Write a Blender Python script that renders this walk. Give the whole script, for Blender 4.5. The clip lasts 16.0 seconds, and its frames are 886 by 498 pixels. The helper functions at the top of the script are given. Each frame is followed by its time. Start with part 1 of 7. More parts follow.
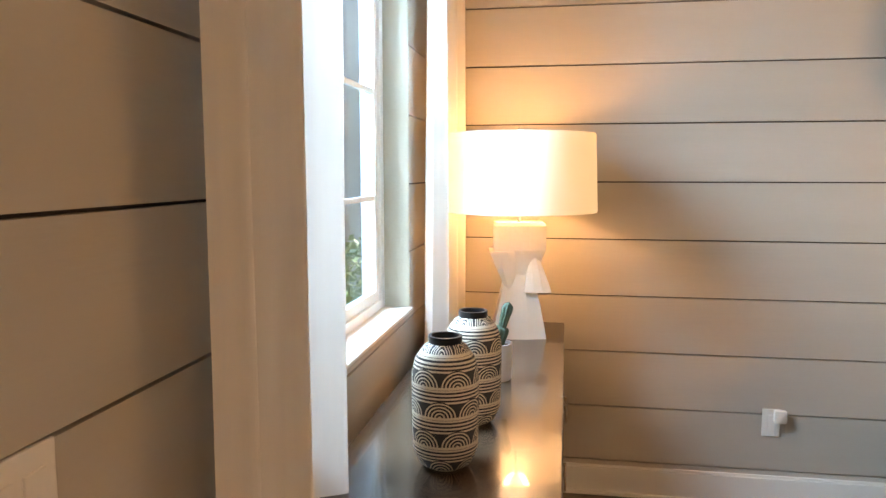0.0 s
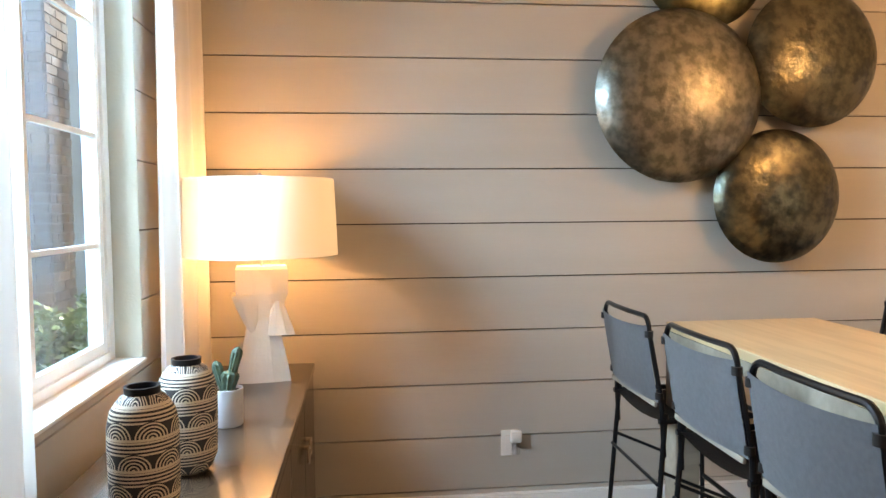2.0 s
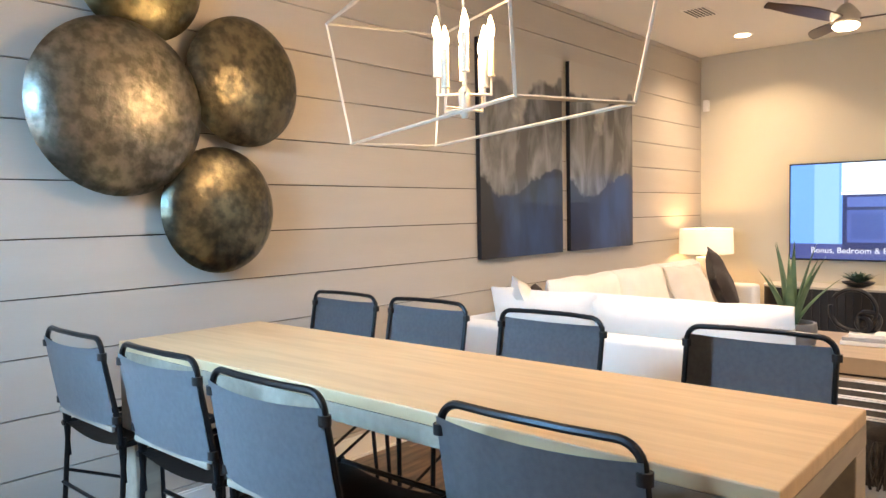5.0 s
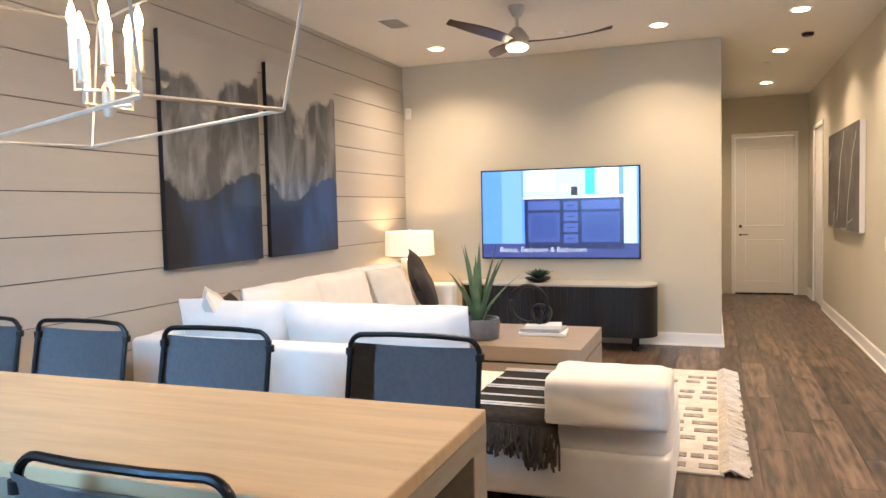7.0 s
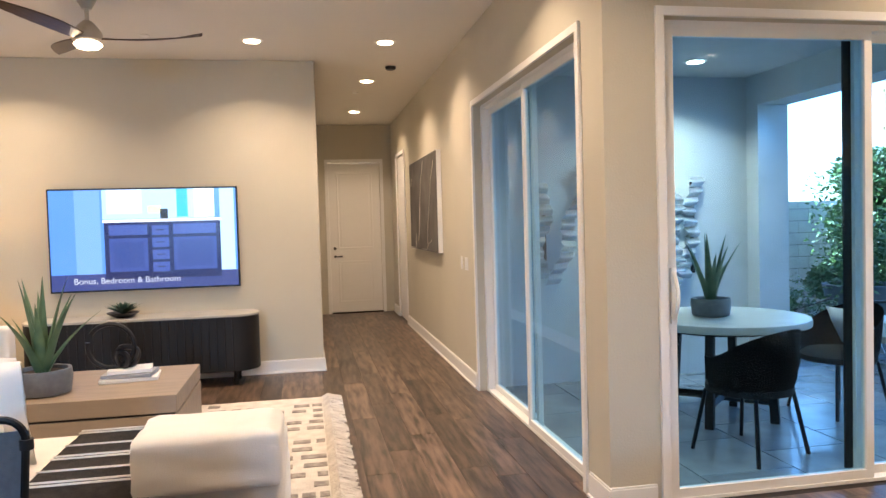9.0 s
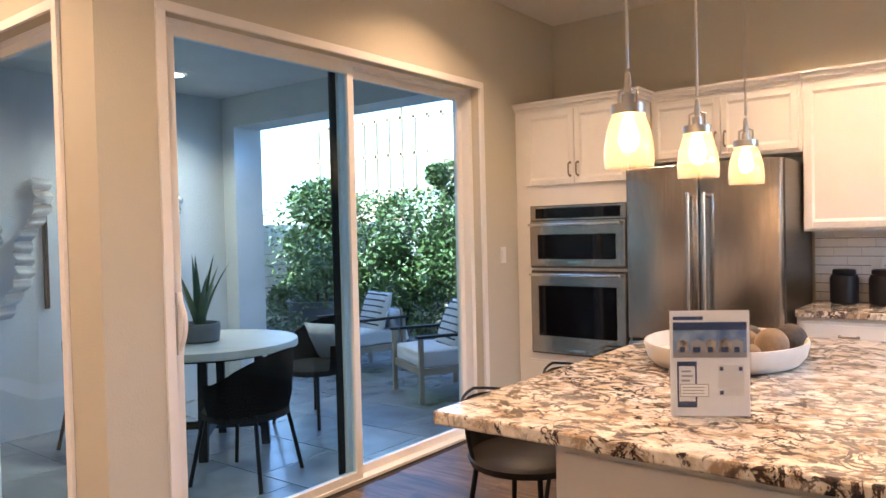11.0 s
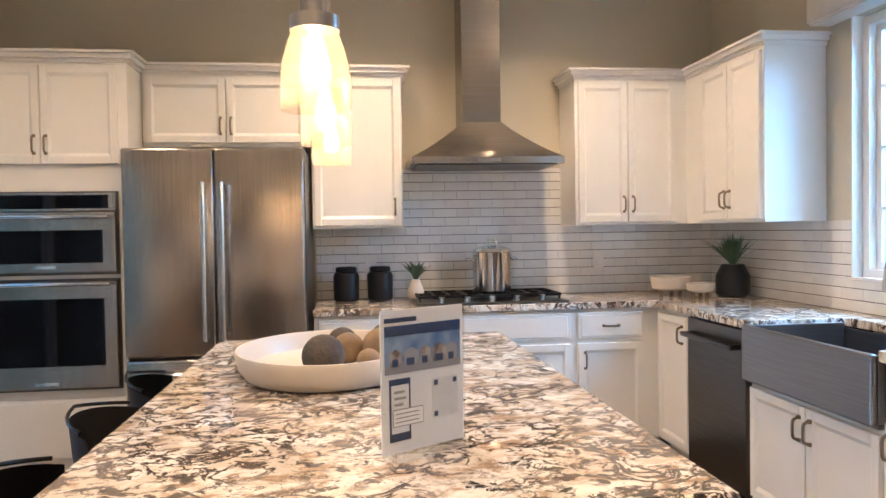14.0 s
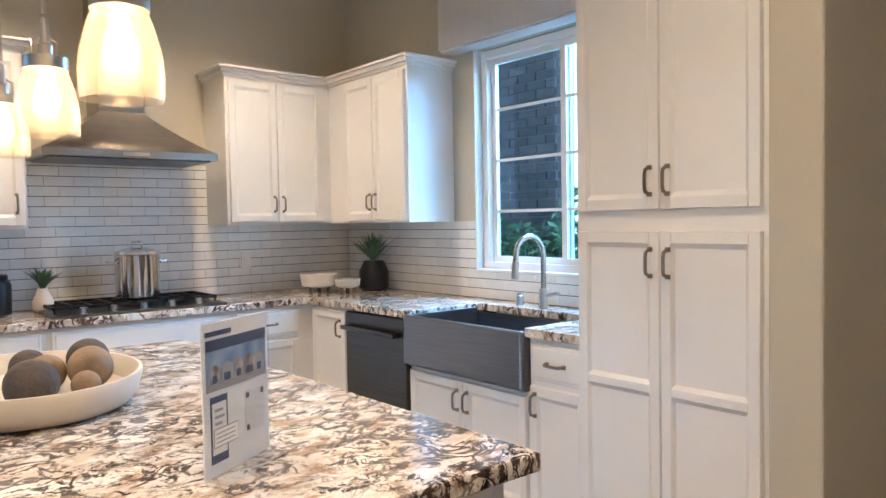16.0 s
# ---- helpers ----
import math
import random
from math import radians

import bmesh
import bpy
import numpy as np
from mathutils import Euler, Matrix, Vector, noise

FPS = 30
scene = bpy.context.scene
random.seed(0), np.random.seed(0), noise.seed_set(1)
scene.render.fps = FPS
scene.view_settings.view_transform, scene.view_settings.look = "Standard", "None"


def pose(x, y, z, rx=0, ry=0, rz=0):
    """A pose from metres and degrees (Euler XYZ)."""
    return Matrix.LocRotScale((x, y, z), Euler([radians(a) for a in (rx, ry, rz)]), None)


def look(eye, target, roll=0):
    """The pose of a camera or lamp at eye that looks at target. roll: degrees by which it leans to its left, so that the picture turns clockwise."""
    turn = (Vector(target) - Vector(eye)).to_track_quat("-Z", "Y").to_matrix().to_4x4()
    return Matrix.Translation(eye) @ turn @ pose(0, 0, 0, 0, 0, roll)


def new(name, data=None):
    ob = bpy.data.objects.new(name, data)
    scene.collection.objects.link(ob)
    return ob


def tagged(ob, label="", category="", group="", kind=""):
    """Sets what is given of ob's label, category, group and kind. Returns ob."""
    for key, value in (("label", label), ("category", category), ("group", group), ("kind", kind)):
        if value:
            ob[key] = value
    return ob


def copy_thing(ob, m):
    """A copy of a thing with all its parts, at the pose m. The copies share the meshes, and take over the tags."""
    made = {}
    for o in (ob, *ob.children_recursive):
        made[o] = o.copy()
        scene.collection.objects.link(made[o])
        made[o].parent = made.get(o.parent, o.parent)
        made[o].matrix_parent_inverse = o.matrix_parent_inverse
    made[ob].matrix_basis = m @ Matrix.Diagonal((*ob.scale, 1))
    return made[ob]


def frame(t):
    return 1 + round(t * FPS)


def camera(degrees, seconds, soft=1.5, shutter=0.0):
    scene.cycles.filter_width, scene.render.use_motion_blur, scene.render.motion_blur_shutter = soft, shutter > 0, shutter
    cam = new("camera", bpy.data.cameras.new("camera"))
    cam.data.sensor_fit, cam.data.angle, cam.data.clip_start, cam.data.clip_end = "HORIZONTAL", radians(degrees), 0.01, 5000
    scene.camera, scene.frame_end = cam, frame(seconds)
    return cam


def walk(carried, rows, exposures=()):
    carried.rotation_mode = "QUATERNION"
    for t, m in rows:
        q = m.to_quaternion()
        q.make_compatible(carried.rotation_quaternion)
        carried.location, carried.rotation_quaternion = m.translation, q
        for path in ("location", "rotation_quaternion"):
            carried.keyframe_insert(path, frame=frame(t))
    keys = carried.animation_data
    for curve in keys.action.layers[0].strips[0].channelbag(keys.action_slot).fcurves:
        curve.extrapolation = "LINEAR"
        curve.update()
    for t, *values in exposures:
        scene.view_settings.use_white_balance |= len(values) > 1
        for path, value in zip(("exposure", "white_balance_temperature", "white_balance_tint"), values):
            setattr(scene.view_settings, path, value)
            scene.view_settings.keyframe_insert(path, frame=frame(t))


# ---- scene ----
cam = camera(62.9, 16.0)
PATH = [
    (0, (1.179, -0.073, 1.384), (0.849, 1.888, 1.17), 0.0),
    (0.5, (1.269, -0.093, 1.405), (0.951, 1.871, 1.205), -0.0),
    (1, (1.33, -0.107, 1.402), (1.12, 1.875, 1.239), -0.2),
    (1.5, (1.386, -0.129, 1.404), (1.363, 1.867, 1.267), -0.4),
    (2, (1.397, -0.146, 1.402), (1.615, 1.84, 1.292), -0.5),
    (2.5, (1.384, -0.152, 1.409), (1.846, 1.791, 1.311), -0.7),
    (3, (1.361, -0.139, 1.409), (2.049, 1.737, 1.323), -0.9),
    (3.5, (1.329, -0.126, 1.403), (2.266, 1.639, 1.324), -1.0),
    (4, (1.318, -0.123, 1.411), (2.494, 1.492, 1.324), -1.0),
    (4.5, (1.33, -0.125, 1.411), (2.701, 1.328, 1.319), -1.0),
    (7, (1.563, -0.307, 1.435), (3.433, 0.392, 1.325), -1.3),
    (7.5, (1.658, -0.231, 1.429), (3.625, 0.121, 1.331), -1.4),
    (8, (1.788, -0.196, 1.429), (3.784, -0.12, 1.33), -1.5),
    (8.5, (1.902, -0.213, 1.433), (3.895, -0.352, 1.346), -1.5),
    (9, (1.962, -0.252, 1.439), (3.926, -0.622, 1.365), -1.6),
    (9.5, (2.024, -0.207, 1.441), (3.909, -0.872, 1.372), -1.5),
    (10, (2.138, -0.154, 1.437), (3.823, -1.23, 1.374), -1.5),
    (12.5, (2.686, -0.446, 1.36), (3.31, -2.347, 1.326), -1.0),
    (13, (2.804, -0.56, 1.336), (3.162, -2.527, 1.296), -1.0),
    (13.5, (2.947, -0.673, 1.358), (2.992, -2.672, 1.309), -1.1),
    (14, (3.105, -0.694, 1.352), (2.854, -2.678, 1.301), -0.9),
    (14.5, (3.261, -0.697, 1.365), (2.668, -2.605, 1.296), -1.0),
    (15, (3.33, -0.783, 1.354), (2.477, -2.59, 1.277), -0.9),
    (15.5, (3.409, -0.818, 1.373), (2.334, -2.503, 1.293), -0.9),
    (16, (3.524, -0.822, 1.375), (2.251, -2.363, 1.298), -1.0),
]
walk(cam, [(t, look(eye, target, roll)) for t, eye, target, roll in PATH], exposures=[(0.0, 3.15, 10600, 22), (1.5, 3.0, 10600, 22), (3.0, 3.40, 10000, 20), (4.5, 3.42, 7800, 13), (7.0, 3.26, 6400, 9), (8.5, 3.10, 5950, 7), (10.0, 3.15, 7800, 24), (12.5, 3.03, 7600, 23), (14.0, 3.00, 6700, 13), (16.0, 3.00, 6150, 9)])

# ---- world, sun, large lights ----
world = bpy.data.worlds.new("world")
scene.world = world
world.use_nodes = True
wn = world.node_tree.nodes
sky = wn.new("ShaderNodeTexSky")
sky.sky_type, sky.sun_disc, sky.sun_elevation, sky.sun_rotation = "NISHITA", False, radians(45), radians(35)
sky.ozone_density = 3.0
wn["Background"].inputs["Strength"].default_value = 0.15
world.node_tree.links.new(sky.outputs[0], wn["Background"].inputs["Color"])
sun = new("sun", bpy.data.lights.new("sun", "SUN"))
sun.data.energy, sun.data.angle, sun.data.color = 3.8, radians(0.5), (1.0, 0.95, 0.88)
sun.rotation_euler = Vector((math.cos(radians(45)) * math.sin(radians(35)), math.cos(radians(45)) * math.cos(radians(35)), math.sin(radians(45)))).to_track_quat("Z", "Y").to_euler()
scene.view_settings.exposure = 3.15

WARM, CAN_W, PEND_W, LAMP_W, CHAND_W = (1.0, 0.70, 0.46), 2.6, 0.30, 1.5, 1.1


def lamp_point(name, at, watts, radius=0.04, color=WARM):
    ob = new(name, bpy.data.lights.new(name, "POINT"))
    ob.data.energy, ob.data.shadow_soft_size, ob.data.color, ob.location = watts, radius, color, at
    return ob


def lamp_down(name, at, watts, size=0.13, color=(1.0, 0.75, 0.53), spread=130):
    ob = new(name, bpy.data.lights.new(name, "AREA"))
    ob.data.shape, ob.data.size, ob.data.energy, ob.data.color, ob.location = "DISK", size, watts, color, at
    ob.data.spread = radians(spread)
    return ob


def sky_stand_in(name, at, turn, w, h, watts):
    """An added area lamp that stands in for sky light, by an opening's head."""
    ob = new(name, bpy.data.lights.new(name, "AREA"))
    ob.data.shape, ob.data.size, ob.data.size_y, ob.data.energy, ob.data.color = "RECTANGLE", w, h, watts, (0.28, 0.58, 1.0)
    ob.location, ob.rotation_euler = at, tuple(radians(v) for v in turn)
    ob.data.spread = radians(125)
    return ob


sky_stand_in("added_sky_lamp", (-0.25, 1.82, 2.38), (0, -68, 0), 0.9, 1.6, 36)
# two more added lamps brighten the kitchen end and the patio floor
sky_stand_in("added_sky_lamp", (5.75, -3.15, 2.62), (0, 42, 0), 0.2, 2.0, 0.8)
sky_stand_in("added_sky_lamp", (6.75, -4.60, 2.34), (50, 0, 0), 2.3, 0.22, 1.5)
sky_stand_in("added_sky_lamp", (-0.10, -3.36, 2.75), (0, -50, 0), 1.0, 1.4, 28)


# ---- materials ----
def mat(name, c1, c2=None, rough=0.5, metal=0.0, scale=6.0, stretch=(1, 1, 1), bump=0.0, bscale=40.0, var=0.0, spec=None, emit=None, power=0.0, coat=0.0, sheen=0.0, detail=4.0, lo=0.35, hi=0.65):
    m = bpy.data.materials.new(name)
    m.use_nodes = True
    n, l = m.node_tree.nodes, m.node_tree.links
    b = n["Principled BSDF"]
    b.inputs["Roughness"].default_value, b.inputs["Metallic"].default_value = rough, metal
    b.inputs["Coat Weight"].default_value, b.inputs["Sheen Weight"].default_value = coat, sheen
    if spec is not None:
        b.inputs["Specular IOR Level"].default_value = spec
    tc, mp = n.new("ShaderNodeTexCoord"), n.new("ShaderNodeMapping")
    mp.inputs["Scale"].default_value = stretch
    l.new(tc.outputs["Object"], mp.inputs["Vector"])
    out = None
    rnd = None
    if var:
        oi, ge, ad, fr_ = n.new("ShaderNodeObjectInfo"), n.new("ShaderNodeNewGeometry"), n.new("ShaderNodeMath"), n.new("ShaderNodeMath")
        fr_.operation = "FRACT"
        l.new(oi.outputs["Random"], ad.inputs[0])
        l.new(ge.outputs["Random Per Island"], ad.inputs[1])
        l.new(ad.outputs[0], fr_.inputs[0])
        rnd = fr_.outputs[0]
        sc_, va_ = n.new("ShaderNodeMath"), n.new("ShaderNodeVectorMath")
        sc_.operation, sc_.inputs[1].default_value = "MULTIPLY", 37.0
        l.new(rnd, sc_.inputs[0])
        l.new(tc.outputs["Object"], va_.inputs[0])
        l.new(sc_.outputs[0], va_.inputs[1])
        l.new(va_.outputs[0], mp.inputs["Vector"])
    if c2:
        no, mx = n.new("ShaderNodeTexNoise"), n.new("ShaderNodeMix")
        no.inputs["Scale"].default_value, no.inputs["Detail"].default_value = scale, detail
        ra = n.new("ShaderNodeMapRange")
        ra.inputs["From Min"].default_value, ra.inputs["From Max"].default_value = lo, hi
        mx.data_type = "RGBA"
        mx.inputs["A"].default_value, mx.inputs["B"].default_value = (*c1, 1), (*c2, 1)
        l.new(mp.outputs[0], no.inputs["Vector"])
        l.new(no.outputs["Fac"], ra.inputs["Value"])
        l.new(ra.outputs[0], mx.inputs["Factor"])
        out = mx.outputs["Result"]
    else:
        b.inputs["Base Color"].default_value = (*c1, 1)
    if var:
        hs = n.new("ShaderNodeHueSaturation")
        rr = n.new("ShaderNodeMapRange")
        rr.inputs["To Min"].default_value, rr.inputs["To Max"].default_value = 1 - var, 1 + var
        l.new(rnd, rr.inputs["Value"])
        l.new(rr.outputs[0], hs.inputs["Value"])
        if out:
            l.new(out, hs.inputs["Color"])
        else:
            hs.inputs["Color"].default_value = (*c1, 1)
        out = hs.outputs[0]
    if out:
        l.new(out, b.inputs["Base Color"])
    if bump:
        nb, bp = n.new("ShaderNodeTexNoise"), n.new("ShaderNodeBump")
        nb.inputs["Scale"].default_value, bp.inputs["Strength"].default_value = bscale, bump
        bp.inputs["Distance"].default_value = 0.01
        l.new(mp.outputs[0], nb.inputs["Vector"])
        l.new(nb.outputs["Fac"], bp.inputs["Height"])
        l.new(bp.outputs[0], b.inputs["Normal"])
    if emit:
        b.inputs["Emission Color"].default_value, b.inputs["Emission Strength"].default_value = (*emit, 1), power
    return m


def glass(name, tint=(1, 1, 1), rough=0.0, f0=0.04, haze=0.0):
    """Thin clear glass: straight through, with gloss that grows at a slant."""
    m = bpy.data.materials.new(name)
    m.use_nodes = True
    n, l = m.node_tree.nodes, m.node_tree.links
    n.remove(n["Principled BSDF"])
    t, g, mx, lw = n.new("ShaderNodeBsdfTransparent"), n.new("ShaderNodeBsdfGlossy"), n.new("ShaderNodeMixShader"), n.new("ShaderNodeLayerWeight")
    pw, ma = n.new("ShaderNodeMath"), n.new("ShaderNodeMath")
    lw.inputs["Blend"].default_value = 0.5
    pw.operation, pw.inputs[1].default_value = "POWER", 4.0
    ma.operation, ma.inputs[1].default_value, ma.inputs[2].default_value = "MULTIPLY_ADD", 0.6, f0
    l.new(lw.outputs["Facing"], pw.inputs[0])
    l.new(pw.outputs[0], ma.inputs[0])
    t.inputs["Color"].default_value, g.inputs["Roughness"].default_value = (*tint, 1), rough
    l.new(ma.outputs[0], mx.inputs[0])
    l.new(t.outputs[0], mx.inputs[1])
    l.new(g.outputs[0], mx.inputs[2])
    out = mx
    if haze:
        tr, out = n.new("ShaderNodeBsdfTranslucent"), n.new("ShaderNodeMixShader")
        tr.inputs["Color"].default_value, out.inputs[0].default_value = (*tint, 1), haze
        l.new(mx.outputs[0], out.inputs[1])
        l.new(tr.outputs[0], out.inputs[2])
    l.new(out.outputs[0], n["Material Output"].inputs["Surface"])
    return m


def sheer(m, share):
    """Lets some of the light behind a cloth through."""
    n, l = m.node_tree.nodes, m.node_tree.links
    tr, mx = n.new("ShaderNodeBsdfTranslucent"), n.new("ShaderNodeMixShader")
    tr.inputs["Color"].default_value, mx.inputs[0].default_value = (0.8, 0.78, 0.74, 1), share
    l.new(n["Principled BSDF"].outputs[0], mx.inputs[1])
    l.new(tr.outputs[0], mx.inputs[2])
    l.new(mx.outputs[0], n["Material Output"].inputs["Surface"])
    return m


def lit_shade(name, color, power):
    """A cloth lampshade that glows from the bulb inside."""
    m = mat(name, (0.85, 0.8, 0.7), rough=0.9, bump=0.1, bscale=300, emit=color, power=power)
    return m


def granite(name):
    """Cream stone with white crystals, tan clouds and clustered dark veins that run one way."""
    m = mat(name, (0.6, 0.55, 0.47), rough=0.12, coat=0.3)
    n, l = m.node_tree.nodes, m.node_tree.links
    b = n["Principled BSDF"]
    tc, mp = n.new("ShaderNodeTexCoord"), n.new("ShaderNodeMapping")
    mp.inputs["Scale"].default_value, mp.inputs["Rotation"].default_value = (1.3, 1.6, 1.0), (0, 0, radians(-28))
    l.new(tc.outputs["Object"], mp.inputs["Vector"])

    def cloud(k, size, detail, rough=0.65, warp=0.5):
        off, no = n.new("ShaderNodeMapping"), n.new("ShaderNodeTexNoise")
        off.inputs["Location"].default_value = (3.1 * k, 1.7 * k, k)
        no.inputs["Scale"].default_value, no.inputs["Detail"].default_value = size, detail
        no.inputs["Roughness"].default_value, no.inputs["Distortion"].default_value = rough, warp
        l.new(mp.outputs[0], off.inputs["Vector"])
        l.new(off.outputs[0], no.inputs["Vector"])
        return no.outputs["Fac"]

    def step(v, lo, hi):
        ra = n.new("ShaderNodeMapRange")
        ra.inputs["From Min"].default_value, ra.inputs["From Max"].default_value = lo, hi
        l.new(v, ra.inputs["Value"])
        return ra.outputs[0]

    def mth(op, a, c):
        k = n.new("ShaderNodeMath")
        k.operation = op
        for j, v in enumerate((a, c)):
            if isinstance(v, (int, float)):
                k.inputs[j].default_value = v
            else:
                l.new(v, k.inputs[j])
        return k.outputs[0]

    def over(last, colour, f):
        mx = n.new("ShaderNodeMix")
        mx.data_type = "RGBA"
        l.new(f, mx.inputs["Factor"])
        if isinstance(last, tuple):
            mx.inputs["A"].default_value = (*last, 1)
        else:
            l.new(last, mx.inputs["A"])
        mx.inputs["B"].default_value = (*colour, 1)
        return mx.outputs["Result"]

    c = over((0.60, 0.52, 0.42), (0.82, 0.78, 0.71), step(cloud(0, 7, 5), 0.44, 0.58))
    c = over(c, (0.40, 0.29, 0.20), step(cloud(1, 9, 8, 0.7), 0.51, 0.60))
    c = over(c, (0.30, 0.28, 0.28), step(cloud(2, 11, 7, 0.7), 0.61, 0.66))
    patch = step(cloud(3, 3.2, 3), 0.38, 0.52)
    ridge = mth("ABSOLUTE", mth("SUBTRACT", cloud(4, 7, 7, 0.62, 0.9), 0.5), 0.0)
    c = over(c, (0.065, 0.042, 0.034), mth("MULTIPLY", step(ridge, 0.034, 0.018), patch))
    c = over(c, (0.10, 0.065, 0.05), mth("MULTIPLY", step(cloud(5, 12, 8, 0.72), 0.545, 0.575), patch))
    c = over(c, (0.022, 0.019, 0.02), step(cloud(6, 17, 8, 0.75), 0.565, 0.59))
    l.new(c, b.inputs["Base Color"])
    return m


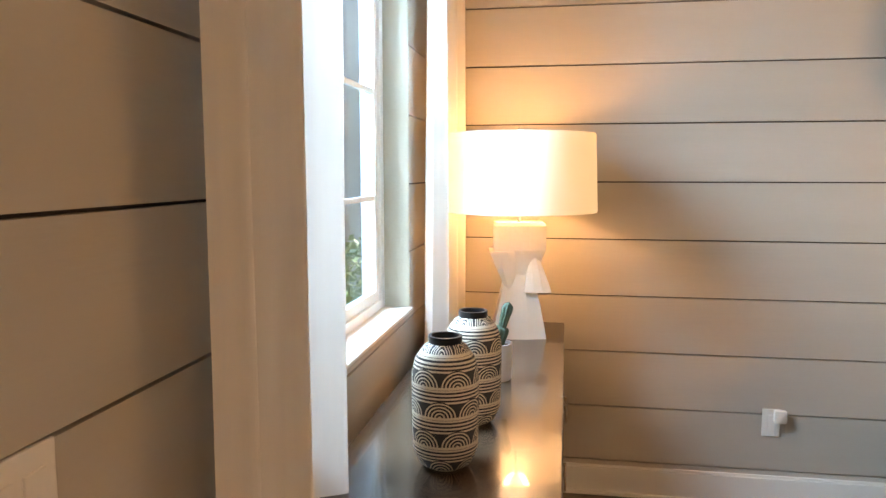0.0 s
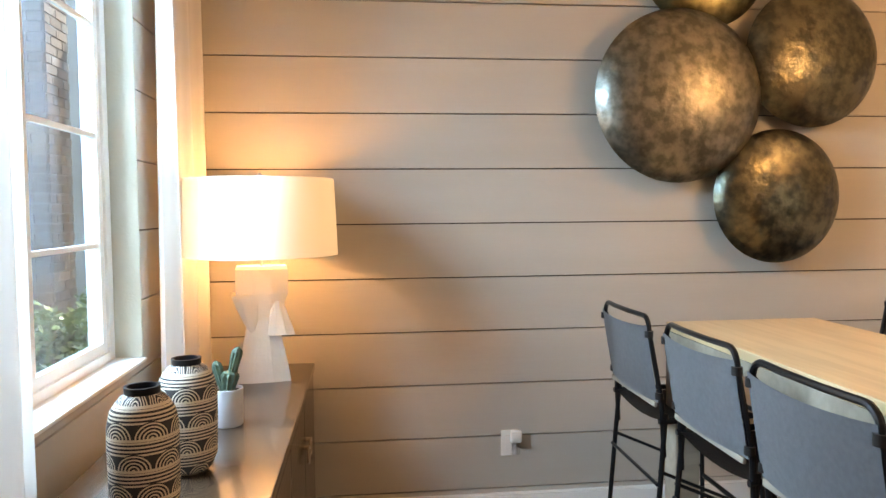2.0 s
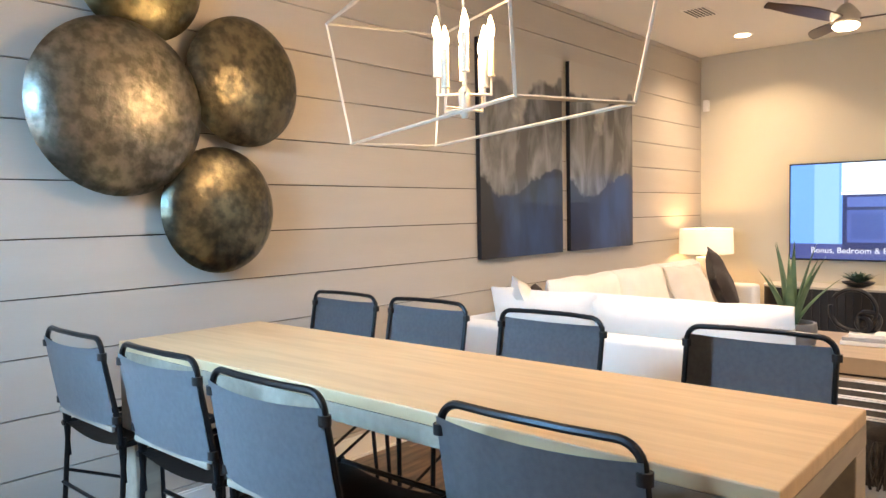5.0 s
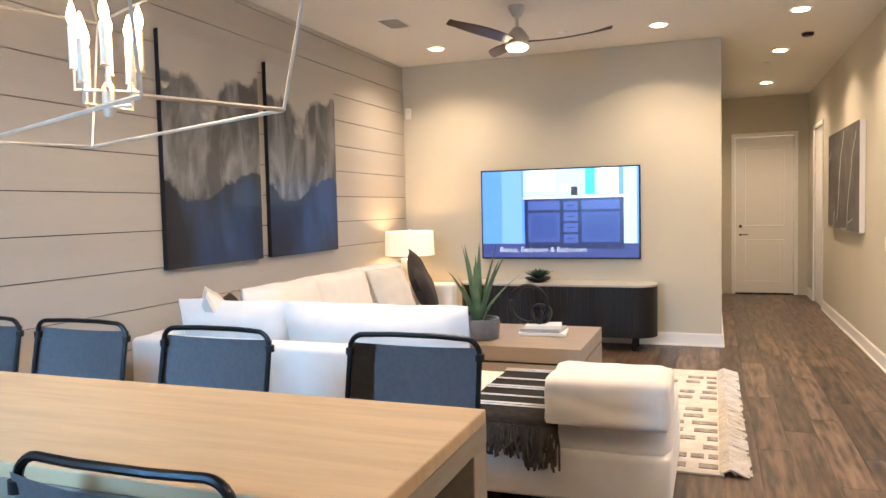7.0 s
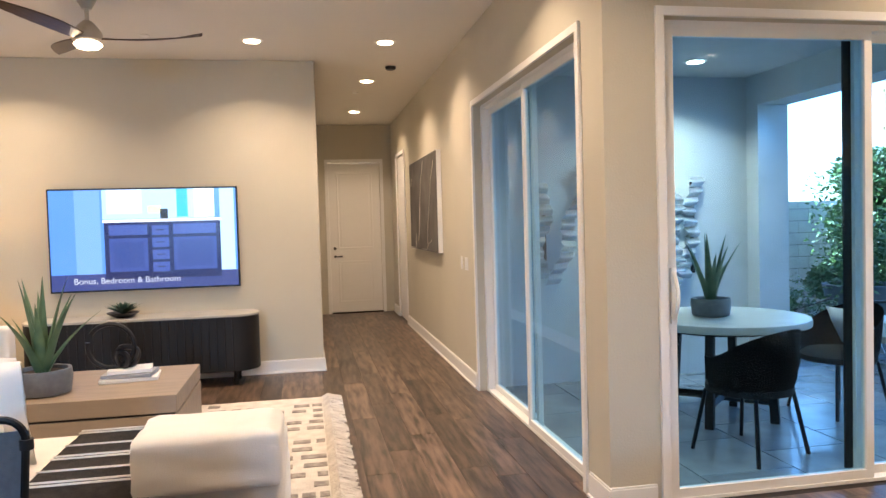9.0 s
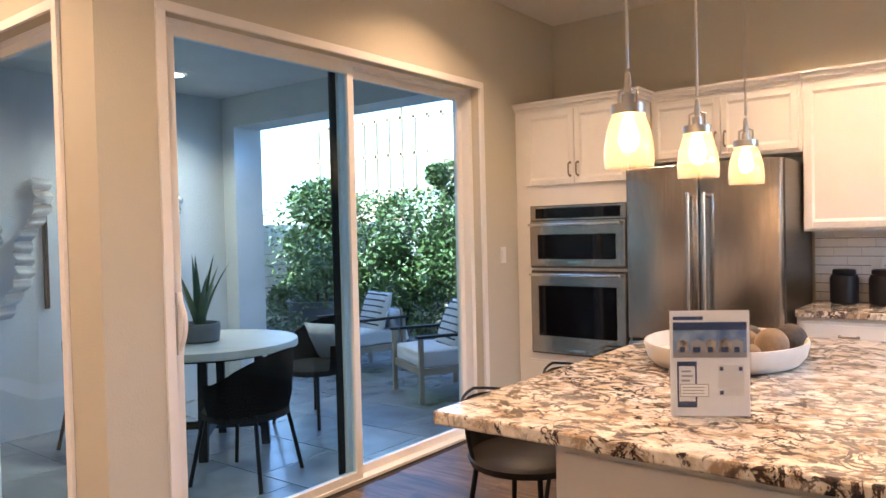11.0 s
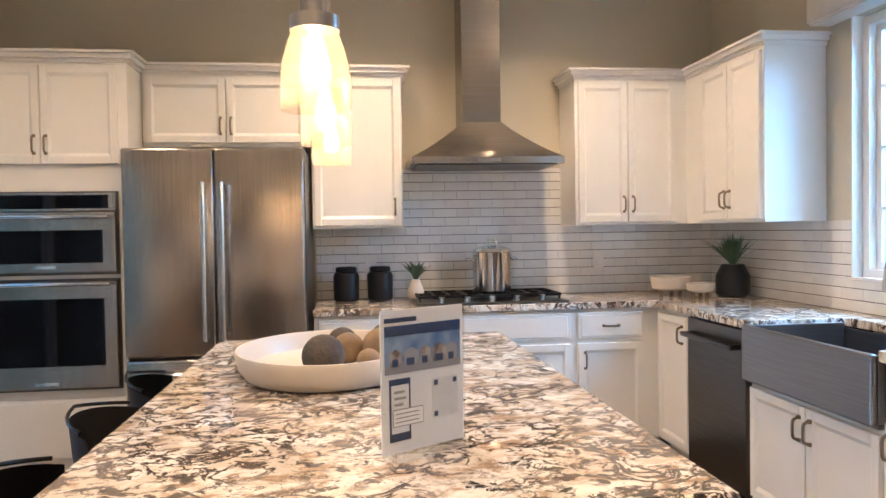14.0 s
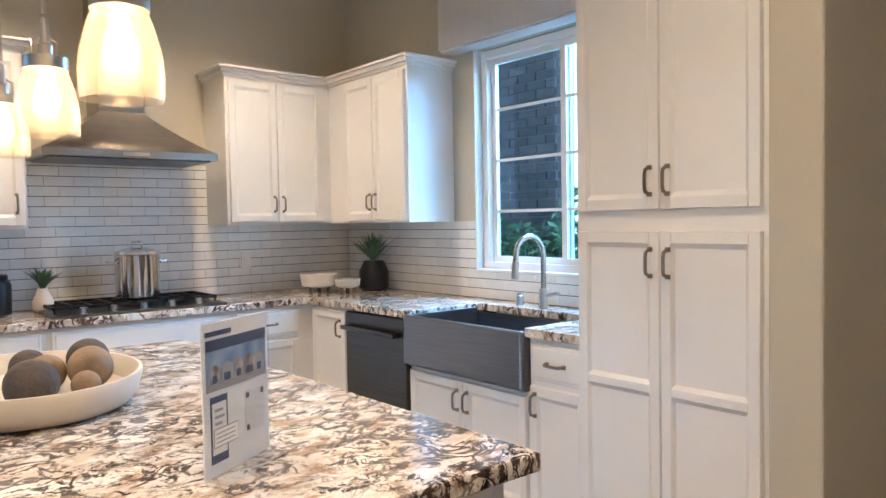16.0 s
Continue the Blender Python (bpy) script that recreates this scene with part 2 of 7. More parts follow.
M = {
    "greige": mat("greige_wall_paint", (0.54, 0.50, 0.40), (0.51, 0.47, 0.375), 0.75, scale=1.2, bump=0.15, bscale=120),
    "shiplap": mat("shiplap_paint", (0.47, 0.43, 0.375), (0.44, 0.40, 0.345), 0.42, scale=2.0, stretch=(0.4, 0.4, 3), bump=0.08, bscale=25, var=0.02),
    "groove": mat("shiplap_groove", (0.045, 0.035, 0.028), rough=0.9),
    "white": mat("white_paint", (0.78, 0.76, 0.72), rough=0.35, bump=0.03, bscale=50),
    "cab": mat("cabinet_white_enamel", (0.80, 0.78, 0.74), (0.77, 0.75, 0.70), 0.32, scale=3, bump=0.02, bscale=60),
    "ceil": mat("ceiling_paint", (0.72, 0.69, 0.64), rough=0.9, bump=0.15, bscale=150),
    "floorbase": mat("subfloor", (0.03, 0.022, 0.018), rough=0.9),
    "plank": mat("dark_oak_plank", (0.020, 0.0125, 0.009), (0.155, 0.10, 0.068), 0.34, scale=3.0, stretch=(1, 9, 1), bump=0.08, bscale=30, var=0.42, detail=7),
    "oak": mat("light_oak_tabletop", (0.56, 0.39, 0.22), (0.47, 0.32, 0.175), 0.45, scale=4, stretch=(7, 0.6, 2), bump=0.06, bscale=20, detail=6),
    "greywood": mat("grey_washed_wood", (0.30, 0.25, 0.19), (0.24, 0.20, 0.155), 0.5, scale=5, stretch=(1, 6, 6), bump=0.05, bscale=30),
    "cofwood": mat("taupe_wood", (0.27, 0.215, 0.165), (0.225, 0.18, 0.14), 0.55, scale=5, stretch=(5, 0.7, 2), bump=0.05, bscale=30),
    "walnut": mat("dark_walnut", (0.055, 0.032, 0.02), (0.035, 0.02, 0.013), 0.22, scale=5, stretch=(4, 0.7, 4), coat=0.3),
    "blackwood": mat("black_stained_wood", (0.008, 0.0075, 0.0075), (0.013, 0.011, 0.010), 0.5, spec=0.3, scale=8, stretch=(1, 1, 0.2), bump=0.05),
    "black": mat("black_metal", (0.012, 0.012, 0.013), rough=0.35, metal=0.6, bump=0.03, bscale=60),
    "bronze": mat("aged_pewter", (0.30, 0.25, 0.19), rough=0.3, metal=1.0),
    "chrome": mat("chrome", (0.75, 0.74, 0.72), rough=0.12, metal=1.0),
    "steel": mat("brushed_stainless", (0.50, 0.46, 0.42), (0.42, 0.385, 0.35), 0.24, 1.0, scale=3, stretch=(40, 40, 1), bump=0.04, bscale=8),
    "hoodsteel": mat("hood_stainless", (0.46, 0.42, 0.37), (0.40, 0.365, 0.33), 0.25, 1.0, scale=3, stretch=(1, 1, 40)),
    "darksteel": mat("dark_stainless", (0.13, 0.125, 0.12), (0.11, 0.105, 0.10), 0.3, 1.0, scale=3, stretch=(1, 1, 40)),
    "sinksteel": mat("sink_stainless", (0.30, 0.295, 0.30), (0.26, 0.255, 0.26), 0.3, 1.0, scale=3, stretch=(1, 1, 40)),
    "blackglass": mat("black_glass", (0.004, 0.004, 0.006), rough=0.05, spec=0.22),
    "disc": mat("hammered_pewter", (0.30, 0.275, 0.225), (0.15, 0.14, 0.11), 0.36, 1.0, scale=22, bump=0.30, bscale=34, detail=8, lo=0.38, hi=0.62),
    "discdark": mat("patinated_pewter", (0.19, 0.165, 0.11), (0.09, 0.085, 0.065), 0.32, 1.0, scale=20, bump=0.35, bscale=34, detail=8, lo=0.38, hi=0.62),
    "discgold": mat("hammered_brass", (0.20, 0.175, 0.10), (0.085, 0.078, 0.045), 0.32, 1.0, scale=14, bump=0.35, bscale=28, detail=8, lo=0.38, hi=0.62),
    "greyfab": mat("grey_canvas", (0.15, 0.152, 0.16), (0.128, 0.13, 0.138), 0.9, scale=60, bump=0.15, bscale=400, sheen=0.15),
    "leather": mat("black_leather", (0.012, 0.010, 0.0095), (0.018, 0.014, 0.012), 0.45, spec=0.3, scale=20, bump=0.15, bscale=150),
    "tanleather": mat("natural_leather", (0.22, 0.18, 0.14), rough=0.6),
    "sofa": mat("white_linen", (0.70, 0.67, 0.62), (0.66, 0.63, 0.58), 0.95, scale=8, bump=0.2, bscale=250, sheen=0.2),
    "ivory": mat("ivory_linen", (0.60, 0.55, 0.48), (0.55, 0.50, 0.43), 0.95, scale=8, bump=0.25, bscale=200, sheen=0.2),
    "curtain": mat("white_curtain_linen", (0.74, 0.71, 0.67), (0.70, 0.67, 0.63), 0.9, scale=4, stretch=(8, 8, 0.5), bump=0.08, bscale=200, sheen=0.2),
    "brown": mat("brown_velvet", (0.018, 0.011, 0.008), rough=0.9, sheen=0.05, bump=0.2, bscale=120),
    "throw": mat("charcoal_throw", (0.055, 0.045, 0.038), (0.035, 0.03, 0.026), 0.95, scale=30, bump=0.4, bscale=120),
    "stripe": mat("ivory_stripe", (0.6, 0.56, 0.5), rough=0.95),
    "rug": mat("ivory_wool_rug", (0.62, 0.57, 0.5), (0.5, 0.46, 0.4), 0.95, scale=12, bump=0.6, bscale=80),
    "rugdark": mat("taupe_rug_weave", (0.17, 0.145, 0.125), (0.34, 0.30, 0.26), 0.95, scale=20, bump=0.6, bscale=80),
    "plaster": mat("white_plaster", (0.62, 0.57, 0.50), (0.56, 0.51, 0.44), 0.8, scale=6, bump=0.15, bscale=50),
    "ceramic": mat("white_ceramic", (0.64, 0.59, 0.52), (0.58, 0.53, 0.46), 0.4, scale=4, bump=0.05),
    "potgrey": mat("grey_concrete", (0.10, 0.105, 0.115), (0.13, 0.135, 0.14), 0.6, scale=20, bump=0.1),
    "potwhite": mat("pale_grey_ceramic", (0.55, 0.57, 0.6), rough=0.4),
    "blackcer": mat("black_ceramic", (0.008, 0.008, 0.010), rough=0.4, spec=0.3),
    "soil": mat("soil", (0.03, 0.02, 0.015), rough=1.0, bump=0.5),
    "aloe": mat("aloe_leaf", (0.045, 0.10, 0.055), (0.09, 0.15, 0.07), 0.45, scale=9),
    "cactus": mat("cactus_skin", (0.03, 0.065, 0.045), (0.05, 0.10, 0.06), 0.7, scale=30, bump=0.5, bscale=120),
    "spine": mat("cactus_spine", (0.5, 0.46, 0.36), rough=0.7),
    "leaf": mat("hedge_leaf", (0.045, 0.10, 0.03), (0.10, 0.17, 0.045), 0.5, scale=3, var=0.2),
    "twig": mat("bark", (0.10, 0.07, 0.05), (0.06, 0.045, 0.035), 0.9, scale=20, bump=0.4),
    "granite": granite("speckled_granite"),
    "tile": mat("glazed_white_tile", (0.80, 0.79, 0.76), (0.74, 0.73, 0.70), 0.10, scale=7, coat=0.5, bump=0.05, bscale=12, var=0.03),
    "grout": mat("grey_grout", (0.085, 0.075, 0.07), rough=0.9),
    "paver": mat("slate_paver", (0.15, 0.17, 0.19), (0.21, 0.235, 0.26), 0.25, coat=0.3, scale=4, bump=0.15, bscale=20, var=0.15),
    "stucco": mat("grey_stucco", (0.56, 0.57, 0.58), (0.52, 0.53, 0.54), 0.95, scale=3, bump=0.6, bscale=90),
    "wicker": mat("black_wicker", (0.008, 0.007, 0.007), (0.016, 0.014, 0.013), 0.85, spec=0.2, scale=40, bump=0.5, bscale=90),
    # plain grey of the walls added outside the dining window
    "backdrop": mat("shaded_render", (0.36, 0.38, 0.39), (0.32, 0.34, 0.35), 0.95, scale=2, bump=0.3, bscale=40),
    "block": mat("concrete_block", (0.55, 0.52, 0.47), (0.5, 0.47, 0.42), 0.95, scale=8, bump=0.4, bscale=40, var=0.06),
    "brick": mat("red_brown_brick", (0.115, 0.08, 0.068), (0.07, 0.052, 0.047), 0.9, scale=14, bump=0.5, bscale=50, var=0.25),
    "mortar": mat("mortar", (0.16, 0.15, 0.145), rough=0.95, bump=0.3),
    "ground": mat("gravel_ground", (0.34, 0.29, 0.23), (0.26, 0.22, 0.17), 0.95, scale=3, bump=0.5, bscale=30),
    "lumber": mat("framing_lumber", (0.50, 0.36, 0.22), (0.42, 0.29, 0.17), 0.8, scale=5),
    "teak": mat("weathered_teak", (0.30, 0.255, 0.20), (0.24, 0.2, 0.16), 0.6, scale=8, stretch=(1, 6, 1)),
    "cush": mat("outdoor_cushion", (0.62, 0.63, 0.64), (0.58, 0.59, 0.6), 0.9, scale=10, bump=0.15, bscale=200),
    "cushstripe": mat("navy_stripe", (0.05, 0.07, 0.11), rough=0.9),
    "table2": mat("pale_stone_top", (0.40, 0.385, 0.34), (0.34, 0.325, 0.29), 0.4, scale=6),
    "fanblade": mat("walnut_fan_blade", (0.075, 0.042, 0.025), (0.05, 0.028, 0.018), 0.4, scale=6, stretch=(2, 12, 2)),
    "nickel": mat("brushed_nickel", (0.55, 0.53, 0.5), rough=0.3, metal=1.0),
    "plastic": mat("white_plastic", (0.75, 0.73, 0.69), rough=0.4),
    "candle": mat("ivory_candle_sleeve", (0.72, 0.64, 0.5), rough=0.6),
    "gilt": mat("pale_silver_leaf", (0.62, 0.58, 0.50), (0.52, 0.48, 0.4), 0.45, 0.3, scale=12),
    "bulb": mat("frosted_bulb", (0.9, 0.85, 0.75), rough=0.5, emit=(1.0, 0.68, 0.36), power=2.6),
    "canlens": mat("can_light_lens", (0.9, 0.88, 0.82), rough=0.5, emit=(1.0, 0.76, 0.50), power=2.6),
    "shade": lit_shade("linen_shade", (1.0, 0.70, 0.40), 0.065),
    "pane": glass("window_glass", (0.72, 0.88, 0.98)),
    # door glass is clear; the blue cast of daylight is put into its tint
    "daylightpane": glass("daylight_blue_door_glass", (0.63, 0.86, 1.0), f0=0.015),
    "pendglass": glass("seeded_glass", (0.97, 0.90, 0.80), 0.12, 0.08, 0.08),
    "acrylic": glass("clear_acrylic", (0.93, 0.95, 0.97)),
    "paper": mat("printed_paper", (0.82, 0.83, 0.86), rough=0.35, coat=0.4),
    "navyink": mat("navy_ink", (0.02, 0.05, 0.14), rough=0.5),
    "greyink": mat("grey_ink", (0.3, 0.31, 0.34), rough=0.5),
    "palegreyink": mat("pale_grey_ink", (0.62, 0.63, 0.66), (0.7, 0.71, 0.73), 0.5, scale=90),
    "skyink": mat("printed_sky", (0.06, 0.16, 0.38), (0.30, 0.42, 0.6), 0.5, scale=20),
    "buildink": mat("printed_facade", (0.12, 0.09, 0.08), (0.4, 0.36, 0.33), 0.5, scale=45),
    "spheregrey": mat("dark_wood_sphere", (0.038, 0.030, 0.025), (0.07, 0.057, 0.047), 0.7, scale=14, bump=0.4, bscale=60),
    "spheretan": mat("pale_wood_sphere", (0.26, 0.18, 0.11), (0.17, 0.12, 0.08), 0.7, scale=12, bump=0.3, bscale=50),
    "artgrey": mat("grey_painted_canvas", (0.075, 0.066, 0.058), (0.12, 0.11, 0.10), 0.85, scale=3, bump=0.2, bscale=30),
    "mirror": mat("polished_silver", (0.92, 0.92, 0.93), rough=0.25, metal=0.6),
    "book": mat("white_book", (0.68, 0.68, 0.68), rough=0.5),
    "bookgrey": mat("grey_book", (0.3, 0.31, 0.33), rough=0.5),
}

sheer(M["curtain"], 0.25)


# ---- mesh helpers ----
def box(bm, x0, x1, y0, y1, z0, z1, bevel=0.0, seg=2):
    r = bmesh.ops.create_cube(bm, size=1.0)
    vs = r["verts"]
    sx, sy, sz = abs(x1 - x0), abs(y1 - y0), abs(z1 - z0)
    for v in vs:
        v.co = Vector(((x0 + x1) / 2 + v.co.x * sx, (y0 + y1) / 2 + v.co.y * sy, (z0 + z1) / 2 + v.co.z * sz))
    if bevel:
        es = {e for v in vs for e in v.link_edges}
        bmesh.ops.bevel(bm, geom=list(es), offset=min(bevel, 0.45 * min(sx, sy, sz)), segments=seg, profile=0.5, affect="EDGES")
    return bm


def bxm(*a, bevel=0.0, seg=2):
    return box(bmesh.new(), *a, bevel=bevel, seg=seg)


def abox(bm, ax, u0, u1, n0, n1, z0, z1, bevel=0.0):
    return box(bm, u0, u1, n0, n1, z0, z1, bevel) if ax == "y" else box(bm, n0, n1, u0, u1, z0, z1, bevel)


def lathe(profile, n=32, bm=None, at=(0, 0, 0)):
    """Turned shape round the z axis; profile: radius and height, from the bottom to the top."""
    bm = bm or bmesh.new()
    rings = []
    for r, z in profile:
        rings.append([bm.verts.new((at[0] + r * math.cos(2 * math.pi * k / n), at[1] + r * math.sin(2 * math.pi * k / n), at[2] + z)) for k in range(n)])
    for a, b in zip(rings, rings[1:]):
        for k in range(n):
            bm.faces.new((a[k], a[(k + 1) % n], b[(k + 1) % n], b[k]))
    for ring, flip in ((rings[0], True), (rings[-1], False)):
        if flip:
            ring = ring[::-1]
        bm.faces.new(ring)
    return bm


def tube(bm, pts, r, n=8, r2=None):
    """A tube along points."""
    pts = [Vector(p) for p in pts]
    rings = []
    up = None
    for k, p in enumerate(pts):
        d = (pts[min(k + 1, len(pts) - 1)] - pts[max(k - 1, 0)]).normalized()
        if up is None:
            up = Vector((0, 0, 1)) if abs(d.z) < 0.9 else Vector((1, 0, 0))
        s = d.cross(up).normalized()
        up = s.cross(d).normalized()
        rad = r if r2 is None else r + (r2 - r) * k / (len(pts) - 1)
        rings.append([bm.verts.new(p + rad * (math.cos(2 * math.pi * j / n) * s + math.sin(2 * math.pi * j / n) * up)) for j in range(n)])
    for a, b in zip(rings, rings[1:]):
        for j in range(n):
            bm.faces.new((a[j], a[(j + 1) % n], b[(j + 1) % n], b[j]))
    bm.faces.new(rings[0][::-1])
    bm.faces.new(rings[-1])
    return bm


def arc(c, r, a0, a1, n, ax="xz"):
    out = []
    for k in range(n + 1):
        a = radians(a0 + (a1 - a0) * k / n)
        u, v = r * math.cos(a), r * math.sin(a)
        d = {"xz": (u, 0, v), "yz": (0, u, v), "xy": (u, v, 0)}[ax]
        out.append(Vector(c) + Vector(d))
    return out


def cushion(w, d, h, pinch=0.0, crown=0.15, n=9, seed=0, wob=0.008):
    """A soft block; pinch 1 gives a scatter pillow with thin edges. Lies flat, centred, base at z 0."""
    bm = bmesh.new()
    bmesh.ops.create_cube(bm, size=2.0)
    bmesh.ops.subdivide_edges(bm, edges=bm.edges[:], cuts=n, use_grid_fill=True)
    for v in bm.verts:
        u, q, s = v.co
        p = 3 + 5 * (1 - pinch)
        f = max(0.0, (1 - abs(u) ** p) * (1 - abs(q) ** p))
        if pinch:
            t = s * (0.06 + 0.94 * f ** 0.55)
            g = 1 - 0.06 * pinch * (1 - abs(u * q))
            x, y, z = u * g, q * g, t
        else:
            r = 0.10
            e = [max(0, abs(c) - (1 - r)) / r for c in (u, q, s)]
            k = math.sqrt(sum(c * c for c in e))
            k = 1 if k < 1 else 1 / k
            co = [math.copysign(min(abs(c), 1 - r) + r * ee * k, c) if ee else c for c, ee in zip((u, q, s), e)]
            x, y, z = co[0], co[1], co[2] * (1 + crown * f * (1 if s > 0 else 0.2))
        o = noise.noise(Vector((u * 2 + seed, q * 2, s * 2 + seed * 3)))
        v.co = Vector((x * w / 2 + o * wob, y * d / 2 + o * wob, z * h / 2 + h / 2 + o * wob))
    return bm


def smooth(ob, angle=40):
    me = ob.data
    me.polygons.foreach_set("use_smooth", [True] * len(me.polygons))
    me.set_sharp_from_angle(angle=radians(angle))
    return ob


def part(name, bm, material, parent=None, label="", kind="", sm=40):
    me = bpy.data.meshes.new(name)
    bmesh.ops.recalc_face_normals(bm, faces=bm.faces[:])
    bm.to_mesh(me)
    bm.free()
    me.materials.append(M[material] if isinstance(material, str) else material)
    ob = new(name, me)
    if parent:
        ob.parent = parent
    if sm:
        smooth(ob, sm)
    return tagged(ob, label, kind=kind)


def base_of(ob):
    loc = Vector((0, 0, 0))
    while ob:
        loc += ob.location
        ob = ob.parent
    return loc


def wpart(name, bm, material, parent, label="", sm=40):
    """A part whose bmesh is in world coordinates."""
    bmesh.ops.translate(bm, vec=-base_of(parent), verts=bm.verts[:])
    return part(name, bm, material, parent, label, sm=sm)


def thing(name, at, label, category, group="", rz=0):
    e = new(name)
    e.location, e.rotation_euler = at, (0, 0, radians(rz))
    e.empty_display_size = 0.1
    return tagged(e, label, category, group)


def structure(name, bm, material, label="", sm=0):
    ob = part(name, bm, material, None, label, sm=sm)
    ob["kind"] = "structure"
    return ob


# ---- structure: walls, ceiling, floor ----
XW, XE, YN, YS, YK, XK, ZC, XH = 0.64, 9.22, 3.0, -1.66, -5.40, 5.22, 3.05, 13.80
YH = -0.385

bm = bxm(XW - 0.15, XH + 0.1, YS - 0.149, YN + 0.12, -0.12, -0.006)
box(bm, XW - 0.15, XK + 0.149, YK - 0.1, YS - 0.149, -0.12, -0.006)
floor = structure("floor", bm, "floorbase", "dark subfloor under the wood planks")
ceiling = structure("ceiling", bxm(XW - 0.15, XH + 0.1, YK - 0.1, YN + 0.12, ZC, ZC + 0.15), "ceil", "smooth white painted ceiling")
wall_north = structure("wall_north", bxm(XW - 0.15, XE + 0.1, YN + 0.016, YN + 0.15, 0, ZC), "groove", "shiplap clad wall with horizontal boards")

WY0, WY1, WZ0, WZ1 = 1.22, 2.42, 0.89, 2.42
KY0, KY1, KZ0, KZ1 = -3.99, -2.73, 1.085, 2.37
bm = bmesh.new()
x0, x1 = XW - 0.17, XW - 0.016
box(bm, x0, x1, -1.71, WY0, 0, ZC)
box(bm, x0, x1, WY1, YN + 0.15, 0, ZC)
box(bm, x0, x1, WY0, WY1, 0, WZ0)
box(bm, x0, x1, WY0, WY1, WZ1, ZC)
wall_west = structure("wall_west", bm, "groove", "shiplap clad wall with a window")
bm = bmesh.new()
x0, x1 = XW - 0.17, XW
box(bm, x0, x1, YK - 0.1, KY0, 0, ZC)
box(bm, x0, x1, KY1, -1.87, 0, ZC)
box(bm, x0, x1, KY0, KY1, 0, KZ0)
box(bm, x0, x1, KY0, KY1, KZ1, ZC)
wall_kitchen_west = structure("wall_kitchen_west", bm, "greige", "greige painted wall with a window over the sink")
structure("wall_stub", bxm(XW - 0.17, 1.40, -1.87, -1.71, 0, ZC, bevel=0.008), "greige", "greige painted wall end beside the pantry")
structure("wall_kitchen_south", bxm(XW - 0.17, XK + 0.15, YK - 0.15, YK, 0, ZC), "greige", "greige painted kitchen wall")
structure("wall_east", bxm(XE, XE + 0.14, YH, YN + 0.016, 0, ZC, bevel=0.008), "greige", "greige painted wall behind the television")
structure("wall_hall_north", bxm(XE + 0.14, XH, YH, YH + 0.12, 0, ZC), "greige", "greige painted hallway wall")
DY0, DY1 = -1.46, -0.63
bm = bmesh.new()
box(bm, XH, XH + 0.14, YH, DY1, 0, ZC)
box(bm, XH, XH + 0.14, DY0, YS - 0.1, 0, ZC)
box(bm, XH, XH + 0.14, DY0, DY1, 2.44, ZC)
structure("wall_hall_end", bm, "greige", "greige painted wall at the end of the hallway")
# the wall with the patio doors: along the hallway, round a corner, and along the kitchen
S1A, S1B, SZ = 5.54, 7.90, 2.40
HD0, HD1 = 12.25, 13.10
bm = bmesh.new()
box(bm, XK, S1A, YS - 0.15, YS, 0, ZC)
box(bm, S1B, HD0, YS - 0.15, YS, 0, ZC)
box(bm, HD1, XH + 0.1, YS - 0.15, YS, 0, ZC)
box(bm, HD0, HD1, YS - 0.15, YS, 2.44, ZC)
box(bm, S1A, S1B, YS - 0.15, YS, SZ, ZC)
structure("wall_south", bm, "greige", "greige painted wall along the hallway")
S2A, S2B = -4.33, -1.97
structure("wall_kitchen_east", bxm(XK, XK + 0.15, S2B, YS - 0.15, 0, ZC), "greige", "greige painted wall end beside the patio door")
structure("wall_kitchen_east", bxm(XK, XK + 0.15, YK, S2A, 0, ZC), "greige", "greige painted wall between the ovens and the patio door")
structure("wall_kitchen_east", bxm(XK, XK + 0.15, S2A, S2B, SZ, ZC), "greige", "greige painted wall over the patio door")


def board(parent, ax, u0, u1, n0, n1, z0, z1):
    me_bm = abox(bmesh.new(), ax, u0, u1, n0, n1, z0, z1)
    return part("board", me_bm, "shiplap", parent, sm=0)


PITCH = 0.2378
z = 0.150
rows = [(0.0, z)]
while z < ZC - 0.01:
    rows.append((z, min(z + PITCH, ZC)))
    z += PITCH
for a, b in rows:
    board(wall_north, "y", XW, XE, YN, YN + 0.016, a + 0.003, b - 0.003)
    if b <= WZ0 or a >= WZ1:
        board(wall_west, "x", -1.71, YN, XW - 0.016, XW, a + 0.003, b - 0.003)
    else:
        board(wall_west, "x", -1.71, WY0, XW - 0.016, XW, a + 0.003, b - 0.003)
        board(wall_west, "x", WY1, YN, XW - 0.016, XW, a + 0.003, b - 0.003)
        if a < WZ0:
            board(wall_west, "x", WY0, WY1, XW - 0.016, XW, a + 0.003, WZ0)
        if b > WZ1:
            board(wall_west, "x", WY0, WY1, XW - 0.016, XW, WZ1, b - 0.003)


def baseboard(name, ax, u0, u1, n, side):
    bm = bmesh.new()
    abox(bm, ax, u0, u1, n, n + side * 0.014, 0, 0.118)
    abox(bm, ax, u0, u1, n, n + side * 0.009, 0.118, 0.13, 0.002)
    abox(bm, ax, u0, u1, n + side * 0.014, n + side * 0.026, 0, 0.016, 0.003)
    ob = structure(name, bm, "white", "white painted baseboard")
    return ob


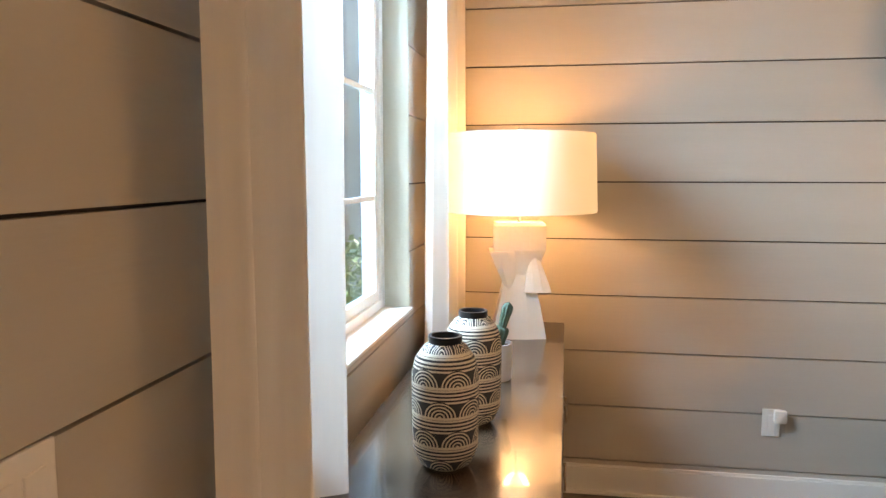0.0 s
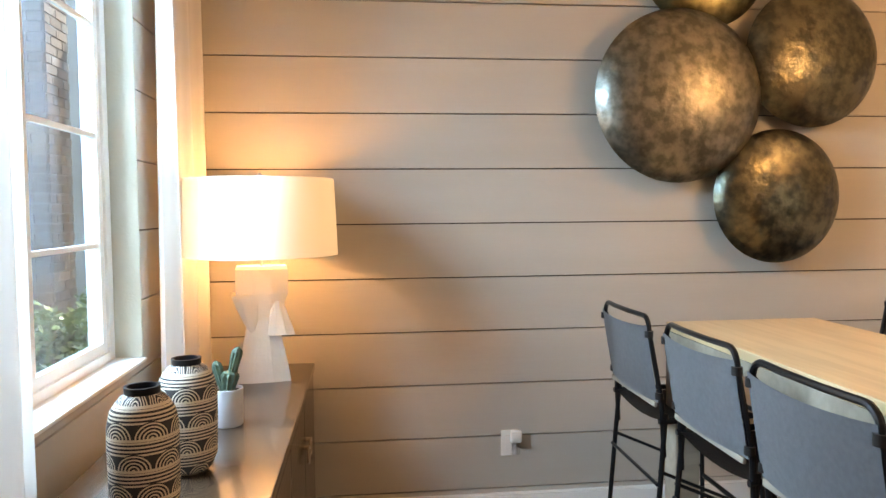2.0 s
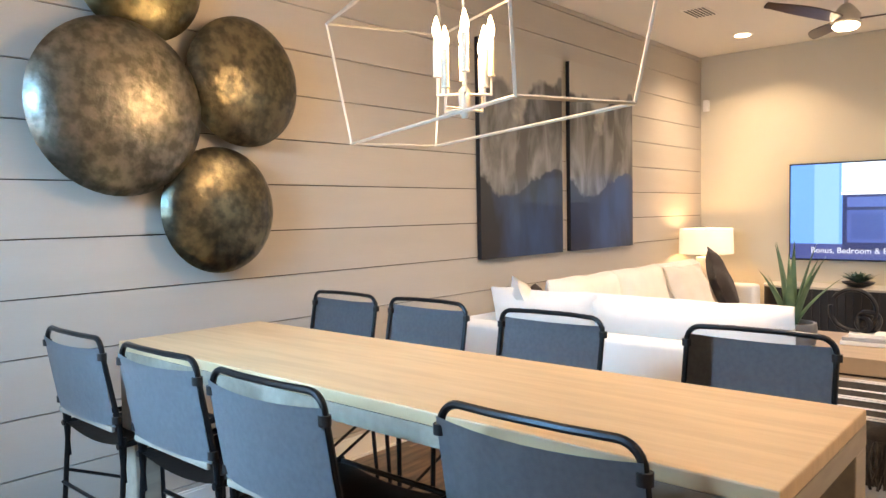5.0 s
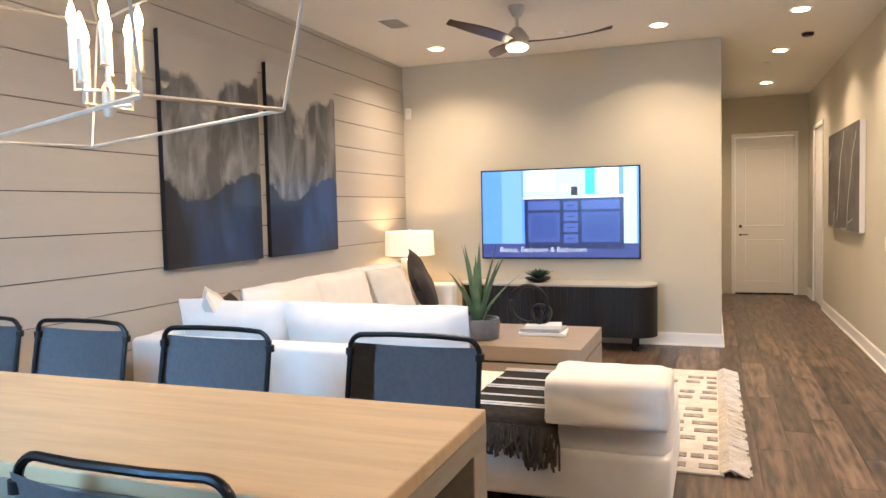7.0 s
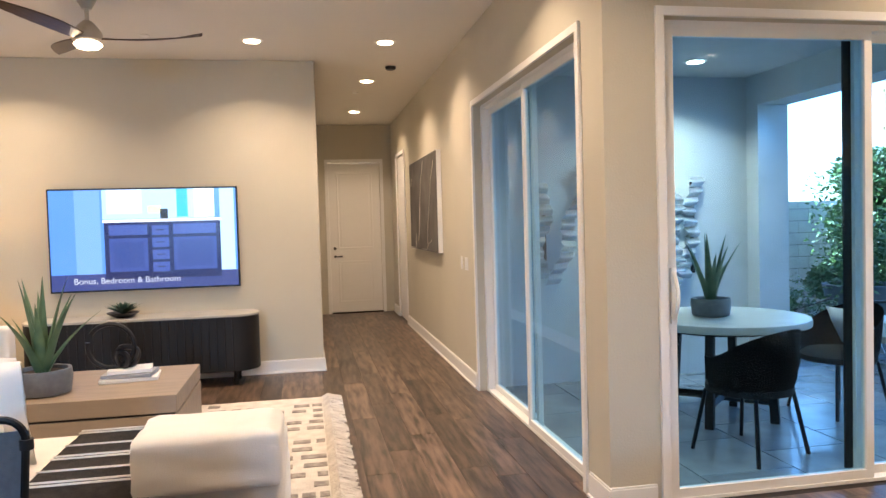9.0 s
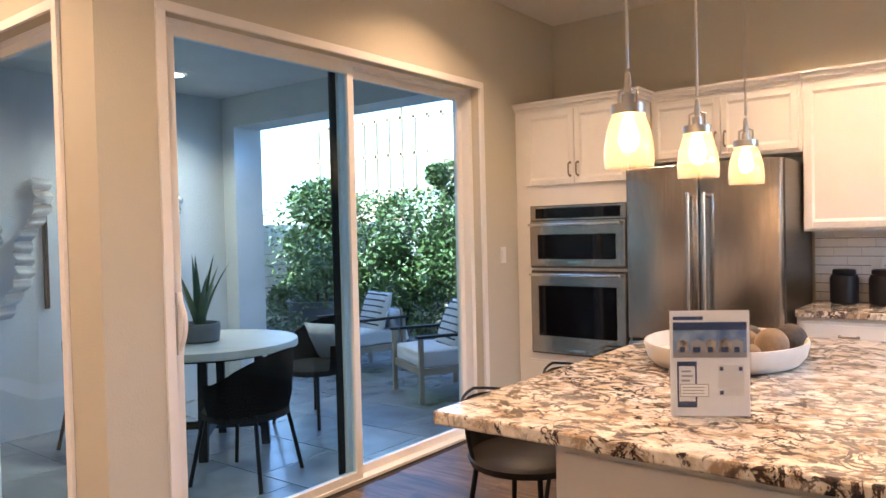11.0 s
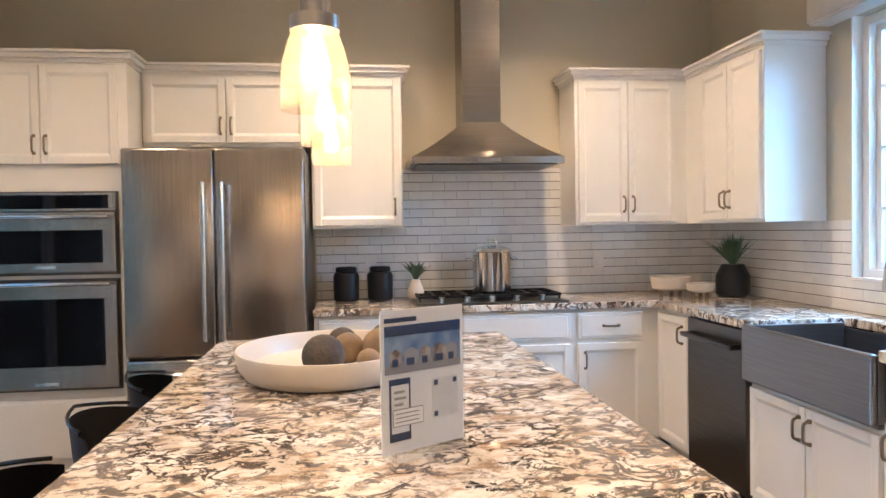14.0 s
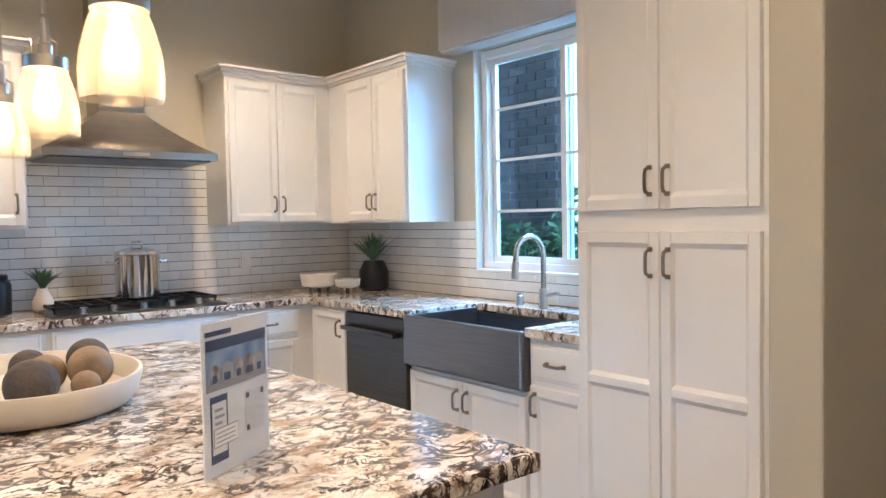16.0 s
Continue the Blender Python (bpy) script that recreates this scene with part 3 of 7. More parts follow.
baseboard("baseboard", "y", XW, XE, YN, -1)
baseboard("baseboard", "x", YH, YN - 0.03, XE, -1)
baseboard("baseboard", "x", -1.71, YN - 0.03, XW, 1)
baseboard("baseboard", "y", XE - 0.02, XH, YH, -1)
baseboard("baseboard", "y", S1B + 0.09, HD0 - 0.07, YS, 1)
baseboard("baseboard", "y", HD1 + 0.07, XH, YS, 1)
baseboard("baseboard", "y", XK - 0.02, S1A - 0.07, YS, 1)
baseboard("baseboard", "x", S2B + 0.07, YS, XK, -1)
baseboard("baseboard", "x", -4.79, S2A - 0.07, XK, -1)
baseboard("baseboard", "x", -1.87, -1.71, 1.40, 1)


def casing(name, ax, u0, u1, z1, n, side, w=0.06, t=0.018, z0=0.0, label="white painted door casing"):
    bm = bmesh.new()
    abox(bm, ax, u0 - w, u0, n, n + side * t, z0, z1, 0.003)
    abox(bm, ax, u1, u1 + w, n, n + side * t, z0, z1, 0.003)
    abox(bm, ax, u0 - w, u1 + w, n, n + side * t, z1, z1 + w, 0.003)
    return structure(name, bm, "white", label)


casing("trim", "x", DY0, DY1, 2.44, XH, -1, 0.055)
casing("trim", "y", HD0, HD1, 2.44, YS, 1, 0.055)
casing("trim", "y", S1A, S1B, SZ, YS, 1, 0.045)
casing("trim", "x", S2A, S2B, SZ, XK, -1, 0.045)


def panel_door(name, w, h, label):
    """A two-panel door, hinge at the origin, leaf along +y, face to -x."""
    d = thing(name, (0, 0, 0), label, "door")
    d["kind"] = "structure"
    bm = bxm(0, 0.04, 0.003, w - 0.003, 0.008, h - 0.006)
    part("leaf", bm, "white", d, sm=0)
    for a, b in ((0.18, 0.85), (1.05, h - 0.16)):
        bm = bmesh.new()
        y0, y1 = 0.13, w - 0.13
        for q in ((y0, y1, a, a + 0.022), (y0, y1, b - 0.022, b), (y0, y0 + 0.022, a + 0.022, b - 0.022), (y1 - 0.022, y1, a + 0.022, b - 0.022)):
            box(bm, -0.010, 0.0, q[0], q[1], q[2], q[3], 0.004)
        box(bm, -0.005, 0.0, y0 + 0.05, y1 - 0.05, a + 0.05, b - 0.05, 0.003)
        part("panel", bm, "white", d, sm=0)
    return d


d1 = panel_door("door_1", DY1 - DY0, 2.44, "closed white two-panel door with nickel lever and deadbolt")
d1.location = (XH + 0.03, DY0, 0)
for zz, nm in ((0.93, "lever"), (1.06, "deadbolt")):
    bm = bmesh.new()
    tube(bm, [(0, 0.755, zz), (-0.05, 0.755, zz)], 0.025 if nm == "deadbolt" else 0.02, 12)
    if nm == "lever":
        tube(bm, [(-0.045, 0.755, zz), (-0.045, 0.64, zz)], 0.009, 8)
    part(nm, bm, "darksteel", d1, "dark satin " + nm)
part("threshold", bxm(-0.03, 0.03, 0, DY1 - DY0, 0, 0.02), "black", d1, "dark door sweep")
d2 = panel_door("door_2", HD1 - HD0, 2.44, "closed white two-panel door in the hallway")
d2.location, d2.rotation_euler = (HD1, YS - 0.05, 0), (0, 0, radians(90))


def slider(name, ax, u0, u1, n, side, fixed_low, label):
    """A sliding patio door in an opening, glass on both leaves."""
    s = thing(name, (0, 0, 0), label, "sliding door")
    s["kind"] = "structure"
    c = n - side * 0.11
    bm = bmesh.new()
    abox(bm, ax, u0, u0 + 0.04, c - 0.05, c + 0.05, 0.0, SZ)
    abox(bm, ax, u1 - 0.04, u1, c - 0.05, c + 0.05, 0.0, SZ)
    abox(bm, ax, u0 + 0.04, u1 - 0.04, c - 0.05, c + 0.05, SZ - 0.03, SZ)
    abox(bm, ax, u0 + 0.04, u1 - 0.04, c - 0.055, c + 0.05, 0.0, 0.018)
    part("frame", bm, "white", s, sm=0)
    mid = (u0 + u1) / 2
    for k, (a, b) in enumerate(((u0 + 0.04, mid + 0.03), (mid - 0.03, u1 - 0.04))):
        o = 0.028 * side * (1 if (k == 0) == fixed_low else -1)
        leaf = part("leaf", bmesh.new(), "white", s)
        bm = bmesh.new()
        w = 0.045
        for q in ((a, a + w, 0.018, SZ - 0.03), (b - w, b, 0.018, SZ - 0.03), (a + w, b - w, 0.018, 0.018 + w), (a + w, b - w, SZ - 0.03 - w, SZ - 0.03)):
            abox(bm, ax, q[0], q[1], c + o - 0.018, c + o + 0.018, q[2], q[3])
        bm.to_mesh(leaf.data)
        bm.free()
        g = part("pane", abox(bmesh.new(), ax, a + w - 0.005, b - w + 0.005, c + o - 0.004, c + o + 0.004, 0.018 + w, SZ - 0.03 - w), "daylightpane", leaf, "clear glass with the blue of daylight put into its tint", sm=0)
        g.visible_shadow = False
        if (k == 0) == fixed_low:
            continue
    return s


sl1 = slider("door_3", "y", S1A, S1B, YS, 1, True, "closed white-framed sliding patio door beside the hallway")
sl2 = slider("door_4", "x", S2A, S2B, XK, -1, False, "closed white-framed sliding patio door beside the kitchen")
mid = (S2A + S2B) / 2
part("edge_seal", bxm(XK + 0.145, XK + 0.158, mid - 0.02, mid + 0.075, 0.05, SZ - 0.06), "black", sl2, "black outer edge of the fixed leaf", sm=0)
for s, at, dr in ((sl2, (XK + 0.055, S2B - 0.065, 1.04), (-1, 0, 0)),):
    bm = bmesh.new()
    ps = [Vector(at) + Vector((-0.045 * math.sin(math.pi * k / 10), -0.0, -0.12 + 0.024 * k)) for k in range(11)]
    tube(bm, ps, 0.011, 8)
    box(bm, at[0] - 0.008, at[0] + 0.01, at[1] - 0.015, at[1] + 0.015, at[2] - 0.14, at[2] + 0.14, 0.003)
    part("handle", bm, "white", s, "white curved pull handle")


def window(name, y0, y1, z0, z1, x, rows_n, label):
    """Two-pane slider window in the west wall with grille bars."""
    w = thing(name, (x, (y0 + y1) / 2, z0), label, "window")
    w["kind"] = "structure"
    bm = bmesh.new()
    f = 0.045
    for q in ((y0, y0 + f, z0, z1), (y1 - f, y1, z0, z1), (y0 + f, y1 - f, z0, z0 + f), (y0 + f, y1 - f, z1 - f, z1)):
        box(bm, x - 0.05, x + 0.02, *q)
    wpart("window_frame", bm, "white", w, sm=0)
    mid = (y0 + y1) / 2
    for k, (a, b) in enumerate(((y0 + f, mid + 0.02), (mid - 0.02, y1 - f))):
        xo = x - 0.03 + (0.028 if k else 0)
        bm = bmesh.new()
        g = 0.035
        for q in ((a, a + g, z0 + f, z1 - f), (b - g, b, z0 + f, z1 - f), (a + g, b - g, z0 + f, z0 + f + g), (a + g, b - g, z1 - f - g, z1 - f)):
            box(bm, xo - 0.012, xo + 0.012, *q)
        sash = wpart("sash", bm, "white", w, sm=0)
        p = wpart("pane", bxm(xo - 0.003, xo + 0.003, a + g - 0.004, b - g + 0.004, z0 + f + g, z1 - f - g), "pane", sash, "clear glass", sm=0)
        p.visible_shadow = False
        for j in range(1, rows_n):
            zz = z0 + f + (z1 - z0 - 2 * f) * j / rows_n
            wpart("muntin", bxm(xo - 0.008, xo + 0.008, a + g, b - g, zz - 0.008, zz + 0.008), "white", sash, sm=0)
    return w


window("window_1", WY0 + 0.01, WY1 - 0.01, WZ0, WZ1 - 0.01, XW - 0.11, 4, "white vinyl sliding window with grille bars")
window("window_2", KY0 + 0.01, KY1 - 0.01, KZ0, KZ1 - 0.01, XW - 0.06, 4, "white vinyl sliding window with grille bars")
structure("window_1_sill", bxm(XW - 0.15, XW + 0.012, WY0, WY1, WZ0 + 0.001, WZ0 + 0.014, bevel=0.004), "white", "white window sill")
bm = bmesh.new()
for q in ((WY0, WY0 + 0.008, WZ0, WZ1), (WY1 - 0.008, WY1, WZ0, WZ1), (WY0, WY1, WZ1 - 0.008, WZ1)):
    box(bm, XW - 0.15, XW - 0.002, *q)
structure("window_1_jamb", bm, "greige", "painted window return")
bm = bmesh.new()
for q in ((KY0 - 0.001, KY0 + 0.008, KZ0, KZ1), (KY1 - 0.008, KY1 + 0.001, KZ0, KZ1), (KY0, KY1, KZ0 - 0.008, KZ0 + 0.006)):
    box(bm, XW - 0.15, XW + 0.014, *q)
structure("window_2_jamb", bm, "white", "white window return")


# ---- kitchen ----
def raised_door(parent, ax, u0, u1, n, z0, z1, mids=(), name="door"):
    """A cabinet door with a raised frame and sloped inner moulding; faces the way its axis grows."""
    bm = bmesh.new()
    t, g = 0.020, 0.002

    def P(u, nn, z):
        return (u, nn, z) if ax == "y" else (nn, u, z)

    u0, u1, z0, z1 = u0 + g, u1 - g, z0 + g, z1 - g
    abox(bm, ax, u0, u1, n, n + 0.010, z0, z1)
    door = wpart(name, bm, "cab", parent, sm=0)
    f = 0.052

    def rail(a, b, c, d, ia, ib, ic, id_, nm="rail"):
        """A bar with sloped edges where it meets the panel: ia..id_ give the slope on each side."""
        bm = bmesh.new()
        s = 0.014
        o = [P(a, n + 0.010, c), P(b, n + 0.010, c), P(b, n + 0.010, d), P(a, n + 0.010, d)]
        i = [P(a + s * ia, n + t, c + s * ic), P(b - s * ib, n + t, c + s * ic), P(b - s * ib, n + t, d - s * id_), P(a + s * ia, n + t, d - s * id_)]
        vo, vi = [bm.verts.new(p) for p in o], [bm.verts.new(p) for p in i]
        bm.faces.new(vi)
        for k in range(4):
            bm.faces.new((vo[k], vo[(k + 1) % 4], vi[(k + 1) % 4], vi[k]))
        wpart(nm, bm, "cab", door, sm=0)

    rail(u0, u0 + f, z0, z1, 0.2, 1, 0.2, 0.2, "stile")
    rail(u1 - f, u1, z0, z1, 1, 0.2, 0.2, 0.2, "stile")
    rail(u0 + f - 0.01, u1 - f + 0.01, z0, z0 + f + 0.006, 0, 0, 0.2, 1.3)
    rail(u0 + f - 0.01, u1 - f + 0.01, z1 - f - 0.006, z1, 0, 0, 1.3, 0.2)
    for m in mids:
        rail(u0 + f - 0.01, u1 - f + 0.01, m - 0.03, m + 0.03, 0, 0, 1.2, 1.2)
    return door


def drawer_front(parent, ax, u0, u1, n, z0, z1):
    bm = abox(bmesh.new(), ax, u0 + 0.002, u1 - 0.002, n, n + 0.014, z0 + 0.002, z1 - 0.002, 0.004)
    abox(bm, ax, u0 + 0.02, u1 - 0.02, n + 0.012, n + 0.02, z0 + 0.018, z1 - 0.018, 0.005)
    return wpart("drawer_front", bm, "cab", parent, sm=0)


def pull(parent, ax, u, n, z, vertical=True, ln=0.092):
    """An arched cabinet pull: a bowed grip between two flared feet."""
    h = ln / 2
    pts = []
    for k in range(11):
        f = -1 + 0.2 * k
        o, nn = f * h, n + 0.010 + 0.024 * math.sqrt(max(0.0, 1 - abs(f) ** 5))
        a_, z_ = (u, z + o) if vertical else (u + o, z)
        pts.append((a_, nn, z_) if ax == "y" else (nn, a_, z_))
    bm = tube(bmesh.new(), pts, 0.0062, 8)
    for sgn in (-1, 1):
        a_, z_ = (u, z + sgn * h) if vertical else (u + sgn * h, z)
        abox(bm, ax, a_ - 0.008, a_ + 0.008, n, n + 0.012, z_ - 0.008, z_ + 0.008, 0.002)
    return wpart("handle", bm, "bronze", parent, "aged pewter pull", sm=50)


def cabinet(name, ax, u0, u1, n0, n1, z0, z1, label, toe=False):
    c = thing(name, ((u0 + u1) / 2, n1, z0) if ax == "y" else (n1, (u0 + u1) / 2, z0), label, "cabinet", "kitchen cabinets")
    bm = abox(bmesh.new(), ax, u0, u1, n0, n1, z0 + (0.1 if toe else 0), z1)
    if toe:
        abox(bm, ax, u0, u1, n0, n1 - 0.07, z0, z0 + 0.1)
    wpart("body", bm, "cab", c, sm=0)
    return c


def crown(parent, ax, u0, u1, n0, n1, z, e0=True, e1=True):
    bm = bmesh.new()
    for o, a, b in ((0.012, 0, 0.02), (0.032, 0.02, 0.045), (0.05, 0.045, 0.06)):
        abox(bm, ax, u0 - (o if e0 else 0), u1 + (o if e1 else 0), n0, n1 + o, z + a, z + b, 0.002)
    return wpart("crown_moulding", bm, "cab", parent, sm=0)


YB, YU, YF = YK + 0.60, YK + 0.33, YK + 0.002
ZU0, ZU1 = 1.372, 2.28
# tall oven cabinet
c = cabinet("oven_cabinet", "y", 4.29, XK - 0.004, YF, YB, 0, ZU1, "white tall cabinet round two built-in ovens", toe=True)
raised_door(c, "y", 4.335, 4.73, YB, 1.735, 2.265)
raised_door(c, "y", 4.73, 5.125, YB, 1.735, 2.265)
pull(c, "y", 4.70, YB + 0.02, 1.84)
pull(c, "y", 4.76, YB + 0.02, 1.84)
drawer_front(c, "y", 4.335, 5.125, YB, 0.14, 0.48)
crown(c, "y", 4.29, XK - 0.004, YF, YB, ZU1, True, False)


def oven(name, z0, z1, zh, label, window_z):
    o = thing(name, (4.72, YB, z0), label, "oven", "built-in ovens")
    x0, x1 = 4.345, 5.095
    wpart("body", bxm(x0, x1, YB - 0.3, YB + 0.012, z0, z1), "darksteel", o, sm=0)
    top = z1 - (0.11 if name == "microwave_oven" else 0.012)
    if name == "microwave_oven":
        wpart("control_panel", bxm(x0 + 0.01, x1 - 0.01, YB + 0.012, YB + 0.024, top + 0.005, z1 - 0.008, bevel=0.003), "steel", o, sm=0)
        wpart("display", bxm(x0 + 0.05, x1 - 0.05, YB + 0.024, YB + 0.027, top + 0.018, z1 - 0.02), "blackglass", o, sm=0)
    dr = wpart("door", bxm(x0 + 0.01, x1 - 0.01, YB + 0.012, YB + 0.045, z0 + 0.015, top - 0.002, bevel=0.005), "steel", o, sm=0)
    wpart("door_glass", bxm(x0 + 0.075, x1 - 0.075, YB + 0.045, YB + 0.048, window_z[0], window_z[1], bevel=0.001), "blackglass", dr, "black oven glass", sm=0)
    bm = tube(bmesh.new(), [(x0 + 0.03, YB + 0.095, zh), (x1 - 0.03, YB + 0.095, zh)], 0.011, 10)
    for xx in (x0 + 0.05, x1 - 0.05):
        tube(bm, [(xx, YB + 0.045, zh), (xx, YB + 0.095, zh)], 0.009, 8)
    wpart("handle", bm, "chrome", o, "polished bar handle")
    wpart("badge", bxm(4.66, 4.78, YB + 0.045, YB + 0.047, z0 + 0.035, z0 + 0.05), "chrome", o, sm=0)
    return o


oven("microwave_oven", 1.145, 1.592, 1.455, "stainless built-in microwave oven with a black glass door", (1.21, 1.385))
oven("wall_oven", 0.525, 1.125, 1.10, "stainless built-in wall oven with a black glass door", (0.66, 1.02))
# refrigerator
f = thing("refrigerator", (3.81, YK + 0.4, 0), "stainless french-door refrigerator with long bar handles", "refrigerator")
YR = YK + 0.74
wpart("case", bxm(3.345, 4.275, YK + 0.02, YR, 0.02, 1.80, bevel=0.004), "darksteel", f, sm=0)
for a, b, s in ((3.35, 3.808, 1), (3.812, 4.27, -1)):
    dr = wpart("door", bxm(a, b, YR, YR + 0.075, 0.715, 1.80, bevel=0.012, seg=3), "steel", f)
    hx = b - 0.045 if s == 1 else a + 0.045
    bm = tube(bmesh.new(), [(hx, YR + 0.13, 0.80), (hx, YR + 0.13, 1.62)], 0.013, 10)
    for zz in (0.82, 1.60):
        tube(bm, [(hx, YR + 0.075, zz), (hx, YR + 0.13, zz)], 0.011, 8)
    wpart("handle", bm, "chrome", dr, "polished vertical bar handle")
dr = wpart("freezer_drawer", bxm(3.35, 4.27, YR, YR + 0.075, 0.06, 0.70, bevel=0.012, seg=3), "steel", f)
bm = tube(bmesh.new(), [(3.42, YR + 0.13, 0.63), (4.2, YR + 0.13, 0.63)], 0.013, 10)
for xx in (3.45, 4.17):
    tube(bm, [(xx, YR + 0.075, 0.63), (xx, YR + 0.13, 0.63)], 0.011, 8)
wpart("handle", bm, "chrome", dr, "polished bar handle")
# uppers
c = cabinet("upper_cabinet", "y", 3.335, 4.286, YF, YU, 1.86, ZU1, "white two-door cabinet over the refrigerator")
raised_door(c, "y", 3.35, 3.815, YU, 1.88, 2.262)
raised_door(c, "y", 3.815, 4.27, YU, 1.88, 2.262)
pull(c, "y", 3.785, YU + 0.02, 1.98)
pull(c, "y", 3.845, YU + 0.02, 1.98)
crown(c, "y", 3.335, 4.286, YF, YU, ZU1, False, False)
c = cabinet("upper_cabinet", "y", 2.79, 3.33, YF, YU, ZU0, ZU1, "white single-door wall cabinet beside the range hood")
raised_door(c, "y", 2.80, 3.32, YU, ZU0 + 0.015, 2.262)
pull(c, "y", 2.84, YU + 0.02, 1.50)
crown(c, "y", 2.79, 3.33, YF, YU, ZU1, True, False)
c = cabinet("upper_cabinet", "y", XW + 0.345, 1.715, YF, YU, ZU0, ZU1, "white two-door wall cabinet beside the range hood")
raised_door(c, "y", 1.06, 1.38, YU, ZU0 + 0.015, 2.262)
raised_door(c, "y", 1.38, 1.70, YU, ZU0 + 0.015, 2.262)
pull(c, "y", 1.35, YU + 0.02, 1.50)
pull(c, "y", 1.41, YU + 0.02, 1.50)
crown(c, "y", XW + 0.345, 1.715, YF, YU, ZU1, False, True)
XU = XW + 0.345
c = cabinet("upper_cabinet", "x", YF, -4.195, XW + 0.002, XU, ZU0, ZU1, "white two-door wall cabinet next to the kitchen window")
raised_door(c, "x", -4.86, -4.535, XU, ZU0 + 0.015, 2.262)
raised_door(c, "x", -4.535, -4.21, XU, ZU0 + 0.015, 2.262)
pull(c, "x", -4.565, XU + 0.02, 1.50)
pull(c, "x", -4.505, XU + 0.02, 1.50)
crown(c, "x", YF, -4.195, XW + 0.002, XU, ZU1, False, True)

# base cabinets along the back wall
XB = XW + 0.66
c = cabinet("base_cabinet", "y", 2.78, 3.32, YF, YB, 0, 0.878, "white base cabinet with a drawer and a door", toe=True)
drawer_front(c, "y", 2.80, 3.30, YB, 0.70, 0.86)
raised_door(c, "y", 2.80, 3.30, YB, 0.12, 0.68)
pull(c, "y", 3.05, YB + 0.02, 0.78, False)
pull(c, "y", 2.86, YB + 0.02, 0.58)
c = cabinet("base_cabinet", "y", 1.82, 2.78, YF, YB, 0, 0.878, "white base cabinet under the cooktop with two doors", toe=True)
drawer_front(c, "y", 1.84, 2.76, YB, 0.70, 0.86)
raised_door(c, "y", 1.84, 2.30, YB, 0.12, 0.68)
raised_door(c, "y", 2.30, 2.76, YB, 0.12, 0.68)
pull(c, "y", 2.265, YB + 0.02, 0.58)
pull(c, "y", 2.335, YB + 0.02, 0.58)
c = cabinet("base_cabinet", "y", XB, 1.82, YF, YB, 0, 0.878, "white base cabinet with a drawer and a door", toe=True)
drawer_front(c, "y", 1.40, 1.80, YB, 0.70, 0.86)
raised_door(c, "y", 1.40, 1.80, YB, 0.12, 0.68)
pull(c, "y", 1.60, YB + 0.02, 0.78, False)
pull(c, "y", 1.76, YB + 0.02, 0.58)
# base cabinets along the window wall
c = cabinet("base_cabinet", "x", YB, -4.385, XW + 0.002, XB, 0, 0.878, "narrow white base cabinet in the corner", toe=True)
raised_door(c, "x", YB + 0.035, -4.39, XB, 0.12, 0.86)
pull(c, "x", -4.44, XB + 0.02, 0.76)
d = thing("dishwasher", (XB, -4.08, 0), "dark stainless dishwasher with a bar handle", "dishwasher")
wpart("body", bxm(XW + 0.05, XB, -4.375, -3.79, 0.02, 0.87), "blackwood", d, sm=0)
wpart("door", bxm(XB, XB + 0.025, -4.37, -3.795, 0.10, 0.872, bevel=0.004), "darksteel", d, sm=0)
bm = bxm(XB + 0.06, XB + 0.085, -4.34, -3.83, 0.775, 0.80, bevel=0.006)
for yy in (-4.32, -3.85):
    box(bm, XB + 0.02, XB + 0.07, yy - 0.01, yy + 0.01, 0.775, 0.80)
wpart("handle", bm, "darksteel", d)
c = cabinet("sink_cabinet", "x", -3.785, -2.945, XW + 0.002, XB, 0, 0.64, "white two-door cabinet under the farmhouse sink", toe=True)
raised_door(c, "x", -3.775, -3.365, XB, 0.12, 0.625)
raised_door(c, "x", -3.365, -2.955, XB, 0.12, 0.625)
pull(c, "x", -3.40, XB + 0.02, 0.53)
pull(c, "x", -3.33, XB + 0.02, 0.53)
c = cabinet("base_cabinet", "x", -2.943, -2.622, XW + 0.002, XB, 0, 0.878, "white base cabinet with a drawer and a door beside the sink", toe=True)
drawer_front(c, "x", -2.935, -2.63, XB, 0.70, 0.86)
raised_door(c, "x", -2.935, -2.63, XB, 0.12, 0.68)
pull(c, "x", -2.785, XB + 0.02, 0.78, False)
pull(c, "x", -2.90, XB + 0.02, 0.60)
XP = 1.37
c = cabinet("pantry_cabinet", "x", -2.62, -1.875, XW + 0.002, XP, 0, ZU1, "tall white four-door pantry cabinet", toe=True)
for a, b, hy in ((-2.605, -2.25, -2.285), (-2.25, -1.895, -2.215)):
    raised_door(c, "x", a, b, XP, 1.40, 2.262)
    raised_door(c, "x", a, b, XP, 0.12, 1.33, mids=(0.78,))
    pull(c, "x", hy, XP + 0.02, 1.50)
    pull(c, "x", hy, XP + 0.02, 1.22)
crown(c, "x", -2.62, -1.875, XW + 0.002, XP, ZU1, True, False)

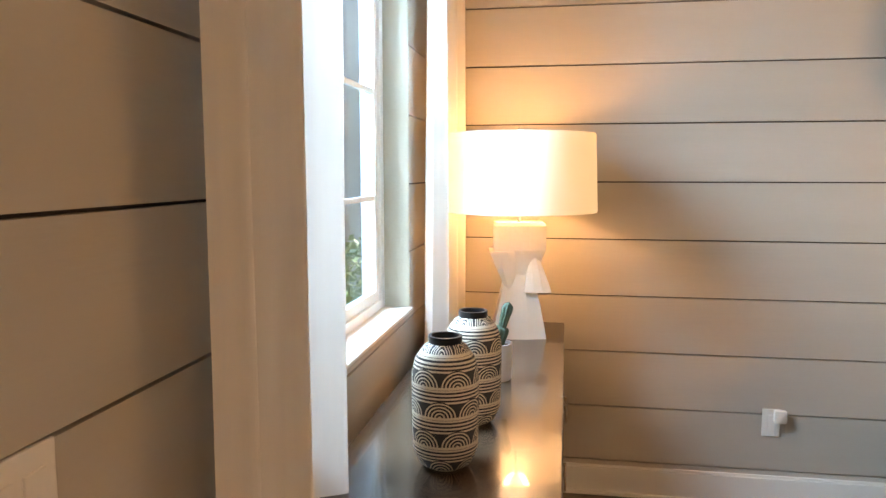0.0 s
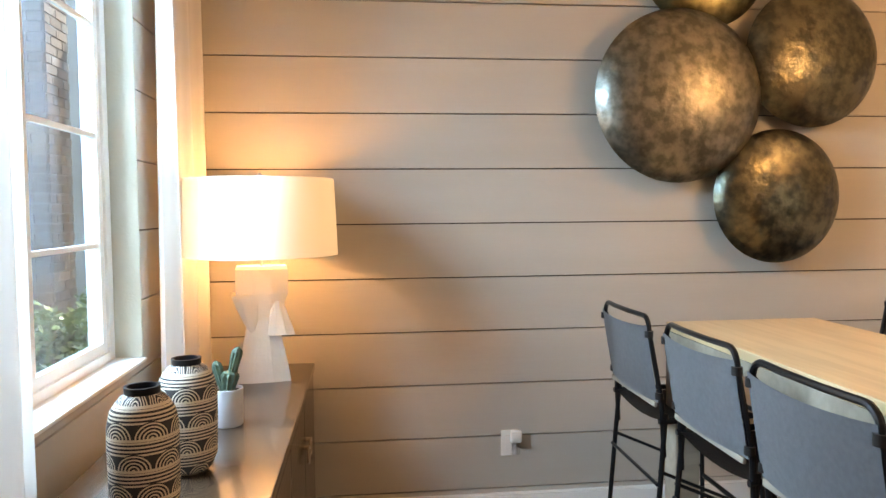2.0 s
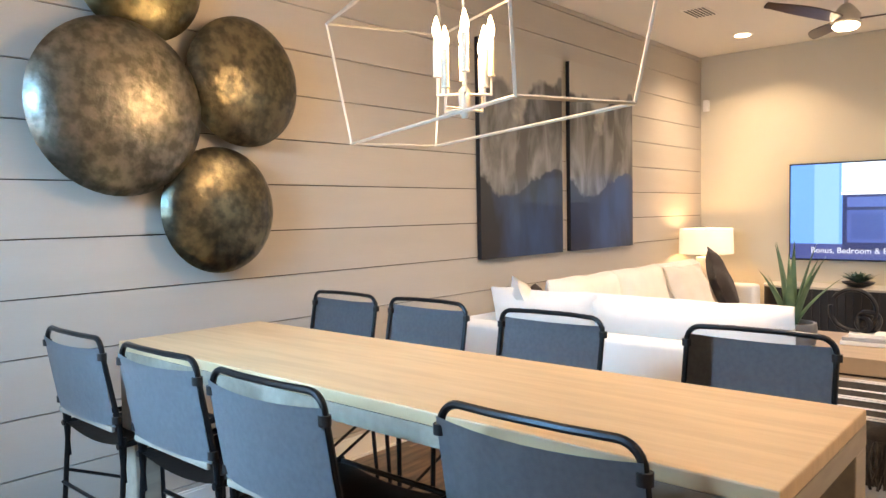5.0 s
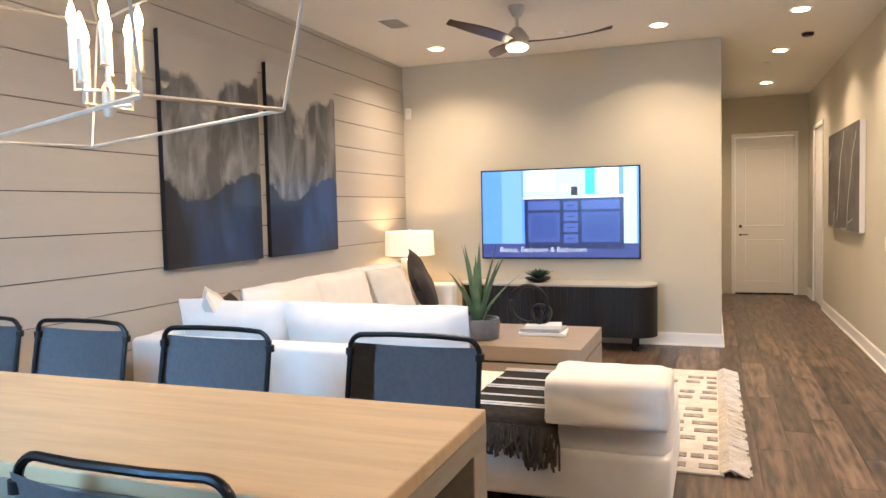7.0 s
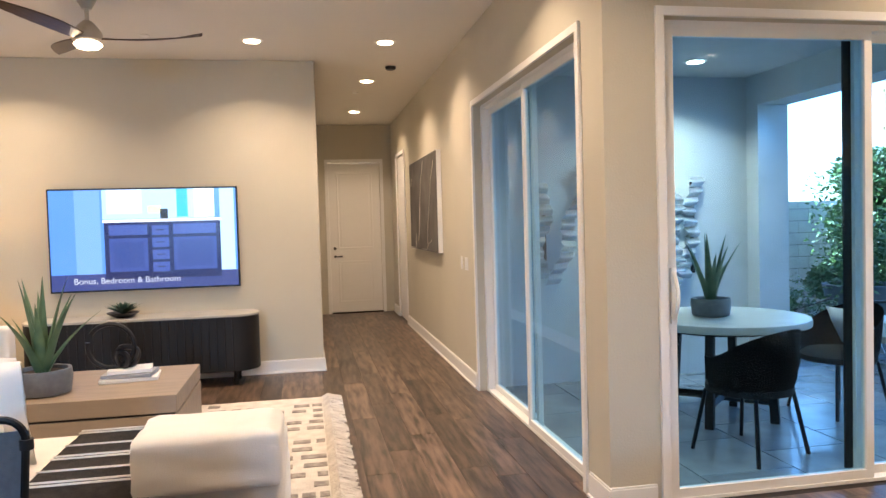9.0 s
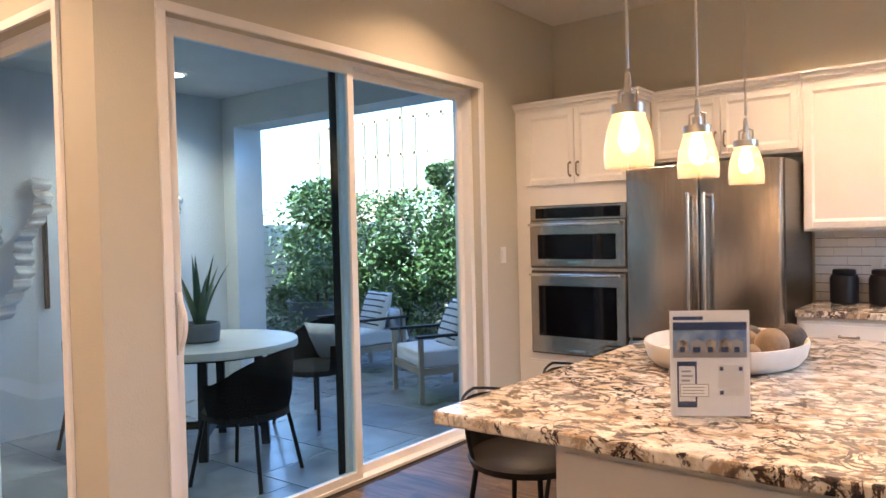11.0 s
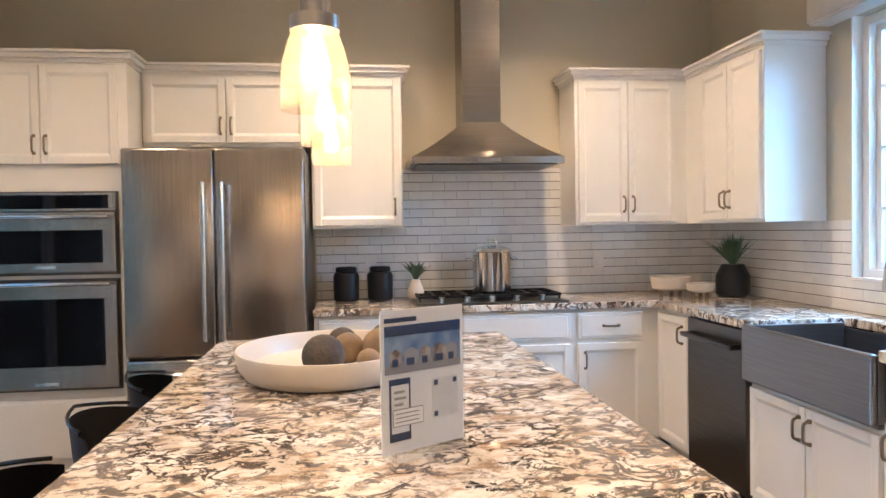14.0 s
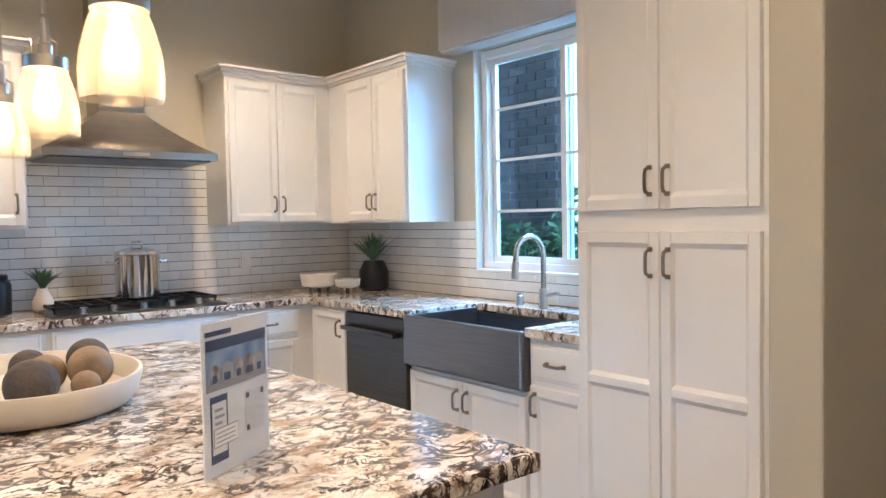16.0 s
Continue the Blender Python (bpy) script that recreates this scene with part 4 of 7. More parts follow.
# sink, worktop, cooktop, hood
s = thing("farmhouse_sink", (XB, -3.365, 0.65), "stainless apron-front farmhouse sink", "sink")
sx1 = XB + 0.055
for nm, q in (("apron", (sx1 - 0.025, sx1, -3.78, -2.95, 0.655, 0.905)), ("back_wall", (XW + 0.20, XW + 0.215, -3.765, -2.965, 0.661, 0.876)), ("side_wall", (XW + 0.215, sx1 - 0.0255, -3.78, -3.765, 0.661, 0.90)), ("side_wall", (XW + 0.215, sx1 - 0.0255, -2.965, -2.95, 0.661, 0.90)), ("basin_floor", (XW + 0.20, sx1 - 0.0255, -3.78, -2.95, 0.645, 0.66))):
    wpart(nm, bxm(*q, bevel=0.008 if nm == "apron" else 0.002), "sinksteel", s, sm=0)
wpart("drain", lathe([(0.045, 0.6602), (0.045, 0.664), (0.03, 0.664)], 20, at=(XW + 0.42, -3.365, 0)), "chrome", s)
fa = thing("kitchen_faucet", (XW + 0.12, -3.36, 0.92), "chrome gooseneck kitchen faucet with a side lever", "faucet")
bm = tube(bmesh.new(), [(XW + 0.12, -3.36, 0.92), (XW + 0.12, -3.36, 1.02)], 0.024, 14)
part_b = wpart("base", bm, "nickel", fa)
ps = [(XW + 0.12, -3.36, 1.0), (XW + 0.12, -3.36, 1.19)] + [tuple(p) for p in arc((XW + 0.22, -3.36, 1.19), 0.10, 180, 20, 12)] + [(XW + 0.325, -3.36, 1.14)]
wpart("spout", tube(bmesh.new(), ps, 0.014, 10), "steel", fa)
wpart("spray_head", tube(bmesh.new(), [(XW + 0.32, -3.36, 1.17), (XW + 0.33, -3.36, 1.08)], 0.018, 10), "nickel", fa)
wpart("lever", tube(bmesh.new(), [(XW + 0.12, -3.34, 0.98), (XW + 0.12, -3.26, 1.0)], 0.011, 8), "nickel", fa)
so = thing("soap_dispenser", (XW + 0.12, -3.53, 0.92), "small nickel soap dispenser beside the faucet", "soap dispenser")
part("body", lathe([(0.02, 0), (0.02, 0.05), (0.012, 0.055), (0.012, 0.07)], 14), "nickel", so)
w = thing("worktop", (1.5, -4.9, 0.88), "speckled brown and white granite worktop", "worktop")
XO, YO = XB + 0.03, YB + 0.03
for q in ((XW + 0.002, 3.325, YK + 0.002, YO), (XW + 0.002, XO, YO + 0.0005, -3.7805), (XW + 0.002, XW + 0.198, -3.78, -2.95), (XW + 0.002, XO, -2.9495, -2.625)):
    wpart("slab", bxm(*q, 0.88, 0.92, bevel=0.004), "granite", w, sm=0)
ck = thing("gas_cooktop", (2.29, YK + 0.32, 0.92), "black five-burner gas cooktop with steel knobs", "cooktop")
wpart("tray", bxm(1.84, 2.74, YK + 0.08, YK + 0.59, 0.92, 0.932, bevel=0.005), "darksteel", ck, sm=0)
for k in range(3):
    a = 1.855 + k * 0.29
    bm = bmesh.new()
    for yy in (YK + 0.10, YK + 0.28, YK + 0.46):
        box(bm, a, a + 0.285, yy, yy + 0.012, 0.95, 0.968)
    for xx in (a, a + 0.09, a + 0.18, a + 0.273):
        box(bm, xx, xx + 0.012, YK + 0.10, YK + 0.472, 0.95, 0.968)
    for xx in (a + 0.005, a + 0.27):
        for yy in (YK + 0.105, YK + 0.46):
            box(bm, xx, xx + 0.01, yy, yy + 0.01, 0.932, 0.951)
    wpart("grate", bm, "blackwood", ck, sm=0)
    wpart("burner", lathe([(0.045, 0.932), (0.045, 0.945), (0.03, 0.948)], 16, at=(a + 0.14, YK + 0.28, 0)), "black", ck)
for k in range(5):
    wpart("knob", lathe([(0.021, 0.932), (0.02, 0.962), (0.016, 0.965)], 14, at=(1.99 + 0.15 * k, YK + 0.535, 0)), "chrome", ck)
h = thing("range_hood", (2.29, YK, 1.75), "stainless pyramid range hood with a tall chimney", "range hood")
bm = bmesh.new()
hx, hy0, hy1 = 0.457, YK + 0.002, YK + 0.50
lo = [(-hx, hy0), (hx, hy0), (hx, hy1), (-hx, hy1)]
cx0, cy1 = 0.125, YK + 0.27
levels = [(0, 1.745)] + [(0, 1.785)] + [(k / 8, 1.785 + 0.235 * (k / 8) ** 1.12) for k in range(1, 9)]
rings = []
for t, zz in levels:
    e = 1 - (1 - t) ** 1.12
    x = hx + (cx0 - hx) * e
    y1 = hy1 + (cy1 - hy1) * e
    rings.append([bm.verts.new(p) for p in ((2.29 - x, hy0, zz), (2.29 + x, hy0, zz), (2.29 + x, y1, zz), (2.29 - x, y1, zz))])
for a, b in zip(rings, rings[1:]):
    for k in range(4):
        bm.faces.new((a[k], a[(k + 1) % 4], b[(k + 1) % 4], b[k]))
bm.faces.new(rings[0][::-1])
bm.faces.new(rings[-1])
wpart("canopy", bm, "hoodsteel", h, sm=30)
wpart("chimney", bxm(2.29 - 0.122, 2.29 + 0.122, hy0, cy1 - 0.002, 2.018, ZC, bevel=0.003), "hoodsteel", h, sm=0)
wpart("control_strip", bxm(2.22, 2.36, hy1, hy1 + 0.004, 1.755, 1.775), "chrome", h, sm=0)
wpart("filter", bxm(1.87, 2.71, hy0 + 0.03, hy1 - 0.03, 1.738, 1.746), "darksteel", h, sm=0)

# island
isl = thing("kitchen_island", (3.0, -2.75, 0), "white kitchen island with a granite top", "kitchen island")
wpart("body", bxm(2.53, 3.29, -3.66, -1.86, 0.0, 0.878), "cab", isl, sm=0)
wpart("end_panel", bxm(2.56, 3.26, -1.86, -1.846, 0.10, 0.85, bevel=0.004), "cab", isl, sm=0)
wpart("plinth", bxm(2.51, 3.31, -3.68, -1.838, 0.0, 0.10, bevel=0.004), "white", isl, sm=0)
wpart("worktop", bxm(2.485, 3.64, -3.716, -1.786, 0.88, 0.92, bevel=0.007), "granite", isl, "speckled granite island top with eased edges", sm=0)
for k in range(3):
    a = -3.65 + 0.6 * k
    bm = bmesh.new()
    box(bm, 2.512, 2.53, a + 0.005, a + 0.585, 0.12, 0.86, 0.004)
    wpart("door", bm, "cab", isl, sm=0)
wpart("outlet", bxm(3.16, 3.23, -1.846, -1.838, 0.62, 0.735, bevel=0.002), "plastic", isl, sm=0)

# backsplash tiles
TP, TL = 0.0575, 0.156


def backsplash(name, ax, runs, n):
    bm = bmesh.new()
    for u0, u1, z0, z1 in runs:
        abox(bm, ax, u0, u1, n + 0.0005, n + 0.005, z0, z1)
    return structure(name, bm, "grout", "long glazed white tiles with grey joints")


runs_s = [(XW + 0.01, 3.33, 0.92, ZU0), (1.715, 2.79, ZU0, 1.755)]
runs_w = [(YK + 0.01, -2.63, 0.92, KZ0 - 0.01), (YK + 0.01, KY0 - 0.003, KZ0 - 0.01, ZU0)]
bs_s = backsplash("backsplash_south", "y", runs_s, YK)
bs_w = backsplash("backsplash_west", "x", runs_w, XW)

# ---- things in the kitchen ----


def pot_lid(name, at):
    p = thing(name, at, "polished steel stockpot with a glass lid on the cooktop", "stockpot")
    part("pot", lathe([(0.10, 0), (0.118, 0.008), (0.12, 0.20), (0.124, 0.205), (0.114, 0.205)], 36), "chrome", p, "polished steel")
    part("lid", lathe([(0.122, 0.205), (0.115, 0.218), (0.05, 0.235), (0.012, 0.238)], 36), "chrome", p)
    bm = tube(bmesh.new(), [(-0.03, 0, 0.235), (-0.028, 0, 0.262), (0.028, 0, 0.262), (0.03, 0, 0.235)], 0.006, 8)
    part("lid_handle", bm, "chrome", p)
    for s in (-1, 1):
        part("side_handle", tube(bmesh.new(), [(s * 0.118, -0.035, 0.165), (s * 0.155, -0.03, 0.17), (s * 0.155, 0.03, 0.17), (s * 0.118, 0.035, 0.165)], 0.006, 8), "chrome", p)
    return p


pot_lid("stockpot", (2.24, YK + 0.28, 0.968)).scale = (1.0, 1.0, 1.22)


def canister(at):
    c = thing("canister", at, "matte black ceramic canister beside the cooktop", "canister", "black canisters")
    part("jar", lathe([(0.062, 0), (0.072, 0.01), (0.074, 0.15), (0.066, 0.17), (0.055, 0.175)], 28), "blackcer", c)
    part("lid", lathe([(0.056, 0.175), (0.06, 0.178), (0.06, 0.20), (0.052, 0.205)], 28), "blackcer", c)
    c.scale = (1.08, 1.08, 1.05)
    return c


cn = canister((3.14, YK + 0.17, 0.92))
copy_thing(cn, pose(2.93, YK + 0.17, 0.92)).scale = (1.08, 1.08, 1.05)


def leafy(n, spread, height, seed, w=0.012, bend=0.5):
    rng = random.Random(seed)
    bm = bmesh.new()
    for k in range(n):
        a, t = rng.random() * 2 * math.pi, rng.uniform(0.2, 1.0)
        ln = height * rng.uniform(0.7, 1.1)
        pts = []
        for j in range(5):
            s = j / 4
            r = spread * t * s ** (1 + bend)
            pts.append(Vector((r * math.cos(a), r * math.sin(a), ln * s * (1 - 0.25 * t * s))))
        side = Vector((-math.sin(a), math.cos(a), 0))
        prev = None
        for j, p in enumerate(pts):
            ww = w * (0.6 + 0.8 * math.sin(math.pi * min(1, j / 4 + 0.2))) * (1 if j < 4 else 0.1)
            cur = (bm.verts.new(p - side * ww), bm.verts.new(p + Vector((0, 0, -ww * 0.4))), bm.verts.new(p + side * ww))
            if prev:
                bm.faces.new((prev[0], prev[1], cur[1], cur[0]))
                bm.faces.new((prev[1], prev[2], cur[2], cur[1]))
            prev = cur
    return bm


sp = thing("small_plant", (2.71, YK + 0.20, 0.92), "small green succulent in a white bud vase", "potted plant")
part("vase", lathe([(0.03, 0), (0.05, 0.02), (0.052, 0.06), (0.03, 0.11), (0.026, 0.13)], 24), "ceramic", sp)
part("leaves", leafy(34, 0.12, 0.14, 4, 0.011), "aloe", sp)
bpl = bpy.data.objects["leaves"]
bpl.location = (0, 0, 0.12)
cp = thing("corner_plant", (0.80, -4.85, 0.92), "feathery green plant in a black ceramic pot", "potted plant")
part("pot", lathe([(0.08, 0), (0.10, 0.02), (0.10, 0.13), (0.07, 0.19), (0.065, 0.20)], 28), "blackcer", cp)
lv = part("foliage", leafy(90, 0.20, 0.22, 7, 0.006, 0.2), "aloe", cp)
lv.location = (0, 0, 0.18)


def footed_bowl(at, r, h):
    b = thing("footed_bowl", at, "white ceramic bowl on small wooden feet", "bowl", "corner bowls")
    part("bowl", lathe([(r * 0.55, 0.035), (r * 0.9, 0.05), (r, 0.035 + h), (r * 0.94, 0.035 + h), (r * 0.8, 0.06), (r * 0.3, 0.05)], 32), "ceramic", b)
    # plain dark disc below the rim, in the soil colour, darkens the bowl's inside
    part("dark_inner_disc", lathe([(r * 0.86, 0.025 + h * 0.75), (r * 0.90, 0.028 + h * 0.84)], 28), "soil", b, "dark disc inside the bowl")
    for k in range(3):
        a = 2.1 * k
        part("foot", tube(bmesh.new(), [(r * 0.5 * math.cos(a), r * 0.5 * math.sin(a), 0.0), (r * 0.55 * math.cos(a), r * 0.55 * math.sin(a), 0.045)], 0.012, 8), "spheretan", b, "pale wood foot")
    return b


footed_bowl((1.12, -5.02, 0.92), 0.125, 0.085)
footed_bowl((1.02, -4.83, 0.92), 0.085, 0.055)

tr = thing("serving_bowl", (3.18, -2.95, 0.92), "large white ceramic serving bowl holding wooden balls", "bowl")
bm = lathe([(0.22, 0), (0.262, 0.006), (0.282, 0.030), (0.294, 0.075), (0.292, 0.084), (0.284, 0.084), (0.276, 0.072), (0.262, 0.03), (0.22, 0.015), (0.05, 0.012)], 56)
for v in bm.verts:
    v.co.y *= 1.25
tr.scale = (0.95, 0.95, 1.0)
part("bowl", bm, "ceramic", tr)
for k, (x, y, r, m_) in enumerate(((3.19, -2.86, 0.062, "spheregrey"), (3.02, -3.02, 0.058, "spheretan"), (3.12, -3.06, 0.05, "spheretan"), (2.99, -3.17, 0.058, "spheregrey"), (3.06, -2.90, 0.036, "spheretan"), (3.14, -3.19, 0.05, "spheregrey"))):
    b = bmesh.new()
    bmesh.ops.create_icosphere(b, subdivisions=4, radius=r)
    ob = part("wooden_ball", b, m_, None, ("dark" if m_ == "spheregrey" else "pale") + " weathered wooden ball in the white bowl")
    ob.location = (x, y + 0.07, 0.936 + r)
    tagged(ob, category="decorative ball", group="balls in the bowl")

sg = thing("sign_holder", (2.97, -2.105, 0.92), "clear acrylic stand with a printed flyer", "sign")
sg.rotation_euler, sg.scale = (0, 0, radians(31 + 180)), (0.92, 1, 1)
part("stand", bxm(-0.10, 0.10, -0.045, 0.035, 0, 0.004), "acrylic", sg, sm=0)
for nm, y0, y1, m_ in (("front_sheet", -0.004, -0.002, "acrylic"),):
    g = part(nm, bxm(-0.112, 0.112, -0.006, -0.0045, 0.004, 0.285), m_, sg, sm=0)
    g.visible_shadow = False
pp = part("flyer", bxm(-0.108, 0.108, -0.003, 0.001, 0.008, 0.282), "paper", sg, "printed flyer with a house picture", sm=0)
part("picture", bxm(-0.100, 0.100, -0.0036, -0.003, 0.160, 0.252), "skyink", pp, sm=0)
part("sky_band", bxm(-0.100, 0.100, -0.0042, -0.0036, 0.232, 0.252), "navyink", pp, sm=0)
part("road", bxm(-0.100, 0.100, -0.0042, -0.0036, 0.160, 0.174), "greyink", pp, sm=0)
rr = random.Random(5)
for k, a in enumerate((-0.088, -0.052, -0.012, 0.024, 0.060)):
    w_ = 0.030 + 0.006 * (k % 2)
    bm = bmesh.new()
    h_ = 0.018 + 0.010 * rr.random()
    box(bm, a, a + w_, -0.0048, -0.0042, 0.174, 0.174 + h_)
    vs = [bm.verts.new(p) for p in ((a - 0.003, -0.0046, 0.174 + h_), (a + w_ + 0.003, -0.0046, 0.174 + h_), (a + w_ / 2, -0.0046, 0.183 + h_))]
    bm.faces.new(vs)
    part("printed_house", bm, "greyink" if k % 3 == 1 else "buildink", pp, sm=0)
    part("printed_garage", bxm(a + 0.006, a + w_ - 0.010, -0.0052, -0.0048, 0.174, 0.188), "navyink", pp, sm=0)
part("printed_heading", bxm(-0.100, -0.018, -0.0036, -0.003, 0.258, 0.267), "navyink", pp, sm=0)
part("printed_phone", bxm(-0.090, -0.036, -0.0036, -0.003, 0.030, 0.150, bevel=0.0002), "navyink", pp, sm=0)
part("phone_screen", bxm(-0.085, -0.041, -0.0042, -0.0036, 0.046, 0.138), "paper", pp, sm=0)
for k, w_ in enumerate((0.026, 0.030, 0.022)):
    part("phone_line", bxm(-0.078, -0.078 + w_, -0.0048, -0.0042, 0.122 - 0.012 * k, 0.127 - 0.012 * k), "greyink", pp, sm=0)
part("arrow_outline", bxm(-0.083, -0.004, -0.0048, -0.0042, 0.058, 0.092), "greyink", pp, sm=0)
part("arrow", bxm(-0.081, -0.006, -0.0054, -0.0048, 0.060, 0.090), "paper", pp, sm=0)
for k in range(3):
    part("arrow_line", bxm(-0.076, -0.016, -0.0058, -0.0054, 0.066 + 0.008 * k, 0.068 + 0.008 * k), "greyink", pp, sm=0)
part("printed_panel", bxm(0.022, 0.092, -0.0036, -0.003, 0.060, 0.140), "palegreyink", pp, sm=0)
for x, z in ((0.026, 0.126), (0.078, 0.126), (0.026, 0.064)):
    part("printed_mark", bxm(x, x + 0.010, -0.0042, -0.0036, z, z + 0.010), "navyink", pp, sm=0)


def pendant(at, zb):
    p = thing("pendant_lamp", (at[0], at[1], ZC), "seeded glass pendant lamp with a nickel cap, lit", "pendant lamp", "pendants over the island")
    d = ZC - zb
    part("canopy", lathe([(0.06, -0.03), (0.065, -0.005), (0.065, 0)], 24), "nickel", p)
    part("rod", tube(bmesh.new(), [(0, 0, -0.02), (0, 0, -(d - 0.27))], 0.005, 8), "nickel", p)
    bm = lathe([(0.046, -(d - 0.146)), (0.046, -(d - 0.172)), (0.016, -(d - 0.176)), (0.016, -(d - 0.20)), (0.010, -(d - 0.205)), (0.010, -(d - 0.235)), (0.006, -(d - 0.26))], 24)
    for s in (-1, 1):
        tube(bm, [(s * 0.026, 0, -(d - 0.172)), (s * 0.026, 0, -(d - 0.21)), (s * 0.008, 0, -(d - 0.218))], 0.004, 6)
    part("cap", bm, "nickel", p)
    g = part("glass_shade", lathe([(0.042, -(d - 0.150)), (0.045, -(d - 0.140)), (0.054, -(d - 0.115)), (0.063, -(d - 0.080)), (0.067, -(d - 0.045)), (0.0655, -(d - 0.005)), (0.064, -d), (0.0635, -(d - 0.006)), (0.065, -(d - 0.045)), (0.061, -(d - 0.080)), (0.052, -(d - 0.115)), (0.043, -(d - 0.138)), (0.040, -(d - 0.148))], 40), "pendglass", p, "clear seeded glass bell shade")
    g.visible_shadow = False
    b = part("bulb", lathe([(0.012, -(d - 0.14)), (0.024, -(d - 0.10)), (0.028, -(d - 0.075)), (0.018, -(d - 0.05)), (0.006, -(d - 0.046))], 20), "bulb", p, "glowing frosted bulb")
    b.visible_shadow = False
    return p


PEND = [(3.165, -2.07), (3.165, -2.63), (3.165, -3.20)]
for k, (px, py) in enumerate(PEND):
    if k == 0:
        pn = pendant((px, py), 1.58)
    else:
        copy_thing(pn, pose(px, py, ZC))
    lamp_point("pendant_light", (px, py, 1.575 + 0.08), PEND_W, 0.034, (1.0, 0.66, 0.36))


def stool(at, rz):
    s = thing("counter_stool", at, "dark brown leather counter stool with thin black metal legs", "stool", "stools at the island", rz=rz)
    bm = bmesh.new()
    n = 12
    rows_ = []
    for j in range(7):
        z = 0.60 + (0.0 if j < 2 else (j - 2) * 0.05)
        r = [0.05, 0.17, 0.205, 0.215, 0.222, 0.226, 0.23][j]
        row = []
        for k in range(n + 1):
            a = radians(-62 + 124 * k / n)
            hgt = max(0.0, math.cos(a * 0.55)) if j >= 2 else 1
            row.append(bm.verts.new((-r * math.cos(a), r * math.sin(a), 0.60 + (z - 0.60) * hgt)))
        rows_.append(row)
    for a, b in zip(rows_, rows_[1:]):
        for k in range(n):
            bm.faces.new((a[k], a[k + 1], b[k + 1], b[k]))
    bmesh.ops.solidify(bm, geom=bm.faces[:], thickness=0.012)
    part("back", bm, "leather", s, "dark leather wrap-round back")
    part("seat", lathe([(0.10, 0.57), (0.205, 0.58), (0.215, 0.605), (0.19, 0.625), (0.05, 0.625)], 28), "leather", s)
    bm = tube(bmesh.new(), [Vector((-0.232 * math.cos(radians(-55 + 11 * k)), 0.232 * math.sin(radians(-55 + 11 * k)), 0.822 - 0.035 * abs(k - 5) / 5)) for k in range(11)], 0.006, 6)
    part("top_rail", bm, "black", s)
    for sx in (-1, 1):
        for sy in (-1, 1):
            part("leg", tube(bmesh.new(), [(sx * 0.13, sy * 0.13, 0.58), (sx * 0.20, sy * 0.20, 0.0)], 0.010, 8), "black", s)
    part("footrest", tube(bmesh.new(), [(-0.178, -0.178, 0.2), (0.178, -0.178, 0.2), (0.178, 0.178, 0.2), (-0.178, 0.178, 0.2), (-0.178, -0.178, 0.2)], 0.007, 6), "black", s)
    return s


st = stool((3.74, -2.45, 0), 180)
copy_thing(st, pose(3.74, -3.05, 0, 0, 0, 176))
copy_thing(st, pose(3.74, -3.62, 0, 0, 0, 182))

# roman valance over the kitchen window
va = thing("window_valance", (XW, -3.4, 2.38), "white fabric valance over the kitchen window", "valance")
bm = bmesh.new()
box(bm, XW + 0.004, XW + 0.13, -4.17, -2.64, 2.38, 2.78, 0.006)
box(bm, XW + 0.004, XW + 0.122, -4.162, -2.648, 2.365, 2.38, 0.006)
wpart("fabric", bm, "curtain", va)


def plate(name, ax, u, n, z, side, gangs=1, label="white light switch", kind="switch"):
    p = thing(name, (u, n, z) if ax == "y" else (n, u, z), label, kind)
    w = 0.035 + 0.023 * (gangs - 1) * 1.0
    wpart("plate", abox(bmesh.new(), ax, u - w, u + w, n, n + side * 0.006, z - 0.058, z + 0.058, 0.002), "plastic", p, sm=0)
    for g in range(gangs):
        c = u + (g - (gangs - 1) / 2) * 0.046
        q = wpart("rocker", abox(bmesh.new(), ax, c - 0.016, c + 0.016, n + side * 0.006, n + side * 0.010, z - 0.034, z + 0.034, 0.002), "plastic", p, sm=0)
    return p


plate("light_switch", "x", -4.60, XK, 1.245, -1, 1, "white rocker switch on the kitchen wall")
plate("light_switch", "y", 8.30, YS, 1.06, 1, 2, "white double rocker switch on the hallway wall")
plate("light_switch", "y", 8.50, YS, 1.06, 1, 1, "white rocker switch on the hallway wall")
plate("light_switch", "x", 0.515, XW, 1.045, 1, 3, "white three-gang rocker switch on the shiplap wall")
o1 = plate("outlet", "y", 2.03, YN, 0.355, -1, 1, "white wall outlet on the shiplap wall", "outlet")
nl = thing("night_light", (2.06, YN, 0.37), "white plug-in night light in the outlet", "night light")
wpart("body", bxm(2.035, 2.085, YN - 0.035, YN - 0.0105, 0.36, 0.415, bevel=0.008), "plastic", nl)
wpart("lens", bxm(2.04, 2.08, YN - 0.032, YN - 0.012, 0.305, 0.36, bevel=0.008), "acrylic", nl)
plate("outlet", "y", 2.98, YK + 0.008, 1.14, 1, 1, "white outlet on the tiled wall", "outlet")
plate("outlet", "y", 1.46, YK + 0.008, 1.14, 1, 1, "white outlet on the tiled wall", "outlet")

# ---- ceiling fittings ----
CANS = [(8.47, 2.30), (8.46, 0.15), (8.43, -1.0), (10.18, -0.98), (12.40, -0.985)]
# out of view: ceiling lights added at guessed places to brighten the rooms
CANS_UNSEEN = [(5.9, -1.0), (2.5, -1.5), (4.3, -1.2), (1.9, -4.35), (3.1, -4.35), (4.55, -3.6), (4.6, 1.3), (5.9, 1.3)]


